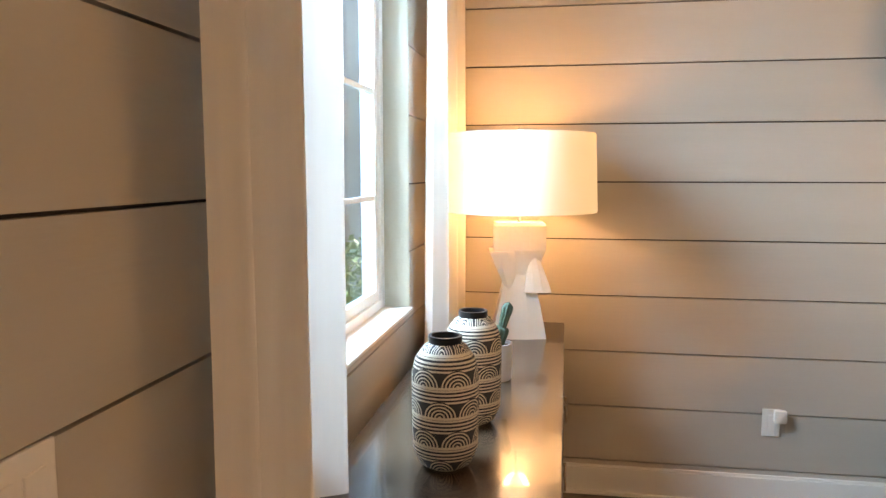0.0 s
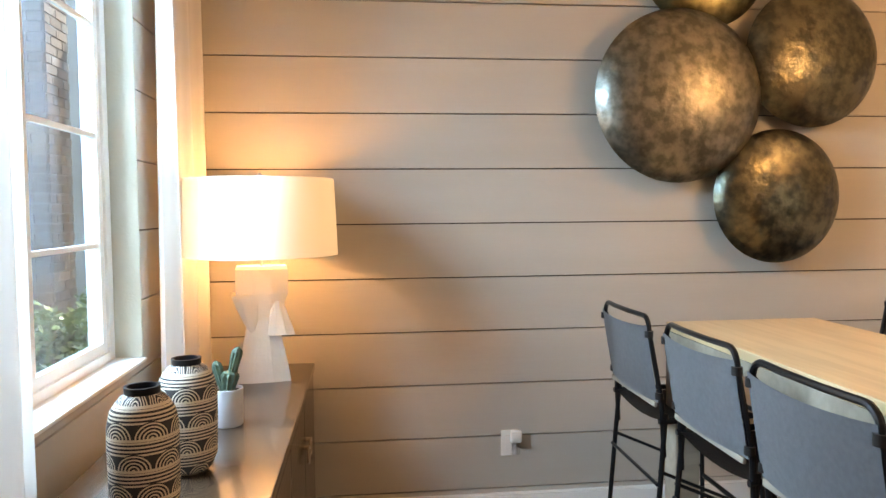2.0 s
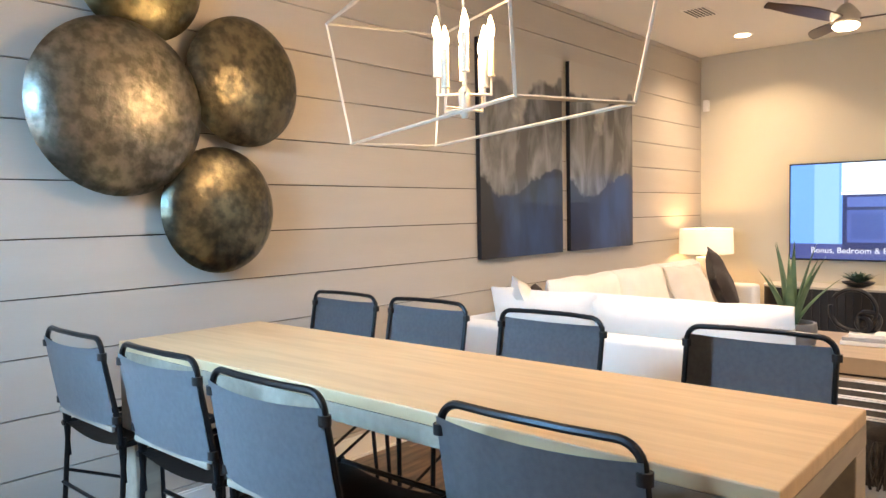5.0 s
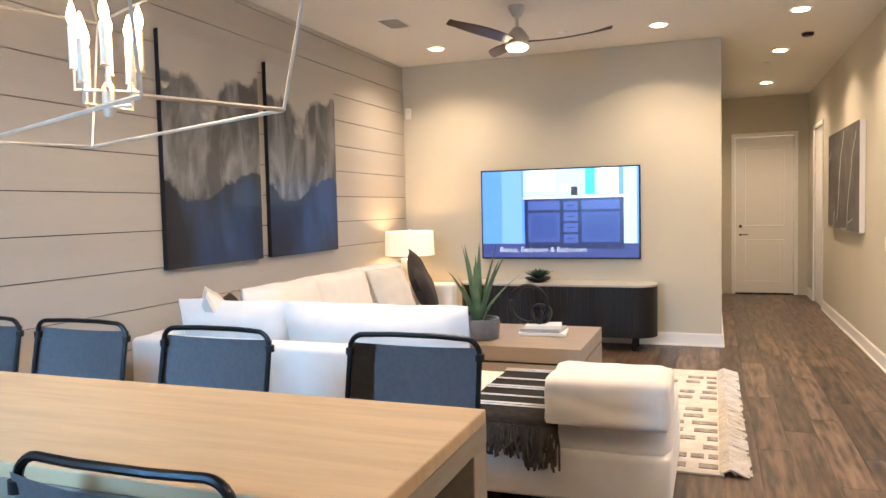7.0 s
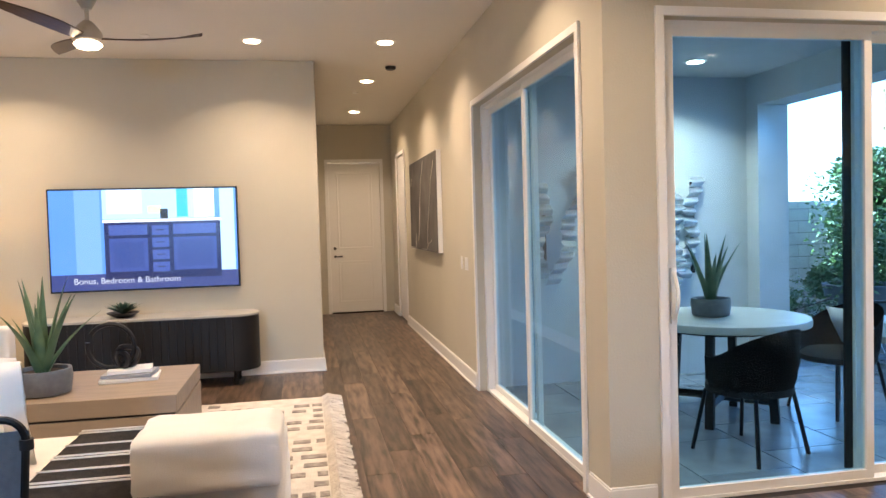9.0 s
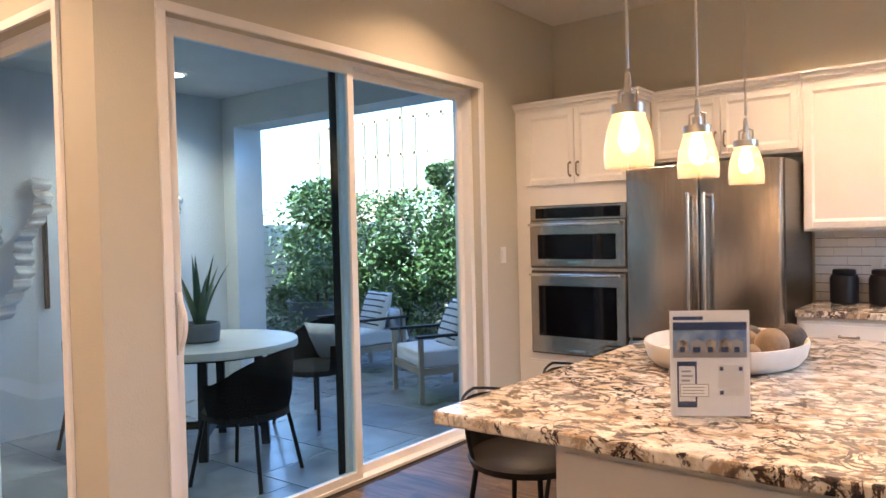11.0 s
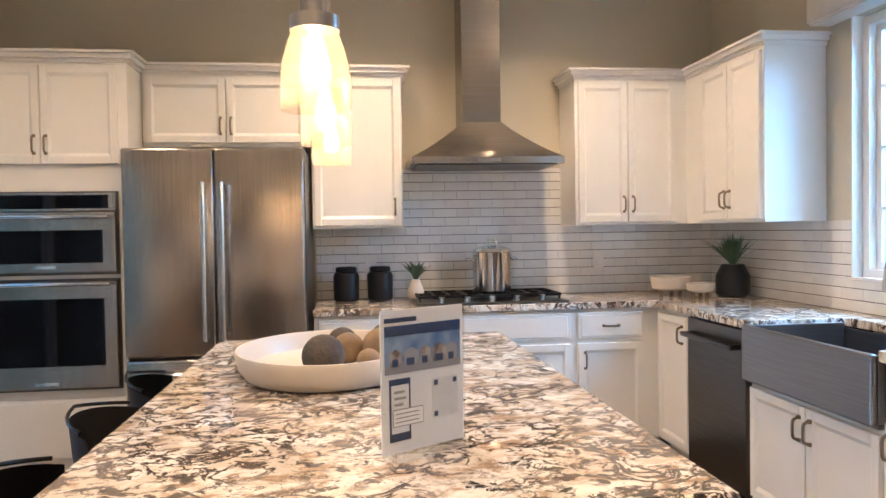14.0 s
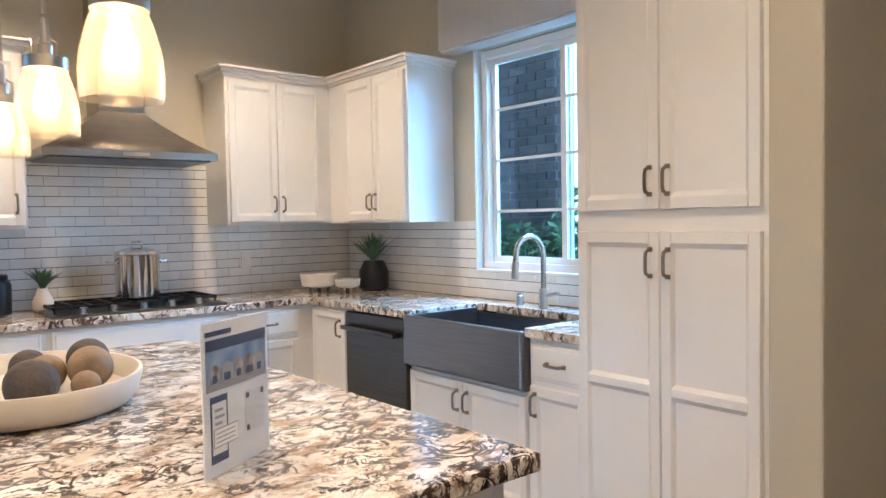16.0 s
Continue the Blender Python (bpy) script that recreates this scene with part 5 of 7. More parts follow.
def can(at):
    c = thing("recessed_light", (at[0], at[1], ZC), "lit round recessed ceiling light with a white trim ring", "ceiling light", "recessed lights")
    part("trim_ring", lathe([(0.068, -0.006), (0.088, -0.008), (0.094, -0.002), (0.094, 0.0), (0.068, 0.0)], 28), "white", c)
    part("lens", lathe([(0.067, -0.0105), (0.0675, -0.0062)], 28), "canlens", c, "glowing lens")
    return c


cn = None
for p in CANS + CANS_UNSEEN:
    if cn is None:
        cn = can(p)
    else:
        copy_thing(cn, pose(p[0], p[1], ZC))
    lamp_down("recessed_lamp", (p[0], p[1], ZC - 0.012), CAN_W)

vn = thing("ceiling_vent", (7.39, 2.28, ZC), "white louvred ceiling vent", "vent")
part("frame", bxm(-0.16, 0.16, -0.10, 0.10, -0.006, 0), "white", vn, sm=0)
for k in range(6):
    part("slat", bxm(-0.14, 0.14, -0.085 + 0.03 * k, -0.072 + 0.03 * k, -0.010, -0.006), "potgrey", vn, sm=0)
sk = thing("ceiling_speaker", (9.44, -1.165, ZC), "small black round ceiling fitting", "ceiling fitting")
part("cover", lathe([(0.045, -0.03), (0.055, -0.015), (0.055, 0)], 20), "blackcer", sk)
for q in ((10.9, -0.9), (8.35, 1.0)):
    sm_ = thing("sprinkler", (q[0], q[1], ZC), "small white ceiling sprinkler cover", "sprinkler", "sprinklers")
    part("cover", lathe([(0.03, -0.012), (0.04, -0.006), (0.04, 0)], 16), "white", sm_)
se = thing("motion_sensor", (XE - 0.03, 2.93, 2.52), "small white corner motion sensor", "sensor")
part("body", bxm(-0.02, 0.03, -0.03, 0.03, -0.06, 0.06, bevel=0.01), "plastic", se)

fn = thing("ceiling_fan", (7.33, 1.17, ZC), "three-blade walnut ceiling fan with a lit lens", "ceiling fan")
part("canopy", lathe([(0.03, -0.09), (0.065, -0.03), (0.07, 0)], 28), "nickel", fn)
part("downrod", tube(bmesh.new(), [(0, 0, -0.05), (0, 0, -0.20)], 0.014, 10), "nickel", fn)
part("motor", lathe([(0.07, -0.33), (0.10, -0.30), (0.095, -0.25), (0.06, -0.20), (0.03, -0.17)], 32), "nickel", fn)
part("light_lens", lathe([(0.02, -0.362), (0.07, -0.352), (0.09, -0.332), (0.09, -0.325)], 28), "canlens", fn, "glowing round lens")
for ang in (152, 32, -88):
    bm = bmesh.new()
    n = 14
    rows_ = []
    for k in range(n + 1):
        s = k / n
        r = 0.05 + 0.70 * s
        w_ = 0.034 + 0.026 * math.sin(math.pi * min(1, s * 1.1)) - 0.05 * max(0, s - 0.7) ** 1
        zc = -0.285 + 0.045 * s * s
        off = 0.05 * math.sin(math.pi * s)
        row = [bm.verts.new((r, off + w_ * q, zc + 0.012 * q + (0.006 if up else -0.004))) for q, up in ((-1, 0), (1, 0), (1, 1), (-1, 1))]
        rows_.append(row)
    for a, b in zip(rows_, rows_[1:]):
        for k in range(4):
            bm.faces.new((a[k], a[(k + 1) % 4], b[(k + 1) % 4], b[k]))
    bm.faces.new(rows_[0])
    bm.faces.new(rows_[-1][::-1])
    bl = part("blade", bm, "fanblade", fn, "dark walnut blade")
    bl.rotation_euler = (0, 0, radians(ang))
lamp_down("fan_lamp", (7.33, 1.17, ZC - 0.375), 1.3, 0.15)


# ---- dining room ----
cs = thing("console_cabinet", (0.94, 1.94, 0), "dark walnut console cabinet with ring pulls under the window", "console")
wpart("top", bxm(0.70, 1.185, 0.96, 2.92, 0.73, 0.76, bevel=0.004), "walnut", cs, sm=0)
wpart("body", bxm(0.715, 1.165, 0.975, 2.905, 0.10, 0.73), "walnut", cs, sm=0)
for x in (0.72, 1.13):
    for y in (0.98, 2.87):
        wpart("leg", bxm(x, x + 0.035, y, y + 0.035, 0, 0.73, bevel=0.003), "walnut", cs, sm=0)
for k in range(4):
    a = 0.99 + k * 0.4775
    dr = wpart("door", bxm(1.165, 1.18, a + 0.004, a + 0.472, 0.12, 0.715, bevel=0.003), "walnut", cs, sm=0)
    hy = a + (0.43 if k % 2 == 0 else 0.045)
    for hz in (0.55, 0.31):
        bm = tube(bmesh.new(), [Vector((1.188 + 0.006, hy, hz)) + Vector((0.002, 0.026 * math.cos(2 * math.pi * j / 16), 0.026 * math.sin(2 * math.pi * j / 16))) for j in range(17)], 0.005, 6)
        tube(bm, [(1.18, hy, hz + 0.026), (1.20, hy, hz + 0.026)], 0.008, 8)
        wpart("ring_pull", bm, "bronze", dr, "aged bronze ring pull")


def totem_lamp(at, rz=0):
    """A plaster totem lamp: facetted blocks under a wide drum shade."""
    t = thing("table_lamp", at, "white carved plaster table lamp with a wide linen drum shade, lit", "table lamp", "plaster table lamps", rz=rz)
    t.scale = (1.03, 1.03, 1.02)
    bm = bmesh.new()

    def block(profile, tw=0.0, cx=0.0):
        rings = []
        for wx, wy, z, dx in profile:
            rings.append([bm.verts.new((cx + dx + sx * wx / 2, sy * wy / 2, z)) for sx, sy in ((-1, -1), (-0.35, -1.15), (0.35, -1.15), (1, -1), (1, 1), (0.35, 1.15), (-0.35, 1.15), (-1, 1))])
        for a, b in zip(rings, rings[1:]):
            for k in range(8):
                bm.faces.new((a[k], a[(k + 1) % 8], b[(k + 1) % 8], b[k]))
        bm.faces.new(rings[0][::-1])
        bm.faces.new(rings[-1])

    block(((0.195, 0.13, 0.0, 0), (0.175, 0.12, 0.06, 0), (0.10, 0.085, 0.235, 0), (0.105, 0.09, 0.26, 0)))
    block(((0.098, 0.13, 0.172, 0.066), (0.040, 0.10, 0.300, 0.050)))
    block(((0.030, 0.09, 0.18, -0.035), (0.095, 0.125, 0.315, -0.060), (0.095, 0.125, 0.322, -0.060)))
    block(((0.12, 0.09, 0.24, 0), (0.185, 0.115, 0.325, 0), (0.185, 0.115, 0.415, 0), (0.175, 0.105, 0.425, 0)))
    part("body", bm, "plaster", t, "carved white plaster", sm=0)
    part("stem", tube(bmesh.new(), [(0, 0, 0.42), (0, 0, 0.74)], 0.006, 8), "nickel", t)
    sh = part("shade", lathe([(0.280, 0.464), (0.280, 0.470), (0.270, 0.740), (0.268, 0.746), (0.266, 0.740), (0.276, 0.470)], 48), "shade", t, "glowing off-white linen drum shade")
    me = sh.data
    part("finial", lathe([(0.004, 0.74), (0.012, 0.755), (0.006, 0.772)], 12), "nickel", t)
    b = part("bulb", lathe([(0.012, 0.55), (0.03, 0.59), (0.03, 0.62), (0.01, 0.65)], 16), "bulb", t)
    b.visible_shadow = False
    return t


def drum(sh):
    """Open the shade at the top and bottom."""
    bm = bmesh.new()
    bm.from_mesh(sh.data)
    bmesh.ops.delete(bm, geom=[f for f in bm.faces if len(f.verts) > 4], context="FACES_ONLY")
    bm.to_mesh(sh.data)
    bm.free()


lm = totem_lamp((1.01, 2.66, 0.76), 8)
for o in lm.children:
    if o.name.startswith("shade"):
        drum(o)
lm2 = copy_thing(lm, pose(8.60, 2.70, 0.54, 0, 0, 60))
lm2.scale = (0.94, 0.94, 0.90)
for p in ((1.01, 2.66, 0.76), (8.60, 2.70, 0.48)):
    lamp_point("table_lamp_light", (p[0], p[1], p[2] + 0.60), LAMP_W, 0.05, (1.0, 0.61, 0.32))

prof = [(0.034, 0.0), (0.055, 0.012), (0.069, 0.045), (0.071, 0.13), (0.071, 0.20), (0.064, 0.235), (0.045, 0.262), (0.034, 0.268), (0.034, 0.281), (0.030, 0.281), (0.030, 0.262)]


def vase_mat():
    """Black glaze with carved ivory rings and nested arches."""
    m = mat("carved_vase_glaze", (0.62, 0.56, 0.46), rough=0.6)
    n, l = m.node_tree.nodes, m.node_tree.links
    b = n["Principled BSDF"]
    tc, sx = n.new("ShaderNodeTexCoord"), n.new("ShaderNodeSeparateXYZ")
    l.new(tc.outputs["Object"], sx.inputs[0])

    def mth(op, a, b_=None, c=None):
        k = n.new("ShaderNodeMath")
        k.operation = op
        for j, v in enumerate((a, b_, c)):
            if v is None:
                continue
            if isinstance(v, (int, float)):
                k.inputs[j].default_value = v
            else:
                l.new(v, k.inputs[j])
        return k.outputs[0]

    u = mth("MULTIPLY", mth("ADD", mth("DIVIDE", mth("ARCTAN2", sx.outputs[1], sx.outputs[0]), 2 * math.pi), 0.5), 6)
    v = mth("DIVIDE", sx.outputs[2], 0.0625)
    row = mth("FLOOR", v)
    fu = mth("SUBTRACT", mth("FRACT", mth("ADD", u, mth("MULTIPLY", row, 0.5))), 0.5)
    fv = mth("FRACT", v)
    dist = mth("SQRT", mth("ADD", mth("POWER", fu, 2), mth("POWER", mth("MULTIPLY", mth("SUBTRACT", fv, 0.05), 0.95), 2)))
    arches = mth("GREATER_THAN", mth("SINE", mth("MULTIPLY", dist, 62)), 0.2)
    inside = mth("LESS_THAN", dist, 0.49)
    up = mth("MULTIPLY", mth("GREATER_THAN", mth("SINE", mth("MULTIPLY", fv, 50)), 0.0), mth("GREATER_THAN", fv, 0.5))
    pick = mth("ADD", mth("MULTIPLY", arches, inside), mth("MULTIPLY", up, mth("SUBTRACT", 1, inside)))
    ring = mth("GREATER_THAN", mth("ABSOLUTE", mth("SUBTRACT", fv, 0.5)), 0.455)
    allm = mth("MAXIMUM", pick, ring)
    mx = n.new("ShaderNodeMix")
    mx.data_type = "RGBA"
    mx.inputs["A"].default_value, mx.inputs["B"].default_value = (0.02, 0.02, 0.022, 1), (0.62, 0.56, 0.46, 1)
    l.new(allm, mx.inputs["Factor"])
    l.new(mx.outputs["Result"], b.inputs["Base Color"])
    bp = n.new("ShaderNodeBump")
    bp.inputs["Strength"].default_value, bp.inputs["Distance"].default_value = 0.6, 0.002
    l.new(allm, bp.inputs["Height"])
    l.new(bp.outputs[0], b.inputs["Normal"])
    return m


VM = vase_mat()
v1 = thing("patterned_vase", (0.937, 1.395, 0.76), "black and ivory vase carved with nested arches", "vase", "patterned vases")
part("body", lathe(prof, 48), VM, v1, "ivory arches on black glaze")
part("rim", lathe([(0.035, 0.268), (0.036, 0.283), (0.030, 0.283), (0.029, 0.262)], 32), "blackcer", v1, "black rim")
copy_thing(v1, pose(0.96, 1.675, 0.76, 0, 0, 40))
cc = thing("potted_cactus", (0.985, 2.06, 0.76), "small green cactus in a pale grey pot", "potted cactus")
part("pot", lathe([(0.04, 0), (0.044, 0.005), (0.046, 0.112), (0.041, 0.112), (0.041, 0.10)], 32), "potwhite", cc, "pale grey ceramic pot")
part("soil", lathe([(0.041, 0.098), (0.041, 0.102)], 24), "soil", cc)


def cactus_arm(bm, p0, p1, r):
    p0, p1 = Vector(p0), Vector(p1)
    d = p1 - p0
    n, rings = 20, []
    s = d.cross(Vector((0, 1, 0.01))).normalized()
    t = d.cross(s).normalized()
    for k in range(9):
        f = k / 8
        rr_ = r * (0.75 + 0.5 * f) * math.sqrt(max(0.02, 1 - max(0, (f - 0.7) / 0.3) ** 2))
        ring = []
        for j in range(n):
            a = 2 * math.pi * j / n
            q = rr_ * (1 + (0.14 if j % 2 else -0.08))
            ring.append(bm.verts.new(p0 + d * f + q * (math.cos(a) * s + math.sin(a) * t)))
        rings.append(ring)
    for a, b in zip(rings, rings[1:]):
        for j in range(n):
            bm.faces.new((a[j], a[(j + 1) % n], b[(j + 1) % n], b[j]))
    bm.faces.new(rings[-1])
    return bm


part("stem", cactus_arm(bmesh.new(), (0, 0, 0.10), (0.012, 0, 0.165), 0.022), "cactus", cc)
part("arm", cactus_arm(bmesh.new(), (0.014, 0, 0.155), (0.035, 0, 0.235), 0.014), "cactus", cc)
part("arm", cactus_arm(bmesh.new(), (-0.012, 0.01, 0.10), (-0.04, 0.03, 0.19), 0.013), "cactus", cc)

# curtains
def curtain(name, y0, y1, x, amp, folds, label, z0=0.02, z1=2.72):
    c = thing(name, (x, (y0 + y1) / 2, z1), label, "curtain", "white curtains")
    bm = bmesh.new()
    n, m_ = 96, 10
    grid = []
    for j in range(m_ + 1):
        t = j / m_
        z = z1 + (z0 - z1) * t
        row = []
        for k in range(n + 1):
            s = k / n
            a = amp * (0.75 + 0.3 * t)
            ph = 2 * math.pi * folds * s
            xx = x + a * math.sin(ph) + 0.006 * math.sin(3.1 * ph + 4 * t)
            yy = y0 + (y1 - y0) * s + 0.018 * math.cos(ph * 1.0) * t
            row.append(bm.verts.new((xx, yy, z)))
        grid.append(row)
    for a, b in zip(grid, grid[1:]):
        for k in range(n):
            bm.faces.new((a[k], a[k + 1], b[k + 1], b[k]))
    wpart("panel", bm, "curtain", c, sm=80)
    return c


curtain("curtain", 0.775, 1.39, 0.725, 0.045, 3, "white linen curtain hanging beside the window")
curtain("curtain", 2.32, 2.97, 0.735, 0.05, 3, "white linen curtain hanging in the corner by the window")
rod = thing("curtain_rod", (0.725, 1.9, 2.74), "dark metal curtain rod above the window", "curtain rod")
wpart("rod", tube(bmesh.new(), [(0.725, 0.8, 2.735), (0.725, 2.98, 2.735)], 0.011, 10), "black", rod)
for y in (0.95, 2.9):
    wpart("bracket", tube(bmesh.new(), [(XW, y, 2.735), (0.725, y, 2.735)], 0.008, 8), "black", rod)

# wall discs
def disc(at, r, m_, label, tilt=(0, 0)):
    d = thing("wall_disc", at, label, "wall decoration", "hammered wall discs")
    n = 14
    pr = [(0.02, 0.105 * r / 0.36)] 
    pr = []
    for k in range(n + 1):
        a = k / n
        pr.append((max(0.004, r * a), 0.34 * r * math.sqrt(max(0.0, 1 - (a * 0.985) ** 2))))
    pr += [(r * 1.012, 0.045 * r), (r * 1.0, 0.02 * r), (r * 0.96, 0.03 * r)]
    bm = lathe([(a, b) for a, b in pr], 64)
    rot = Matrix.Rotation(radians(90), 4, "X")
    bmesh.ops.transform(bm, matrix=rot, verts=bm.verts[:])
    ob = part("bowl", bm, m_, d, sm=60)
    hook = part("mount", bxm(-0.03, 0.03, 0.0, abs(YN - at[1]) - 0.001, -0.03, 0.03), "black", d, sm=0)
    d.rotation_euler = (radians(tilt[0]), 0, radians(tilt[1]))
    return d


disc((2.77, 2.92, 1.885), 0.372, "disc", "large hammered pewter disc on the shiplap wall")
disc((3.40, 2.945, 2.068), 0.31, "discdark", "small dark hammered pewter disc on the shiplap wall")
disc((3.24, 2.935, 1.447), 0.295, "discdark", "small dark hammered pewter disc hung low on the shiplap wall")
disc((2.90, 2.96, 2.48), 0.29, "discgold", "small hammered brass disc hung high on the shiplap wall")

# counter-height table
tb = thing("dining_table", (2.93, 1.43, 0), "long light oak counter-height dining table with block legs", "dining table")
TX0, TX1, TY0, TY1, TZ = 2.61, 3.25, 0.22, 2.65, 0.94
wpart("tabletop", bxm(TX0, TX1, TY0, TY1, TZ - 0.035, TZ, bevel=0.004), "oak", tb, "light oak plank top", sm=0)
bm = bmesh.new()
for q in ((TX0, TX0 + 0.03, TY0, TY1), (TX1 - 0.03, TX1, TY0, TY1), (TX0 + 0.03, TX1 - 0.03, TY0, TY0 + 0.03), (TX0 + 0.03, TX1 - 0.03, TY1 - 0.03, TY1)):
    box(bm, *q, TZ - 0.085, TZ - 0.0355)
wpart("apron", bm, "greywood", tb, "grey-washed wood edge", sm=0)
for x in (TX0, TX1 - 0.10):
    for y in (TY0, TY1 - 0.10):
        wpart("leg", bxm(x, x + 0.10, y, y + 0.10, 0, TZ - 0.0855, bevel=0.004), "greywood", tb, sm=0)


def sling_chair(at, rz):
    """Counter chair with a bent black tube frame and canvas slings; faces +x."""
    c = thing("counter_chair", at, "black metal counter chair with a grey canvas back and leather seat", "chair", "chairs round the table", rz=rz)
    W, xb, xt, zt = 0.235, -0.17, -0.235, 1.01
    ps = [(xb, -W, 0.50), (xb - 0.01, -W, 0.70)]
    ps += [(xt + 0.006, -W + 0.05 - 0.05 * math.cos(radians(15 * k)), zt - 0.05 + 0.05 * math.sin(radians(15 * k))) for k in range(7)]
    half = ps[::-1]
    ps += [(xt - 0.008, -0.08, zt + 0.002), (xt - 0.008, 0.08, zt + 0.002)]
    ps += [(p[0], -p[1], p[2]) for p in half]
    part("back_frame", tube(bmesh.new(), ps, 0.0095, 8), "black", c, "bent black metal tube")
    bm = bmesh.new()
    n = 8
    rows_ = []
    for z, x in ((0.70, -0.182), (0.72, -0.186), (0.80, -0.20), (0.90, -0.217), (0.98, -0.229)):
        row = []
        for k in range(n + 1):
            u = -1 + 2 * k / n
            row.append(bm.verts.new((x - 0.022 * (1 - u * u) - 0.012, u * (W + 0.004), z - (0.01 * (1 - u * u) if z > 0.94 else 0))))
        rows_.append(row)
    for a, b in zip(rows_, rows_[1:]):
        for k in range(n):
            bm.faces.new((a[k], a[k + 1], b[k + 1], b[k]))
    bmesh.ops.solidify(bm, geom=bm.faces[:], thickness=0.022)
    part("backrest", bm, "greyfab", c, "grey canvas sling back", sm=60)
    for s in (-1, 1):
        for zz in (0.725, 0.95):
            part("strap", tube(bmesh.new(), [(-0.178 - 0.18 * (zz - 0.66), s * (W + 0.001), zz - 0.012), (-0.178 - 0.18 * (zz - 0.66), s * (W + 0.001), zz + 0.012)], 0.016, 10), "leather", c)
    bm = bmesh.new()
    rows_ = []
    for j in range(7):
        x = -0.18 + 0.40 * j / 6
        rows_.append([bm.verts.new((x, (W - 0.005) * (-1 + 2 * k / n), 0.635 - 0.025 * (1 - (-1 + 2 * k / n) ** 2) - 0.012 * math.sin(math.pi * j / 6))) for k in range(n + 1)])
    for a, b in zip(rows_, rows_[1:]):
        for k in range(n):
            bm.faces.new((a[k], a[k + 1], b[k + 1], b[k]))
    bmesh.ops.solidify(bm, geom=bm.faces[:], thickness=0.014)
    part("seat", bm, "leather", c, "black leather sling seat", sm=60)
    part("seat_edge", bxm(-0.204, -0.190, -W + 0.01, W - 0.01, 0.680, 0.702, bevel=0.005), "tanleather", c, "tan leather edge strip")
    for s in (-1, 1):
        part("seat_rail", tube(bmesh.new(), [(-0.19, s * W, 0.63), (0.22, s * W, 0.64)], 0.011, 8), "black", c)
        part("leg", tube(bmesh.new(), [(0.20, s * W, 0.64), (0.215, s * (W + 0.01), 0.0)], 0.010, 8), "black", c)
        part("leg", tube(bmesh.new(), [(-0.165, s * W, 0.66), (-0.215, s * (W + 0.01), 0.0)], 0.010, 8), "black", c)
        part("brace", tube(bmesh.new(), [(-0.19, s * (W + 0.004), 0.45), (0.20, s * (W + 0.004), 0.28)], 0.007, 6), "black", c)
    part("footrest", tube(bmesh.new(), [(0.213, -W - 0.005, 0.24), (0.213, W + 0.005, 0.24)], 0.010, 8), "black", c)
    part("stretcher", tube(bmesh.new(), [(-0.195, -W - 0.005, 0.40), (-0.195, W + 0.005, 0.40)], 0.007, 6), "black", c)
    part("front_rail", tube(bmesh.new(), [(0.21, -W, 0.638), (0.21, W, 0.638)], 0.009, 8), "black", c)
    return c


ch = sling_chair((2.635, 2.56, 0), 0)
for x, y, r in ((2.645, 1.965, 0), (2.615, 1.365, 0), (2.73, 0.645, 0), (3.555, 2.68, 180), (3.56, 2.11, 180), (3.525, 1.42, 180), (3.555, 0.64, 180)):
    copy_thing(ch, pose(x, y, 0, 0, 0, r))

# lantern chandelier
CX, CY, CR = 3.544, 1.66, -0.4
chd = thing("chandelier", (CX, CY, ZC), "white metal lantern chandelier with eight lit candle bulbs", "chandelier")


def cpt(x, y, z):
    """A point in the chandelier's own turn, in the room."""
    return Vector((CX + x * math.cos(CR) - y * math.sin(CR), CY + x * math.sin(CR) + y * math.cos(CR), z))


def bar(parent, a, b, w=0.0065, m_="gilt", nm="bar"):
    return wpart(nm, tube(bmesh.new(), [cpt(*a), cpt(*b)], w, 4), m_, parent, sm=0)


hxb, hyb, hxt, hyt, zb, zt = 0.217, 0.73, 0.299, 0.812, 1.744, 2.309
SG = ((-1, -1), (1, -1), (1, 1), (-1, 1))
lo = [(sx * hxb, sy * hyb, zb) for sx, sy in SG]
hi = [(sx * hxt, sy * hyt, zt) for sx, sy in SG]
for k in range(4):
    bar(chd, lo[k], lo[(k + 1) % 4])
    bar(chd, hi[k], hi[(k + 1) % 4])
    bar(chd, lo[k], hi[k])
    bar(chd, hi[k], (0, 0.28 if k in (2, 3) else -0.28, zt + 0.22))
bar(chd, (0, -0.28, zt + 0.22), (0, 0.28, zt + 0.22))
bar(chd, (0, 0, ZC), (0, 0, 1.82))
wpart("ceiling_plate", lathe([(0.07, -0.02), (0.07, 0)], 24, at=(CX, CY, ZC)), "gilt", chd)
wpart("hub", lathe([(0.012, -0.03), (0.022, -0.01), (0.022, 0.075), (0.012, 0.09)], 16, at=(CX, CY, 1.81)), "gilt", chd)
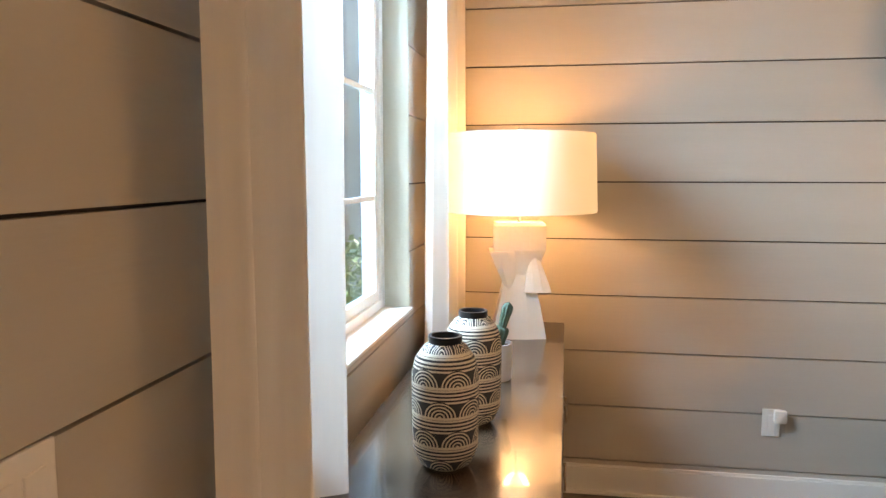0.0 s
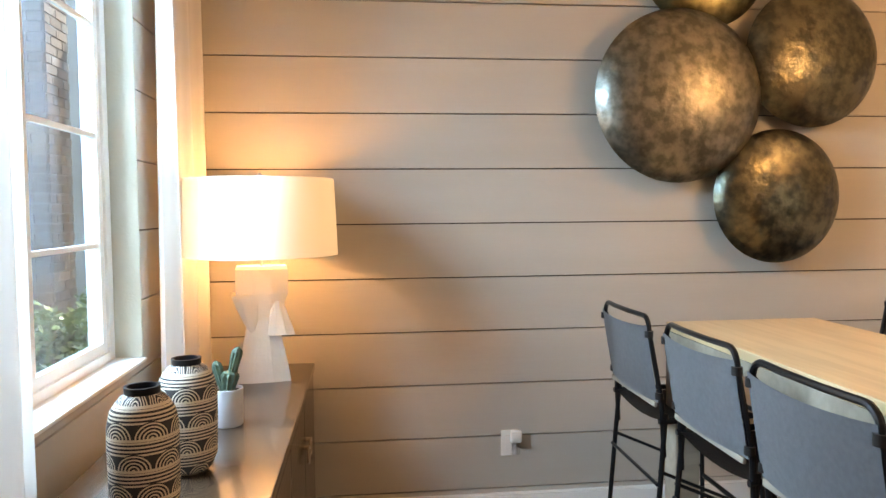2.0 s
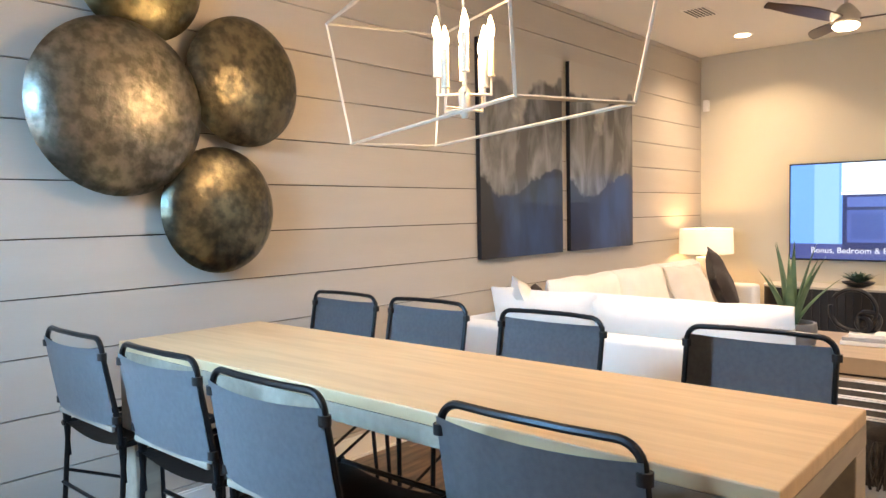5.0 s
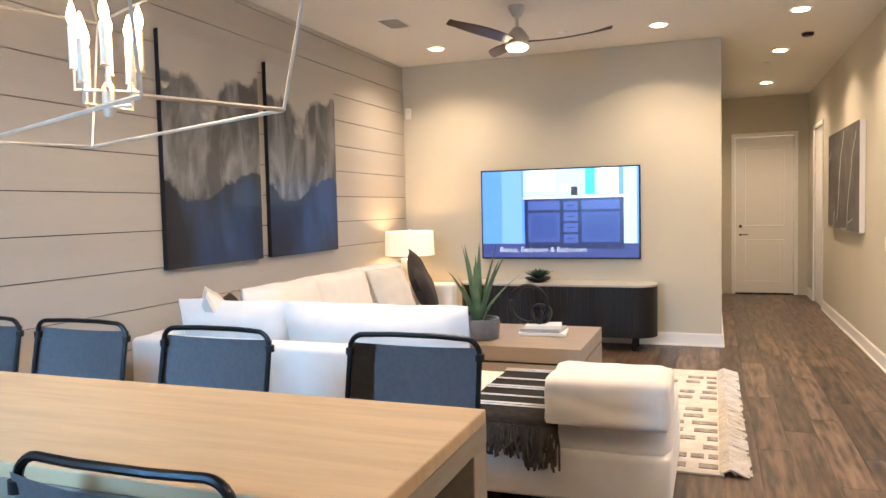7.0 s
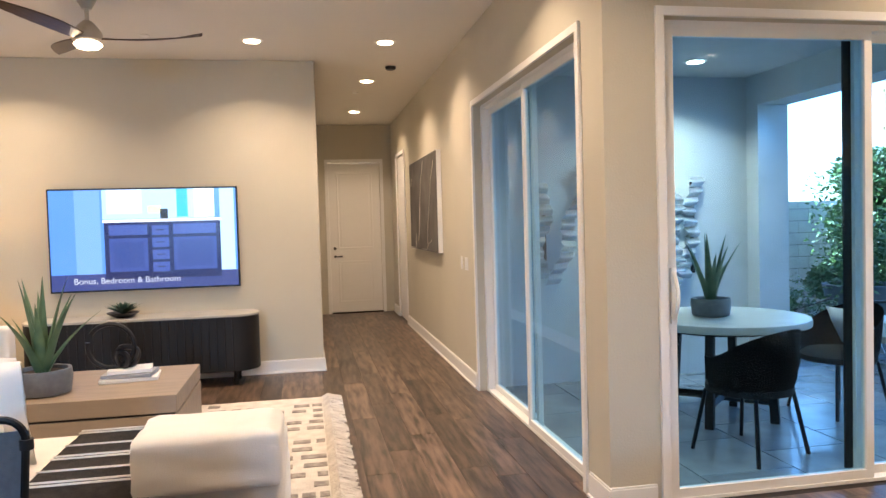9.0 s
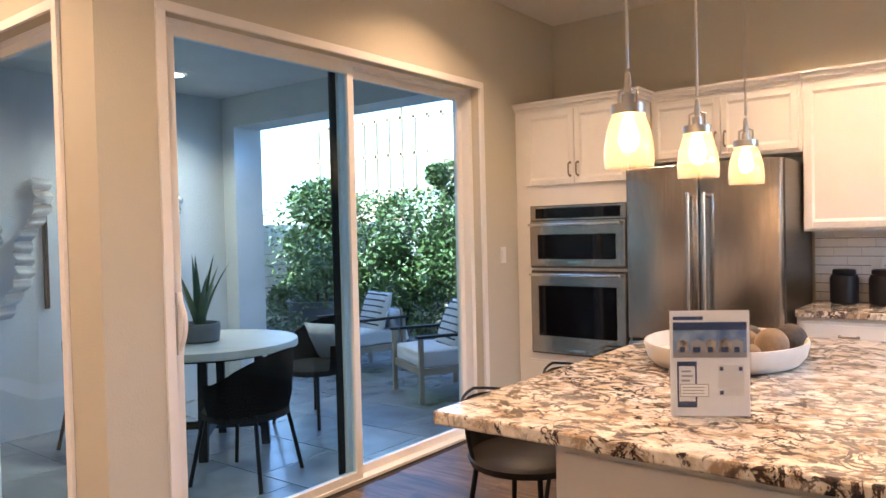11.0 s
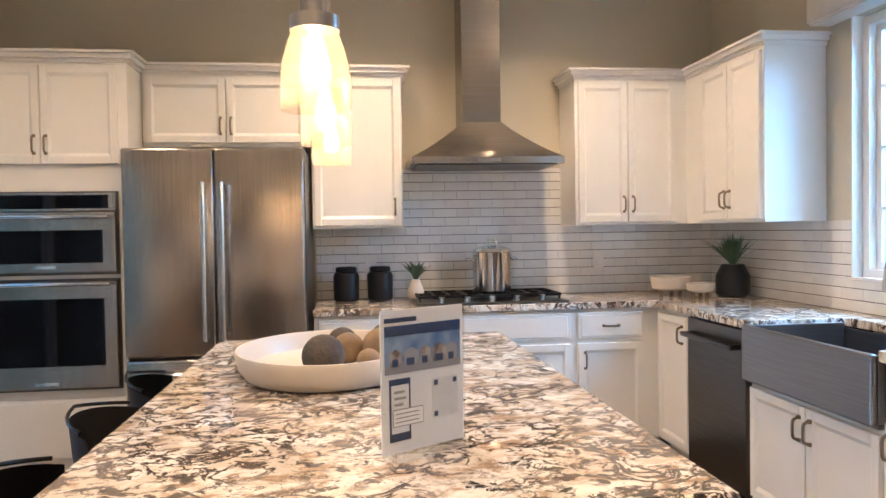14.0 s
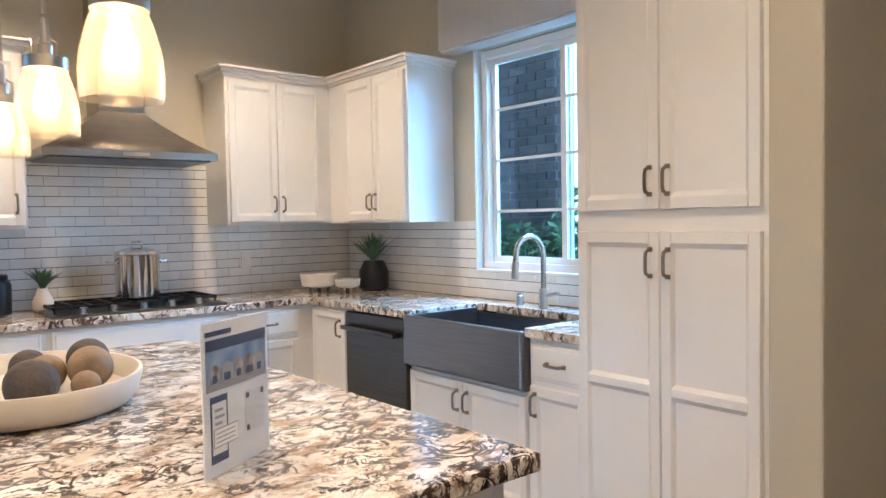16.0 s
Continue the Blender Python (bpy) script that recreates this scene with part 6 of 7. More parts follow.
for turn, za in ((20, 1.815), (65, 1.87)):
    for k in range(4):
        a = radians(turn + 90 * k)
        x, y = 0.105 * math.cos(a), 0.105 * math.sin(a)
        bar(chd, (0, 0, za), (x, y, za), 0.0055, nm="arm")
        bar(chd, (x, y, za - 0.004), (x, y, za + 0.07), 0.0055, nm="stem")
        p = cpt(x, y, za + 0.07)
        candle = wpart("candle", lathe([(0.017, 0), (0.017, 0.004), (0.0145, 0.006), (0.0145, 0.142), (0.009, 0.145)], 16, at=p), "candle", chd, "ivory candle sleeve")
        b = wpart("bulb", lathe([(0.007, 0.145), (0.015, 0.165), (0.0165, 0.182), (0.011, 0.205), (0.003, 0.232)], 16, at=p), "bulb", chd, "glowing flame bulb")
        b.visible_shadow = False
for y in (-0.10, 0.10):
    lamp_point("chandelier_light", cpt(0, y, 2.07), CHAND_W * 1.5, 0.06, (1.0, 0.67, 0.38))


def painting_mat(name, seed):
    m = mat(name, (0.3, 0.3, 0.31), rough=0.35, coat=0.2)
    n, l = m.node_tree.nodes, m.node_tree.links
    b = n["Principled BSDF"]
    tc, mp, sx = n.new("ShaderNodeTexCoord"), n.new("ShaderNodeMapping"), n.new("ShaderNodeSeparateXYZ")
    l.new(tc.outputs["Object"], sx.inputs[0])
    l.new(tc.outputs["Object"], mp.inputs[0])
    mp.inputs["Location"].default_value = (seed, seed * 2, seed)
    mp.inputs["Scale"].default_value = (1.2, 1, 0.40)
    n1, n2, n3 = (n.new("ShaderNodeTexNoise") for _ in range(3))
    n1.inputs["Scale"].default_value, n1.inputs["Detail"].default_value = 1.7, 6
    n2.inputs["Scale"].default_value, n2.inputs["Detail"].default_value, n2.inputs["Distortion"].default_value = 5.5, 7, 0.6
    n3.inputs["Scale"].default_value, n3.inputs["Detail"].default_value = 1.3, 5
    for q in (n1, n2):
        l.new(mp.outputs[0], q.inputs["Vector"])
    l.new(tc.outputs["Object"], n3.inputs["Vector"])

    def mth(op, a, b_, cl=False):
        k = n.new("ShaderNodeMath")
        k.operation, k.use_clamp = op, cl
        for j, v in enumerate((a, b_)):
            if isinstance(v, (int, float)):
                k.inputs[j].default_value = v
            else:
                l.new(v, k.inputs[j])
        return k.outputs[0]

    def mixc(f, a, c):
        k = n.new("ShaderNodeMix")
        k.data_type = "RGBA"
        l.new(f, k.inputs["Factor"])
        for s_, v in (("A", a), ("B", c)):
            if isinstance(v, tuple):
                k.inputs[s_].default_value = (*v, 1)
            else:
                l.new(v, k.inputs[s_])
        return k.outputs["Result"]

    hgt = mth("ADD", sx.outputs[2], mth("MULTIPLY", mth("SUBTRACT", n3.outputs["Fac"], 0.5), 1.5))
    fog = mixc(mth("MULTIPLY", mth("SUBTRACT", n2.outputs["Fac"], 0.42), 4, True), (0.075, 0.072, 0.07), (0.27, 0.275, 0.275))
    low = mixc(mth("MULTIPLY", mth("SUBTRACT", n1.outputs["Fac"], 0.45), 6, True), (0.010, 0.010, 0.012), (0.026, 0.055, 0.13))
    top = mixc(n1.outputs["Fac"], (0.42, 0.40, 0.36), (0.55, 0.51, 0.45))
    a = mixc(mth("MULTIPLY", mth("SUBTRACT", hgt, 0.52), 26, True), low, fog)
    c = mixc(mth("MULTIPLY", mth("SUBTRACT", hgt, 1.12), 14, True), a, top)
    l.new(c, b.inputs["Base Color"])
    return m


for k, (x0, x1) in enumerate(((5.28, 6.33), (6.45, 7.53))):
    pt = thing("painting", (x0, YN, 1.085), "tall abstract painting of dark blue mountains on the shiplap wall", "painting", "abstract paintings")
    part("canvas", bxm(0, x1 - x0, -0.035, -0.001, 0, 1.53), "blackcer", pt, sm=0)
    part("painted_face", bxm(0.0, x1 - x0, -0.0375, -0.0352, 0.0, 1.53), painting_mat("mountain_paint_%d" % k, 3.3 + 5 * k), pt, "misty mountains in grey, black and blue", sm=0)

# ---- living room ----
tv = thing("television", (XE, 1.23, 1.36), "large wall-mounted television, switched on, showing a room", "television")
wpart("case", bxm(XE - 0.055, XE - 0.001, 0.385, 2.075, 0.88, 1.84, bevel=0.004), "black", tv, sm=0)


def emis(name, c1, p=1.0):
    return mat(name, (0.005, 0.005, 0.006), rough=0.25, emit=c1, power=p)


scr = wpart("screen", bxm(XE - 0.058, XE - 0.0552, 0.40, 2.06, 0.895, 1.825), emis("screen_blue", (0.12, 0.33, 0.95), 0.16), tv, "glowing screen", sm=0)
E = XE - 0.058


def scr_box(nm, y0, y1, z0, z1, c, p, lay):
    return wpart(nm, bxm(E - 0.0006 * lay, E - 0.0006 * (lay - 1), y0, y1, z0, z1), emis("screen_" + nm, c, p * 0.095), scr, sm=0)


scr_box("screen_floor", 0.40, 2.06, 0.895, 1.045, (0.10, 0.14, 0.50), 0.8, 1)
scr_box("screen_wall", 1.62, 1.84, 1.045, 1.825, (0.20, 0.42, 1.0), 1.8, 1)
scr_box("screen_wall", 0.42, 0.55, 1.045, 1.825, (0.45, 0.70, 1.0), 2.2, 1)
scr_box("screen_wall", 0.60, 1.60, 1.55, 1.825, (0.40, 0.62, 1.0), 2.3, 1)
scr_box("screen_cabinet", 0.55, 1.59, 0.985, 1.52, (0.03, 0.045, 0.22), 0.8, 2)
scr_box("screen_top", 0.54, 1.60, 1.52, 1.545, (0.75, 0.85, 1.0), 2.6, 3)
scr_box("screen_window", 0.84, 0.94, 1.56, 1.825, (0.03, 0.55, 0.85), 1.6, 3)
scr_box("screen_door", 0.60, 0.78, 1.56, 1.825, (0.65, 0.85, 1.0), 3.0, 3)
scr_box("screen_mirror", 1.25, 1.56, 1.60, 1.825, (0.55, 0.72, 1.0), 2.6, 3)
for k in range(4):
    scr_box("screen_drawer", 1.02, 1.17, 1.05 + 0.115 * k, 1.14 + 0.115 * k, (0.10, 0.17, 0.62), 1.1, 3)
    scr_box("screen_pull", 1.06, 1.13, 1.093 + 0.115 * k, 1.101 + 0.115 * k, (0.02, 0.03, 0.10), 0.6, 4)
for a, b in ((0.59, 0.98), (1.21, 1.55)):
    scr_box("screen_front", a, b, 1.06, 1.37, (0.085, 0.15, 0.58), 1.0, 3)
    scr_box("screen_inset", a + 0.035, b - 0.035, 1.095, 1.335, (0.06, 0.115, 0.48), 1.0, 4)
    scr_box("screen_drawer", a, b, 1.40, 1.495, (0.10, 0.17, 0.62), 1.1, 3)
scr_box("screen_flowers", 1.08, 1.20, 1.60, 1.67, (0.75, 0.75, 0.45), 2.0, 4)
scr_box("screen_vase", 1.02, 1.09, 1.545, 1.64, (0.03, 0.02, 0.02), 0.6, 4)
txt = bpy.data.curves.new("caption", "FONT")
txt.body, txt.size, txt.extrude = "Bonus, Bedroom & Bathroom", 0.078, 0.0004
to = new("caption", txt)
to.rotation_euler = (radians(90), 0, radians(-90))
to.location = (E - 0.004, 1.87, 0.955)
txt.materials.append(emis("caption_white", (0.8, 0.85, 1.0), 0.14))
bpy.context.view_layer.update()
cme = bpy.data.meshes.new_from_object(to.evaluated_get(bpy.context.evaluated_depsgraph_get()))
bpy.data.objects.remove(to)
cap = new("caption", cme)
cap.parent = scr
cap.matrix_basis = Matrix.Translation(-base_of(scr)) @ pose(E - 0.004, 1.87, 0.955, 90, 0, -90)
tagged(cap, "white caption on the screen")

# media console with rounded ends
mc = thing("media_console", (8.95, 1.22, 0), "black fluted media console with rounded ends and a pale stone top", "media console")


def pill(x0, x1, y0, y1, z0, z1, n=12):
    bm = bmesh.new()
    r = min((x1 - x0) / 2, 0.21)
    pts = []
    for cx, cy, a0 in ((x0 + r, y0 + r, 180), (x1 - r, y0 + r, 270), (x1 - r, y1 - r, 0), (x0 + r, y1 - r, 90)):
        for k in range(n + 1):
            a = radians(a0 + 90 * k / n)
            pts.append((cx + r * math.cos(a), cy + r * math.sin(a)))
    lo_ = [bm.verts.new((x, y, z0)) for x, y in pts]
    hi_ = [bm.verts.new((x, y, z1)) for x, y in pts]
    for k in range(len(pts)):
        bm.faces.new((lo_[k], lo_[(k + 1) % len(pts)], hi_[(k + 1) % len(pts)], hi_[k]))
    bm.faces.new(lo_[::-1])
    bm.faces.new(hi_)
    return bm


wpart("body", pill(8.725, 9.18, 0.21, 2.23, 0.14, 0.635), "blackwood", mc)
wpart("top", pill(8.72, 9.185, 0.205, 2.235, 0.636, 0.655), "table2", mc, "pale stone top")
for k in range(24):
    yy = 0.43 + k * 0.069
    wpart("flute", tube(bmesh.new(), [(8.724, yy, 0.15), (8.724, yy, 0.628)], 0.006, 6), "blackwood", mc)
for x in (8.82, 9.08):
    for y in (0.42, 2.02):
        wpart("leg", tube(bmesh.new(), [(x, y, 0), (x, y, 0.14)], 0.022, 10), "blackwood", mc)
gp = thing("moss_bowl", (8.93, 1.40, 0.655), "low dark bowl of moss on the media console", "bowl")
part("bowl", lathe([(0.05, 0), (0.12, 0.03), (0.14, 0.05), (0.13, 0.05), (0.05, 0.02)], 24), "blackcer", gp)
lf = part("moss", leafy(90, 0.17, 0.11, 9, 0.014, 0.1), "cactus", gp)
lf.location = (0, 0, 0.035)

cf = thing("coffee_table", (7.14, 1.15, 0), "taupe wood block coffee table with a recessed band", "coffee table")
wpart("top", bxm(6.64, 7.66, 0.57, 1.78, 0.31, 0.42, bevel=0.004), "cofwood", cf, sm=0)
wpart("reveal", bxm(6.655, 7.645, 0.585, 1.765, 0.295, 0.31), "blackwood", cf, sm=0)
wpart("body", bxm(6.64, 7.66, 0.57, 1.78, 0.02, 0.295, bevel=0.004), "cofwood", cf, sm=0)


def aloe(at, sc=1.0, seed=1, name="aloe_plant", label="tall green aloe in a round grey pot"):
    a = thing(name, at, label, "potted plant", "potted aloes")
    part("pot", lathe([(0.10 * sc, 0), (0.125 * sc, 0.01), (0.135 * sc, 0.09 * sc), (0.13 * sc, 0.125 * sc), (0.115 * sc, 0.125 * sc), (0.11 * sc, 0.10 * sc)], 36), "potgrey", a, "dark grey stone pot")
    part("soil", lathe([(0.112 * sc, 0.10 * sc), (0.112 * sc, 0.105 * sc)], 24), "soil", a)
    rng = random.Random(seed)
    for k in range(11):
        an = 2.4 * k
        ln = (0.50 if k < 4 else rng.uniform(0.30, 0.48)) * sc
        lean = (0.10 + 0.62 * k / 11) * rng.uniform(0.8, 1.2)
        bm = bmesh.new()
        prev = None
        d = Vector((math.cos(an), math.sin(an), 0))
        s = Vector((-math.sin(an), math.cos(an), 0))
        for j in range(8):
            f = j / 7
            p = d * (0.015 + lean * ln * f * (0.6 + 0.4 * f)) + Vector((0, 0, 0.09 * sc + ln * f * (1 - 0.15 * lean * f)))
            w_ = 0.029 * sc * (1 - f ** 1.6) + 0.001
            cur = [bm.verts.new(q) for q in (p - s * w_, p - d * -0.35 * w_, p + s * w_, p - d * 0.55 * w_)]
            if prev:
                for q in range(4):
                    bm.faces.new((prev[q], prev[(q + 1) % 4], cur[(q + 1) % 4], cur[q]))
            prev = cur
        part("leaf", bm, "aloe", a, sm=50)
    return a


aloe((6.93, 1.42, 0.42), 1.28)
bk = thing("stack_of_books", (7.25, 0.97, 0.42), "stack of three white and grey books on the coffee table", "books")
for k, (w_, d_, a, m_) in enumerate(((0.37, 0.28, 6, "book"), (0.32, 0.25, -3, "bookgrey"), (0.28, 0.21, 9, "book"))):
    b = part("book", bxm(-w_ / 2, w_ / 2, -d_ / 2, d_ / 2, 0.001 + k * 0.026, 0.025 + k * 0.026, bevel=0.002), m_, bk, sm=0)
    b.rotation_euler = (0, 0, radians(a + 90))
kn = thing("ring_sculpture", (7.25, 0.99, 0.499), "black knotted ring sculpture on the books", "sculpture")
bm = tube(bmesh.new(), [(0, 0.10 + 0.15 * math.cos(2 * math.pi * k / 32), 0.155 + 0.15 * math.sin(2 * math.pi * k / 32)) for k in range(3, 34)], 0.016, 8)
part("ring", bm, "blackcer", kn)
bm = tube(bmesh.new(), [(0.02 * math.sin(3 * 2 * math.pi * k / 32), 0.0 + 0.07 * math.cos(2 * math.pi * k / 32), 0.08 + 0.068 * math.sin(2 * math.pi * k / 32)) for k in range(33)], 0.020, 8)
tube(bm, [(0.05 * math.cos(2 * math.pi * k / 24), 0.03 + 0.05 * math.cos(2 * math.pi * k / 24), 0.055 + 0.045 * math.sin(2 * math.pi * k / 24)) for k in range(25)], 0.020, 8)
part("knot", bm, "blackcer", kn)

# sectional sofa
sf = thing("sectional_sofa", (5.3, 2.2, 0), "white linen sectional sofa piled with cushions", "sofa")
SB = 4.86
wpart("base", bxm(SB + 0.01, 8.36, 2.02, 2.90, 0.05, 0.30, bevel=0.03, seg=3), "sofa", sf)
wpart("base", bxm(SB + 0.01, 5.80, -0.13, 2.02, 0.05, 0.30, bevel=0.03, seg=3), "sofa", sf)
wpart("back_panel", bxm(SB, SB + 0.17, 0.92, 2.90, 0.06, 0.725, bevel=0.035, seg=4), "sofa", sf)
wpart("back_panel", bxm(SB + 0.17, 8.36, 2.78, 2.93, 0.06, 0.725, bevel=0.035, seg=4), "sofa", sf)
wpart("arm", bxm(8.22, 8.40, 2.10, 2.93, 0.06, 0.70, bevel=0.035, seg=4), "sofa", sf)


def soft(name, w, d, h, at, rx=0, ry=0, rz=0, m_="sofa", pinch=0.0, parent=None, seed=0, label="", group=""):
    bm = cushion(w, d, h, pinch, seed=seed, wob=0.012 if pinch else 0.006)
    if parent:
        ob = part(name, bm, m_, parent, label, sm=70)
        ob.matrix_basis = Matrix.Translation(-base_of(parent)) @ pose(*at, rx, ry, rz)
    else:
        ob = part(name, bm, m_, None, label, sm=70)
        ob.matrix_basis = pose(*at, rx, ry, rz)
        tagged(ob, category="cushion", group=group)
    return ob


for k in range(3):
    soft("seat_cushion", 0.82, 0.72, 0.17, (5.98 + 0.83 * k + 0.2, 2.40, 0.29), parent=sf, seed=k)
soft("seat_cushion", 0.70, 1.02, 0.17, (5.40, 2.24, 0.29), parent=sf, seed=5)
soft("seat_cushion", 0.90, 1.85, 0.15, (5.34, 0.80, 0.29), parent=sf, seed=6)
for k in range(3):
    soft("back_cushion", 0.86, 0.50, 0.24, (5.95 + 0.80 * k, 2.64, 0.67), 76, 0, 0, parent=sf, seed=10 + k, pinch=0.25)
for w_, y_, s_ in ((1.16, 1.50, 20), (0.80, 2.42, 21)):
    soft("back_cushion", w_, 0.48, 0.24, (5.14, y_, 0.65), 76, 0, 90, parent=sf, seed=s_, pinch=0.3)
soft("bolster", 0.40, 0.56, 0.21, (5.0, 0.15, 0.435), 0, 0, 0, parent=sf, seed=31)
soft("scatter_cushion", 0.50, 0.50, 0.16, (5.30, 2.66, 0.70), 66, 0, 40, pinch=0.9, seed=40, label="white linen scatter cushion in the sofa corner", group="sofa cushions")
soft("scatter_cushion", 0.50, 0.50, 0.16, (7.40, 2.42, 0.66), 66, 0, -12, pinch=0.9, m_="ivory", seed=41, label="ivory textured scatter cushion on the sofa", group="sofa cushions")
dk = soft("scatter_cushion", 0.54, 0.54, 0.18, (7.94, 2.38, 0.68), 68, 8, 14, pinch=0.9, m_="brown", seed=42, label="dark brown velvet scatter cushion on the sofa", group="sofa cushions")
dk.matrix_basis = dk.matrix_basis @ pose(0, 0, 0, 0, 0, 38)

soft("scatter_cushion", 0.46, 0.46, 0.14, (5.42, 2.66, 0.66), 70, 0, 22, pinch=0.9, m_="brown", seed=43, label="dark brown scatter cushion tucked into the sofa corner", group="sofa cushions")

et = thing("end_table", (8.62, 2.70, 0), "small dark round end table under the lamp", "end table")
part("top", lathe([(0.22, 0.515), (0.225, 0.52), (0.225, 0.538), (0.22, 0.54)], 32), "blackwood", et)
part("stem", tube(bmesh.new(), [(0, 0, 0.02), (0, 0, 0.515)], 0.025, 12), "blackwood", et)
part("foot", lathe([(0.17, 0), (0.17, 0.02), (0.05, 0.03)], 32), "blackwood", et)

# throw over the bench end
th = thing("throw_blanket", (5.0, 0.65, 0.45), "charcoal striped throw with a fringe, draped over the sofa end", "throw")
bm = bmesh.new()
y0, y1 = 0.37, 0.85
path_ = [(5.75, 0.462), (5.45, 0.465), (5.15, 0.463), (4.93, 0.462), (4.865, 0.452), (4.845, 0.43), (4.84, 0.40)]
rows_ = []
for k, (x, z) in enumerate(path_):
    rows_.append([bm.verts.new((x - 0.006 * math.sin(9 * j / 24 * math.pi), y0 + (y1 - y0) * j / 24, z + 0.005 * math.sin(6 * j / 24 * math.pi + k))) for j in range(25)])
for a, b in zip(rows_, rows_[1:]):
    for j in range(24):
        bm.faces.new((a[j], a[j + 1], b[j + 1], b[j]))
bmesh.ops.solidify(bm, geom=bm.faces[:], thickness=0.008)
wpart("cloth", bm, "throw", th, sm=60)
for x in (5.70, 5.66, 5.46, 5.30, 5.26, 5.10, 4.96, 4.92):
    bm = bxm(x, x + 0.009, y0 + 0.002, y1 - 0.002, 0.474, 0.480)
    wpart("stripe", bm, "stripe", th, "ivory stripe", sm=0)
rng = random.Random(3)
bm = bmesh.new()
for k in range(110):
    yy = y0 + (y1 - y0) * (k + 0.5) / 110
    dr_ = 0.05 if yy < y0 + 0.16 else 0.0
    tube(bm, [(4.835, yy, 0.41), (4.825 + rng.uniform(-0.025, 0.008), yy + rng.uniform(-0.02, 0.02), 0.345), (4.82 + rng.uniform(-0.03, 0.01), yy + rng.uniform(-0.03, 0.03), 0.28 - dr_ + rng.uniform(-0.03, 0.03))], 0.006, 4)
wpart("fringe", bm, "throw", th, "charcoal yarn fringe")

# rug
rg = thing("area_rug", (6.8, 0.9, 0), "ivory woven rug with taupe dashes and a shaggy fringe", "rug")
wpart("weave", bxm(5.55, 8.05, -0.36, 2.3, 0.0, 0.012, bevel=0.003), "rug", rg, sm=0)
rng = random.Random(11)
for k in range(15):
    x = 5.62 + 0.163 * k
    y = -0.33
    while y < 0.55:
        ln = rng.uniform(0.05, 0.16)
        if rng.random() < 0.62:
            wpart("dash", bxm(x, x + 0.07, y, y + ln, 0.011, 0.0165), "rugdark", rg, "taupe woven dash", sm=0)
        y += ln + rng.uniform(0.02, 0.07)
bm = bmesh.new()
for k in range(560):
    x = 5.56 + 2.48 * k / 560
    tube(bm, [(x, -0.34, 0.012), (x + rng.uniform(-0.02, 0.02), -0.385, 0.03 + rng.uniform(0, 0.018)), (x + rng.uniform(-0.04, 0.04), -0.41 - rng.uniform(0.0, 0.09), 0.008)], 0.008, 4)
ob = wpart("fringe", bm, "rug", rg, "ivory wool fringe")
ob["kind"] = "stuff"

at_ = thing("canvas_art", (10.4, YS, 1.12), "grey abstract canvas with pale branching lines on the hallway wall", "painting")
wpart("canvas", bxm(9.42, 11.4, YS + 0.001, YS + 0.05, 1.115, 2.20), "white", at_, sm=0)
wpart("painted_face", bxm(9.423, 11.397, YS + 0.05, YS + 0.052, 1.118, 2.197), "artgrey", at_, sm=0)
rng = random.Random(8)
bm = bmesh.new()
for s0 in ((9.6, 2.1), (10.3, 2.15), (10.9, 1.3), (9.8, 1.25), (11.2, 2.0)):
    x, z = s0
    an = rng.uniform(-1.2, -0.4)
    pts = []
    for k in range(16):
        pts.append((min(11.38, max(9.44, x)), YS + 0.053, min(2.18, max(1.13, z))))
        x += 0.07 * math.cos(an)
        z += 0.07 * math.sin(an)
        an += rng.uniform(-0.5, 0.5)
    tube(bm, pts, 0.004, 4)
wpart("painted_lines", bm, "ivory", at_, "pale branching lines", sm=0)

# ---- patio ----
PX, PZ = 8.20, 2.72
structure("ground", bxm(-60, 90, -70, 60, -0.35, -0.14), "ground", "dry gravel ground")
structure("patio_slab", bxm(XK + 0.15, 12.0, -12.0, YS - 0.15, -0.14, -0.062), "grout", "patio slab under the pavers")
structure("patio_wall_east", bxm(PX, PX + 0.25, -4.38, YS - 0.15, -0.14, 3.3), "stucco", "grey stucco patio wall")
structure("patio_ceiling", bxm(XK + 0.18, PX + 0.25, -4.38, YS - 0.18, PZ, PZ + 0.3), "stucco", "grey stucco patio ceiling")
structure("patio_beam", bxm(XK + 0.18, PX + 0.25, -4.69, -4.38, PZ - 0.28, PZ + 0.5), "stucco", "grey stucco beam across the patio opening")
structure("patio_column", bxm(8.02, PX + 0.25, -4.69, -4.38, -0.14, PZ - 0.28), "stucco", "grey stucco patio column")
structure("house_wall", bxm(XK + 0.15, PX + 0.25, YS - 0.18, YS - 0.1505, SZ + 0.06, ZC + 0.5), "stucco", "grey stucco house wall")
bm = bmesh.new()
box(bm, XK + 0.1505, XK + 0.18, -9.0, S2A - 0.06, -0.14, ZC)
box(bm, XK + 0.1505, XK + 0.18, S2B + 0.06, YS - 0.18, -0.06, ZC)
box(bm, XK + 0.1505, XK + 0.18, S2A - 0.06, S2B + 0.06, SZ + 0.06, ZC)
structure("house_wall", bm, "stucco", "grey stucco house wall by the patio")
# tall blocks nobody sees, added to keep sun off the patio and west side
structure("unseen_roof", bxm(XW - 0.25, XH + 0.2, YS - 0.5, YN + 0.2, ZC + 0.3, ZC + 3.6), "stucco", "unseen tall block over the house, added to shade its surroundings")
structure("unseen_roof", bxm(XW - 0.25, XK + 0.2, YK - 0.3, YS - 0.52, ZC + 0.3, ZC + 3.6), "stucco", "unseen tall block over the house, added to shade its surroundings")
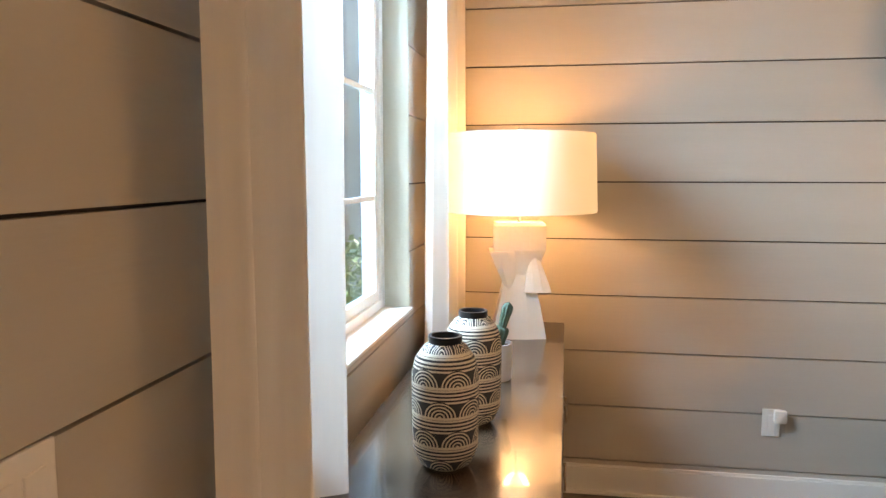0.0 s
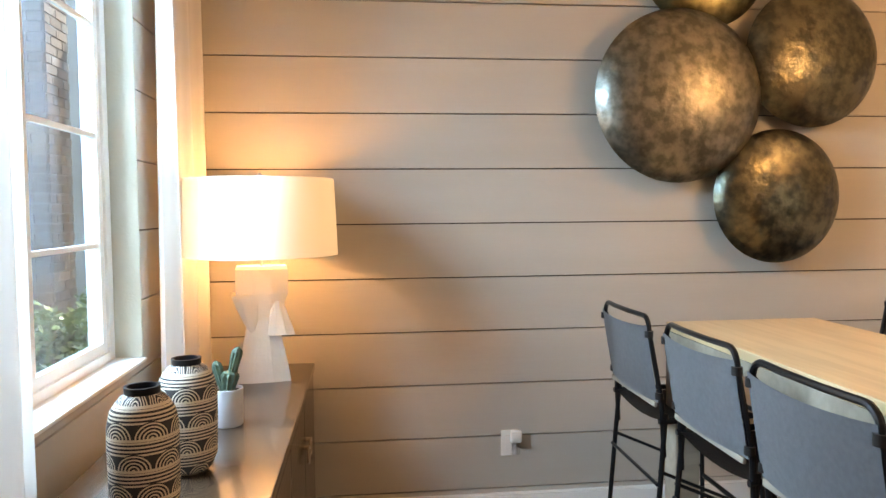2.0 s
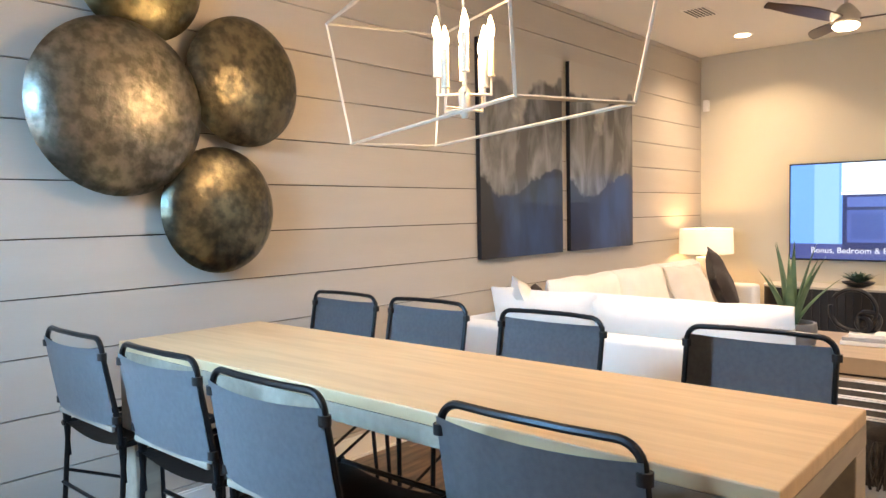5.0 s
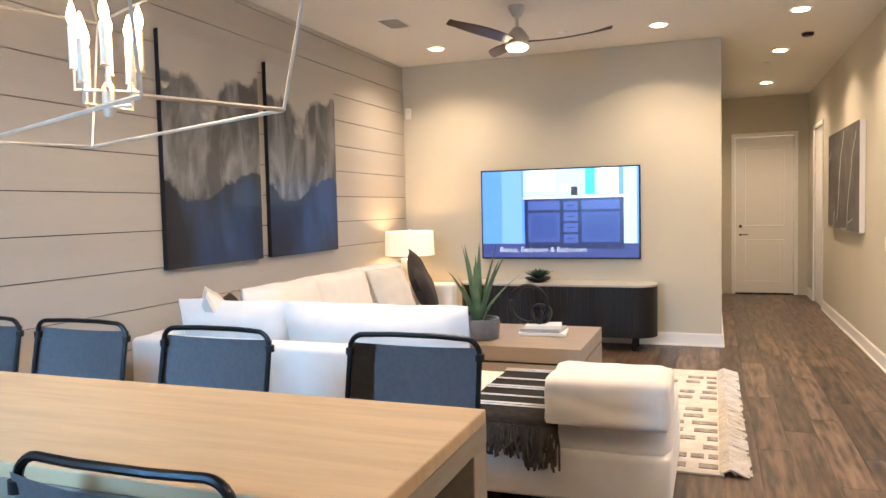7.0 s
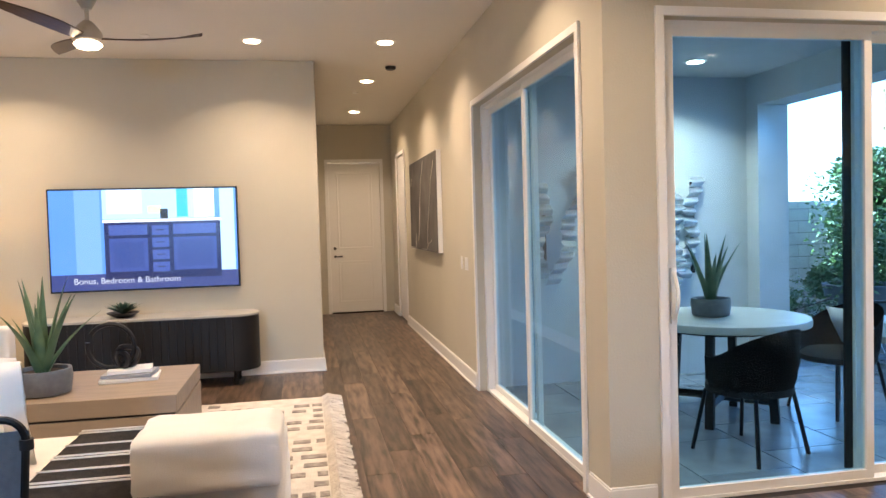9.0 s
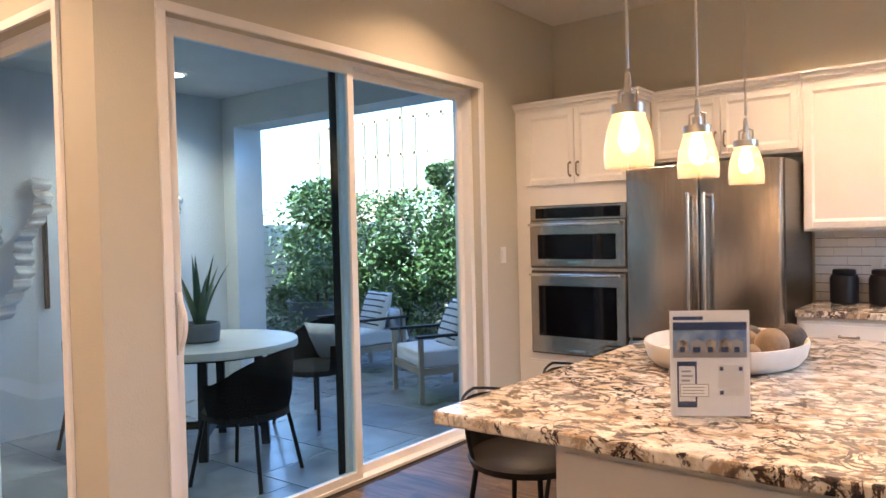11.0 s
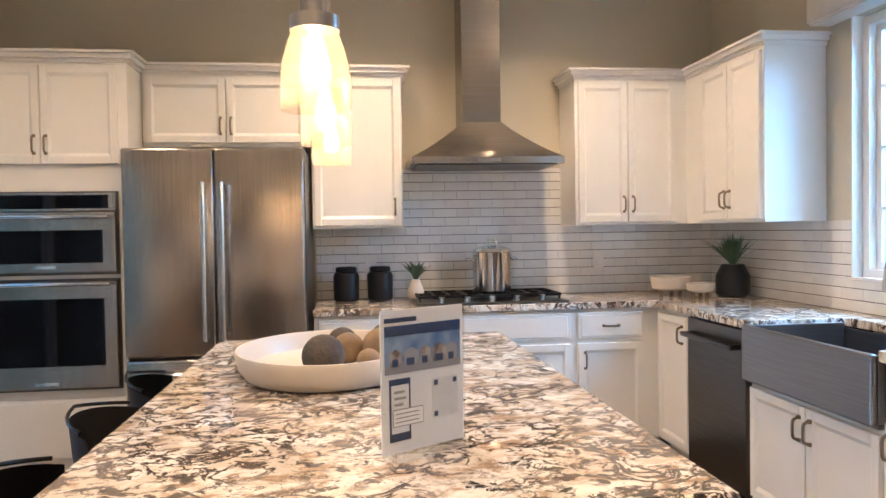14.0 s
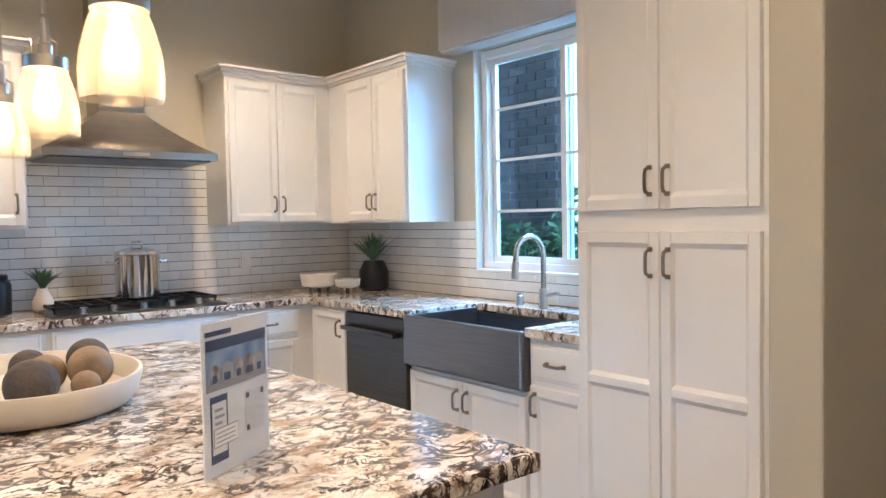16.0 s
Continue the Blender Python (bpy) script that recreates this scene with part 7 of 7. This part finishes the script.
structure("unseen_roof", bxm(XW - 0.7, XH + 0.6, YK - 0.5, YN + 0.6, ZC + 0.16, ZC + 0.3), "stucco", "flat eave of the roof")
cn = can((7.55, -3.49))
cn.location = (7.55, -3.49, PZ)
lamp_down("patio_lamp", (7.55, -3.49, PZ - 0.012), 6)


def wavy(name, at, n, seed, lean):
    """A stack of polished ribbons that swell away from the wall and sway from side to side."""
    w = thing(name, at, "wavy polished metal wall sculpture on the patio wall", "wall sculpture", "wavy wall sculptures")
    h = 0.095
    for k in range(n):
        bm = bmesh.new()
        rows_ = []
        for j in range(13):
            f = j / 12
            z = -h * (k + f)
            y = lean * (k + f) * 0.03 + 0.035 * math.sin((k + f) * 1.15 + seed)
            x = -0.03 - 0.055 * math.sin(math.pi * f) ** 1.2
            rows_.append((bm.verts.new((x, y - 0.065, z)), bm.verts.new((x, y + 0.065, z + 0.014 * math.sin(k + seed)))))
        for a, b in zip(rows_, rows_[1:]):
            bm.faces.new((a[0], a[1], b[1], b[0]))
        bmesh.ops.solidify(bm, geom=bm.faces[:], thickness=0.004)
        part("segment", bm, "mirror", w, sm=60)
    part("spine", bxm(-0.03, 0, -0.015, 0.015, -h * n + 0.05, -0.05), "black", w, sm=0)
    return w


wavy("wall_sculpture", (PX, -2.35, 1.76), 9, 1, 0.3)
wavy("wall_sculpture", (PX, -2.74, 1.90), 11, 2, 0.9)
wavy("wall_sculpture", (PX, -3.60, 1.64), 9, 3, 0.0)
wavy("wall_sculpture", (PX, -3.80, 1.80), 10, 4, 0.3)

pt = thing("patio_table", (6.78, -3.22, -0.05), "round pale stone patio table on a dark cross base", "patio table")
pt.scale = (1, 1, 0.95)
part("tabletop", lathe([(0.56, 0.725), (0.60, 0.735), (0.60, 0.775), (0.595, 0.785)], 48), "table2", pt)
part("under_frame", lathe([(0.42, 0.69), (0.42, 0.725)], 32), "blackwood", pt)
for k in range(4):
    a = radians(45 + 90 * k)
    part("leg", tube(bmesh.new(), [(0.32 * math.cos(a), 0.32 * math.sin(a), 0.70), (0.36 * math.cos(a), 0.36 * math.sin(a), 0.0)], 0.04, 4), "blackwood", pt, sm=0)
for a0 in (45, 135):
    a = radians(a0)
    part("cross_brace", tube(bmesh.new(), [(-0.35 * math.cos(a), -0.35 * math.sin(a), 0.16), (0.35 * math.cos(a), 0.35 * math.sin(a), 0.16)], 0.03, 4), "blackwood", pt, sm=0)
aloe((6.82, -3.16, 0.696), 1.05, 5, label="green aloe in a dark pot on the patio table")


def patio_chair(at, rz):
    c = thing("patio_chair", at, "dark wicker patio dining chair", "chair", "chairs round the patio table", rz=rz)
    bm = bmesh.new()
    n = 14
    rows_ = []
    for z, r, f in ((0.40, 0.25, 1), (0.50, 0.275, 1), (0.62, 0.285, 1), (0.80, 0.295, 0.0)):
        row = []
        for k in range(n + 1):
            a = radians(-115 + 230 * k / n)
            zz = z if f else 0.62 + 0.18 * max(0, math.cos(a)) ** 0.8
            row.append(bm.verts.new((-r * math.cos(a), r * math.sin(a) * 1.02, zz)))
        rows_.append(row)
    for a, b in zip(rows_, rows_[1:]):
        for k in range(n):
            bm.faces.new((a[k], a[k + 1], b[k + 1], b[k]))
    bmesh.ops.solidify(bm, geom=bm.faces[:], thickness=0.025)
    part("shell", bm, "wicker", c, "dark woven shell")
    part("seat", lathe([(0.22, 0.38), (0.26, 0.39), (0.26, 0.43), (0.22, 0.46)], 24), "wicker", c)
    for sx in (-1, 1):
        for sy in (-1, 1):
            part("leg", tube(bmesh.new(), [(sx * 0.18, sy * 0.18, 0.39), (sx * 0.24, sy * 0.24, 0.0)], 0.013, 8), "black", c)
    return c


pc = patio_chair((6.03, -2.94, -0.05), 20)
copy_thing(pc, pose(6.70, -4.12, -0.05, 0, 0, 95))
copy_thing(pc, pose(7.50, -2.85, -0.05, 0, 0, 200))
soft("seat_pillow", 0.36, 0.36, 0.12, (6.70, -4.22, 0.52), 60, 0, 5, m_="cush", pinch=0.8, seed=60, label="pale grey pillow on a patio chair", group="patio pillows")


def lounge(at, rz):
    c = thing("lounge_chair", at, "weathered teak lounge chair with pale cushions", "lounge chair", "patio lounge chairs", rz=rz)
    for sy in (-1, 1):
        part("arm", bxm(-0.36, 0.34, sy * 0.34 - 0.03, sy * 0.34 + 0.03, 0.56, 0.585, bevel=0.005), "blackwood", c, "dark arm rest", sm=0)
        for x in (-0.32, 0.30):
            part("leg", bxm(x - 0.02, x + 0.02, sy * 0.34 - 0.02, sy * 0.34 + 0.02, 0, 0.56, bevel=0.003), "teak", c, sm=0)
        part("side_rail", bxm(-0.30, 0.28, sy * 0.34 - 0.012, sy * 0.34 + 0.012, 0.24, 0.30), "teak", c, sm=0)
    part("front_rail", bxm(0.285, 0.31, -0.32, 0.32, 0.24, 0.30), "teak", c, sm=0)
    part("back_rail", bxm(-0.335, -0.31, -0.32, 0.32, 0.24, 0.66), "teak", c, sm=0)
    for nm, w, d, h, at2, r in (("seat_cushion", 0.60, 0.62, 0.14, (0.0, 0, 0.30), 0), ("back_cushion", 0.36, 0.60, 0.14, (-0.24, 0, 0.44), 0)):
        ob = part(nm, cushion(w, d, h, seed=at2[2]), "cush", c, sm=70)
        ob.matrix_basis = pose(*at2, 0, -70 if nm == "back_cushion" else 0, 0)
    return c


def striped_pillow(at, rx, ry, rz, seed):
    ob = soft("striped_pillow", 0.48, 0.48, 0.15, at, rx, ry, rz, m_="cush", pinch=0.85, seed=seed, label="white outdoor pillow with navy stripes", group="patio pillows")
    for k in range(7):
        y = -0.20 + 0.066 * k
        for sgn in (1,):
            bm = bmesh.new()
            n = 10
            prev = None
            for j in range(n + 1):
                u = -0.92 + 1.84 * j / n
                q = y / 0.24
                p = 3 + 5 * 0.15
                f = max(0.0, (1 - abs(u) ** p) * (1 - abs(q) ** p))
                zz = 0.075 + 0.075 * (0.06 + 0.94 * f ** 0.55) + 0.010
                cur = (bm.verts.new((u * 0.235, y - 0.008, zz)), bm.verts.new((u * 0.235, y + 0.008, zz)))
                if prev:
                    bm.faces.new((prev[0], prev[1], cur[1], cur[0]))
                prev = cur
            part("stripe", bm, "cushstripe", ob, "navy stripe")
    return ob


lg = lounge((6.47, -5.40, -0.05), 61)
copy_thing(lg, pose(7.88, -5.85, -0.05, 0, 0, 15 + 60))
striped_pillow((6.34, -5.60, 0.53), 66, 0, 151, 71)
striped_pillow((7.78, -6.05, 0.53), 70, 0, 165, 72)

# planting beyond the patio
def bush(name, at, sx, sy, sz, n, seed, label, leaf=0.045, trunks=5):
    b = thing(name, at, label, "hedge", "garden shrubs")
    rng = random.Random(seed)
    bm = bmesh.new()
    for k in range(trunks):
        x = (k + 0.5) / trunks * 2 - 1
        tube(bm, [(x * sx * 0.8, 0, 0), (x * sx * 0.8 + rng.uniform(-0.1, 0.1), rng.uniform(-0.1, 0.1), sz * 0.5), (x * sx * 0.85 + rng.uniform(-0.2, 0.2), rng.uniform(-0.2, 0.2), sz * 0.66)], 0.025, 6, 0.008)
    part("stems", bm, "twig", b)
    verts, faces = [], []
    blobs = [(rng.uniform(-1, 1), rng.uniform(-0.7, 0.7), rng.uniform(0.1, 1), rng.uniform(0.16, 0.4)) for _ in range(60 if sx > 1 else 9)]
    blobs = [(x, y, z * (0.9 - 0.22 * abs(math.sin(3.1 * x + seed))), r) for x, y, z, r in blobs]
    for k in range(n):
        if rng.random() < 0.8:
            x, y, z, r = rng.choice(blobs)
            th_, ph_ = rng.uniform(0, 2 * math.pi), math.acos(rng.uniform(-1, 1))
            rr_ = r * rng.uniform(0.7, 1.05)
            p = Vector((x * sx + rr_ * math.sin(ph_) * math.cos(th_), y * sy + rr_ * math.sin(ph_) * math.sin(th_), max(0.03, z * sz + rr_ * math.cos(ph_))))
        else:
            p = Vector((rng.uniform(-sx, sx), rng.uniform(-sy, sy), rng.uniform(0.02, sz * 0.75)))
        a = Vector((rng.gauss(0, 1), rng.gauss(0, 1), rng.gauss(0, 0.6))).normalized()
        c = a.cross(Vector((rng.gauss(0, 1), rng.gauss(0, 1), rng.gauss(0, 1)))).normalized()
        l_ = leaf * rng.uniform(0.6, 1.3)
        i = len(verts)
        verts += [p - a * l_, p + c * l_ * 0.42, p + a * l_, p - c * l_ * 0.42]
        faces.append((i, i + 1, i + 2, i + 3))
    me = bpy.data.meshes.new("leaves")
    me.from_pydata([tuple(v) for v in verts], [], faces)
    me.materials.append(M["leaf"])
    ob = new("leaves", me)
    ob.parent = b
    ob["kind"] = "stuff"
    return b


bush("hedge", (9.6, -8.6, -0.14), 2.6, 0.6, 2.95, 70000, 1, "tall dense green hedge against the garden wall")
bush("hedge", (5.2, -9.0, -0.14), 2.2, 0.5, 2.4, 18000, 5, "tall dense green hedge against the garden wall")
bush("shrub", (9.55, -5.9, -0.14), 0.35, 0.35, 0.9, 2600, 2, "small round green shrub beside the patio", 0.03, 3)
for k, (y, s) in enumerate(((-5.2, 3), (-4.62, 4), (-4.05, 5), (4.9, 6))):
    bush("shrub", (-0.62, y, -0.14), 0.32, 0.32, 1.98 if y < 0 else 1.15, 4200, 11 + k, "leafy green shrub outside the window", 0.04, 3)
pl = thing("planter", (9.75, -6.95, -0.06), "large dark round planter on the patio edge", "planter")
part("pot", lathe([(0.30, 0), (0.36, 0.05), (0.42, 0.55), (0.44, 0.60), (0.38, 0.60), (0.36, 0.5)], 36), "potgrey", pl)
part("soil", lathe([(0.36, 0.5), (0.36, 0.52)], 24), "soil", pl)
bush("planter_shrub", (9.75, -6.95, 0.45), 0.3, 0.3, 0.9, 2200, 21, "green shrub growing in the dark planter", 0.035, 3)

# garden wall of blocks and a house being framed beyond
gw = structure("garden_wall", bxm(2.0, 16.2, -9.75, -9.6, -0.14, 1.62), "mortar", "pale concrete block garden wall")
gw2 = structure("garden_wall", bxm(12.8, 12.95, -9.6, -2.3, -0.14, 1.62), "mortar", "pale concrete block garden wall")
fh = thing("framed_house", (16, -19, -0.14), "far unfinished house of bare timber framing", "house")
for k in range(20):
    x = 12.0 + 0.62 * k
    wpart("stud", bxm(x, x + 0.10, -20.1, -20.0, -0.14, 5.6 if k % 4 else 6.1), "lumber", fh, "bare timber stud", sm=0)
for z in (0.0, 1.5, 2.9, 4.2, 5.5):
    wpart("plate", bxm(11.9, 24.0, -20.12, -20.0, z, z + 0.12), "lumber", fh, "bare timber plate", sm=0)
for x0, x1, z0, z1 in ((12.6, 14.5, 3.1, 4.1), (16.4, 18.2, 3.1, 5.4), (19.5, 23.0, 0.2, 2.8)):
    wpart("sheathing", bxm(x0, x1, -19.99, -19.96, z0, z1), "lumber", fh, "orange-brown sheathing board", sm=0)

# added walls that keep the bright sky out of the dining window
structure("backdrop_wall", bxm(-2.1, 0.6, 7.2, 7.4, -0.14, 4.2), "backdrop", "grey wall added across the view from the dining window")
structure("backdrop_wall", bxm(-2.3, -2.1, -0.5, 7.4, -0.14, 4.2), "backdrop", "grey wall added along the view from the dining window")
# brick pier and wing outside the west windows
BX = -0.95
wing = structure("brick_wing", bxm(BX - 0.22, BX, -7.6, -4.78, -0.14, 3.2), "mortar", "dark brick wall outside the kitchen window")
pier = structure("brick_pier", bxm(BX - 0.42, BX, 5.62, 6.05, -0.14, 3.2), "mortar", "brick pier outside the dining window")

# ---- small repeated pieces ----
def piece(name, me, parent, at, rz=0.0):
    ob = new(name, me)
    ob.parent = parent
    ob.location = at
    if rz:
        ob.rotation_euler = (0, 0, rz)
    return ob


def boxmesh(name, dx, dy, dz, m_, bev=0.0):
    me = bpy.data.meshes.new(name)
    bm = bxm(0, dx, 0, dy, 0, dz, bevel=bev, seg=1)
    bm.to_mesh(me)
    bm.free()
    me.materials.append(M[m_])
    return me


_cache = {}


def cached(name, dx, dy, dz, m_, bev=0.0):
    key = (name, round(dx, 3), round(dy, 3), round(dz, 3), m_)
    if key not in _cache:
        _cache[key] = boxmesh(name, dx, dy, dz, m_, bev)
    return _cache[key]


# backsplash tiles in running bond
jit = random.Random(23)


def tiles(parent, ax, runs, n):
    for u0, u1, z0, z1 in runs:
        r = 0
        z = 0.922
        while z < z1 - 0.01:
            zt = min(z + TP - 0.0036, z1)
            if z >= z0 - TP + 0.004:
                u = u0 - (TL / 2 if r % 2 else 0) 
                while u < u1:
                    a, b = max(u, u0), min(u + TL - 0.0015, u1)
                    if b - a > 0.02:
                        zz = max(z, z0 + 0.0)
                        if zt - zz > 0.003:
                            me = cached("tile", b - a, 0.008, zt - zz, "tile", 0.0008)
                            piece("tile", me, parent, (a, n + 0.004, zz) if ax == "y" else (n + 0.012, a, zz), (0 if ax == "y" else radians(90)) + jit.uniform(-0.006, 0.006))
                    u += TL
            z += TP
            r += 1


tiles(bs_s, "y", runs_s, YK)
tiles(bs_w, "x", runs_w, XW)

# garden wall blocks
def courses(parent, ax, u0, u1, n, z0, z1, h_, l_, t, m_, nm, limit, side=1):
    """Bond of blocks on a face; the first are parts, the rest one joined part."""
    r, z, count = 0, z0, 0
    rest = bmesh.new()
    while z < z1 - 0.02:
        u = u0 - (l_ / 2 if r % 2 else 0)
        while u < u1:
            a, b = max(u, u0), min(u + l_ - 0.01, u1)
            if b - a > 0.04:
                hh = min(h_ - 0.01, z1 - z)
                if count < limit:
                    me = cached(nm, b - a, t, hh, m_, 0.003)
                    if ax == "y":
                        piece(nm, me, parent, (a, n if side > 0 else n - t, z))
                    else:
                        piece(nm, me, parent, (n + t if side > 0 else n, a, z), radians(90))
                else:
                    abox(rest, ax, a, b, n if side > 0 else n - t, n + t if side > 0 else n, z, z + hh)
                count += 1
            u += l_
        z += h_
        r += 1
    if rest.verts:
        ob = part("joined_" + nm, rest, m_, parent, sm=0)
        ob["kind"] = "stuff"
    else:
        rest.free()


courses(gw, "y", 2.0, 12.8, -9.6, -0.10, 1.62, 0.2, 0.4, 0.012, "block", "block", 300)
courses(gw2, "x", -9.55, -2.3, 12.8, -0.10, 1.62, 0.2, 0.4, 0.012, "block", "block", 0, side=-1)
courses(wing, "x", -7.6, -4.78, BX, -0.10, 3.2, 0.075, 0.21, 0.012, "brick", "brick", 0)
courses(pier, "x", 5.62, 6.05, BX, -0.10, 3.2, 0.075, 0.21, 0.012, "brick", "brick", 300)
courses(pier, "y", BX - 0.42, BX, 5.62, -0.10, 3.2, 0.075, 0.21, 0.012, "brick", "brick", 0, side=-1)
courses(wing, "y", BX - 0.22, BX, -4.78, -0.10, 3.2, 0.075, 0.21, 0.012, "brick", "brick", 300)

# patio pavers
pv = bpy.data.objects["patio_slab"]
r = 0
y = YS - 0.75
cnt = 0
rest = bmesh.new()
while y > -9.5:
    x = XK + 0.19 - (0.3 if r % 2 else 0)
    while x < 11.6:
        a, b = max(x, XK + 0.185), min(x + 0.594, 11.6)
        if b - a > 0.05:
            if x < 9.4 and y > -7.5:
                piece("paver", cached("paver", b - a, 0.594, 0.012, "paver", 0.003), pv, (a, y, -0.062))
            else:
                box(rest, a, b, y, y + 0.594, -0.062, -0.050)
        x += 0.6
    y -= 0.6
    r += 1
ob = part("joined_paver", rest, "paver", pv, sm=0)
ob["kind"] = "stuff"

# floor planks
PW, PL = 0.180, 1.22
near, rest = 0, bmesh.new()
rng = random.Random(17)
y = YK
r = 0
while y < YN:
    y1 = min(y + PW - 0.0012, YN)
    x = XW - rng.uniform(0, PL)
    xe = XK if y < YS - 0.16 else XH
    while x < xe:
        a, b = max(x, XW), min(x + PL - 0.0012, xe)
        if b - a > 0.03:
            inhall = -1.66 < y < 0.75 and 3.6 < x < 13.5
            if inhall and near < 300:
                piece("plank", cached("plank", b - a, y1 - y, 0.006, "plank", 0.0006), floor, (a, y, -0.006))
                near += 1
            elif not (a > XE + 0.1 and y > YH + 0.1):
                box(rest, a, b, y, y1, -0.006, 0.0)
        x += PL
    y += PW
    r += 1
ob = part("joined_plank", rest, "plank", floor, sm=0)
ob["kind"] = "stuff"
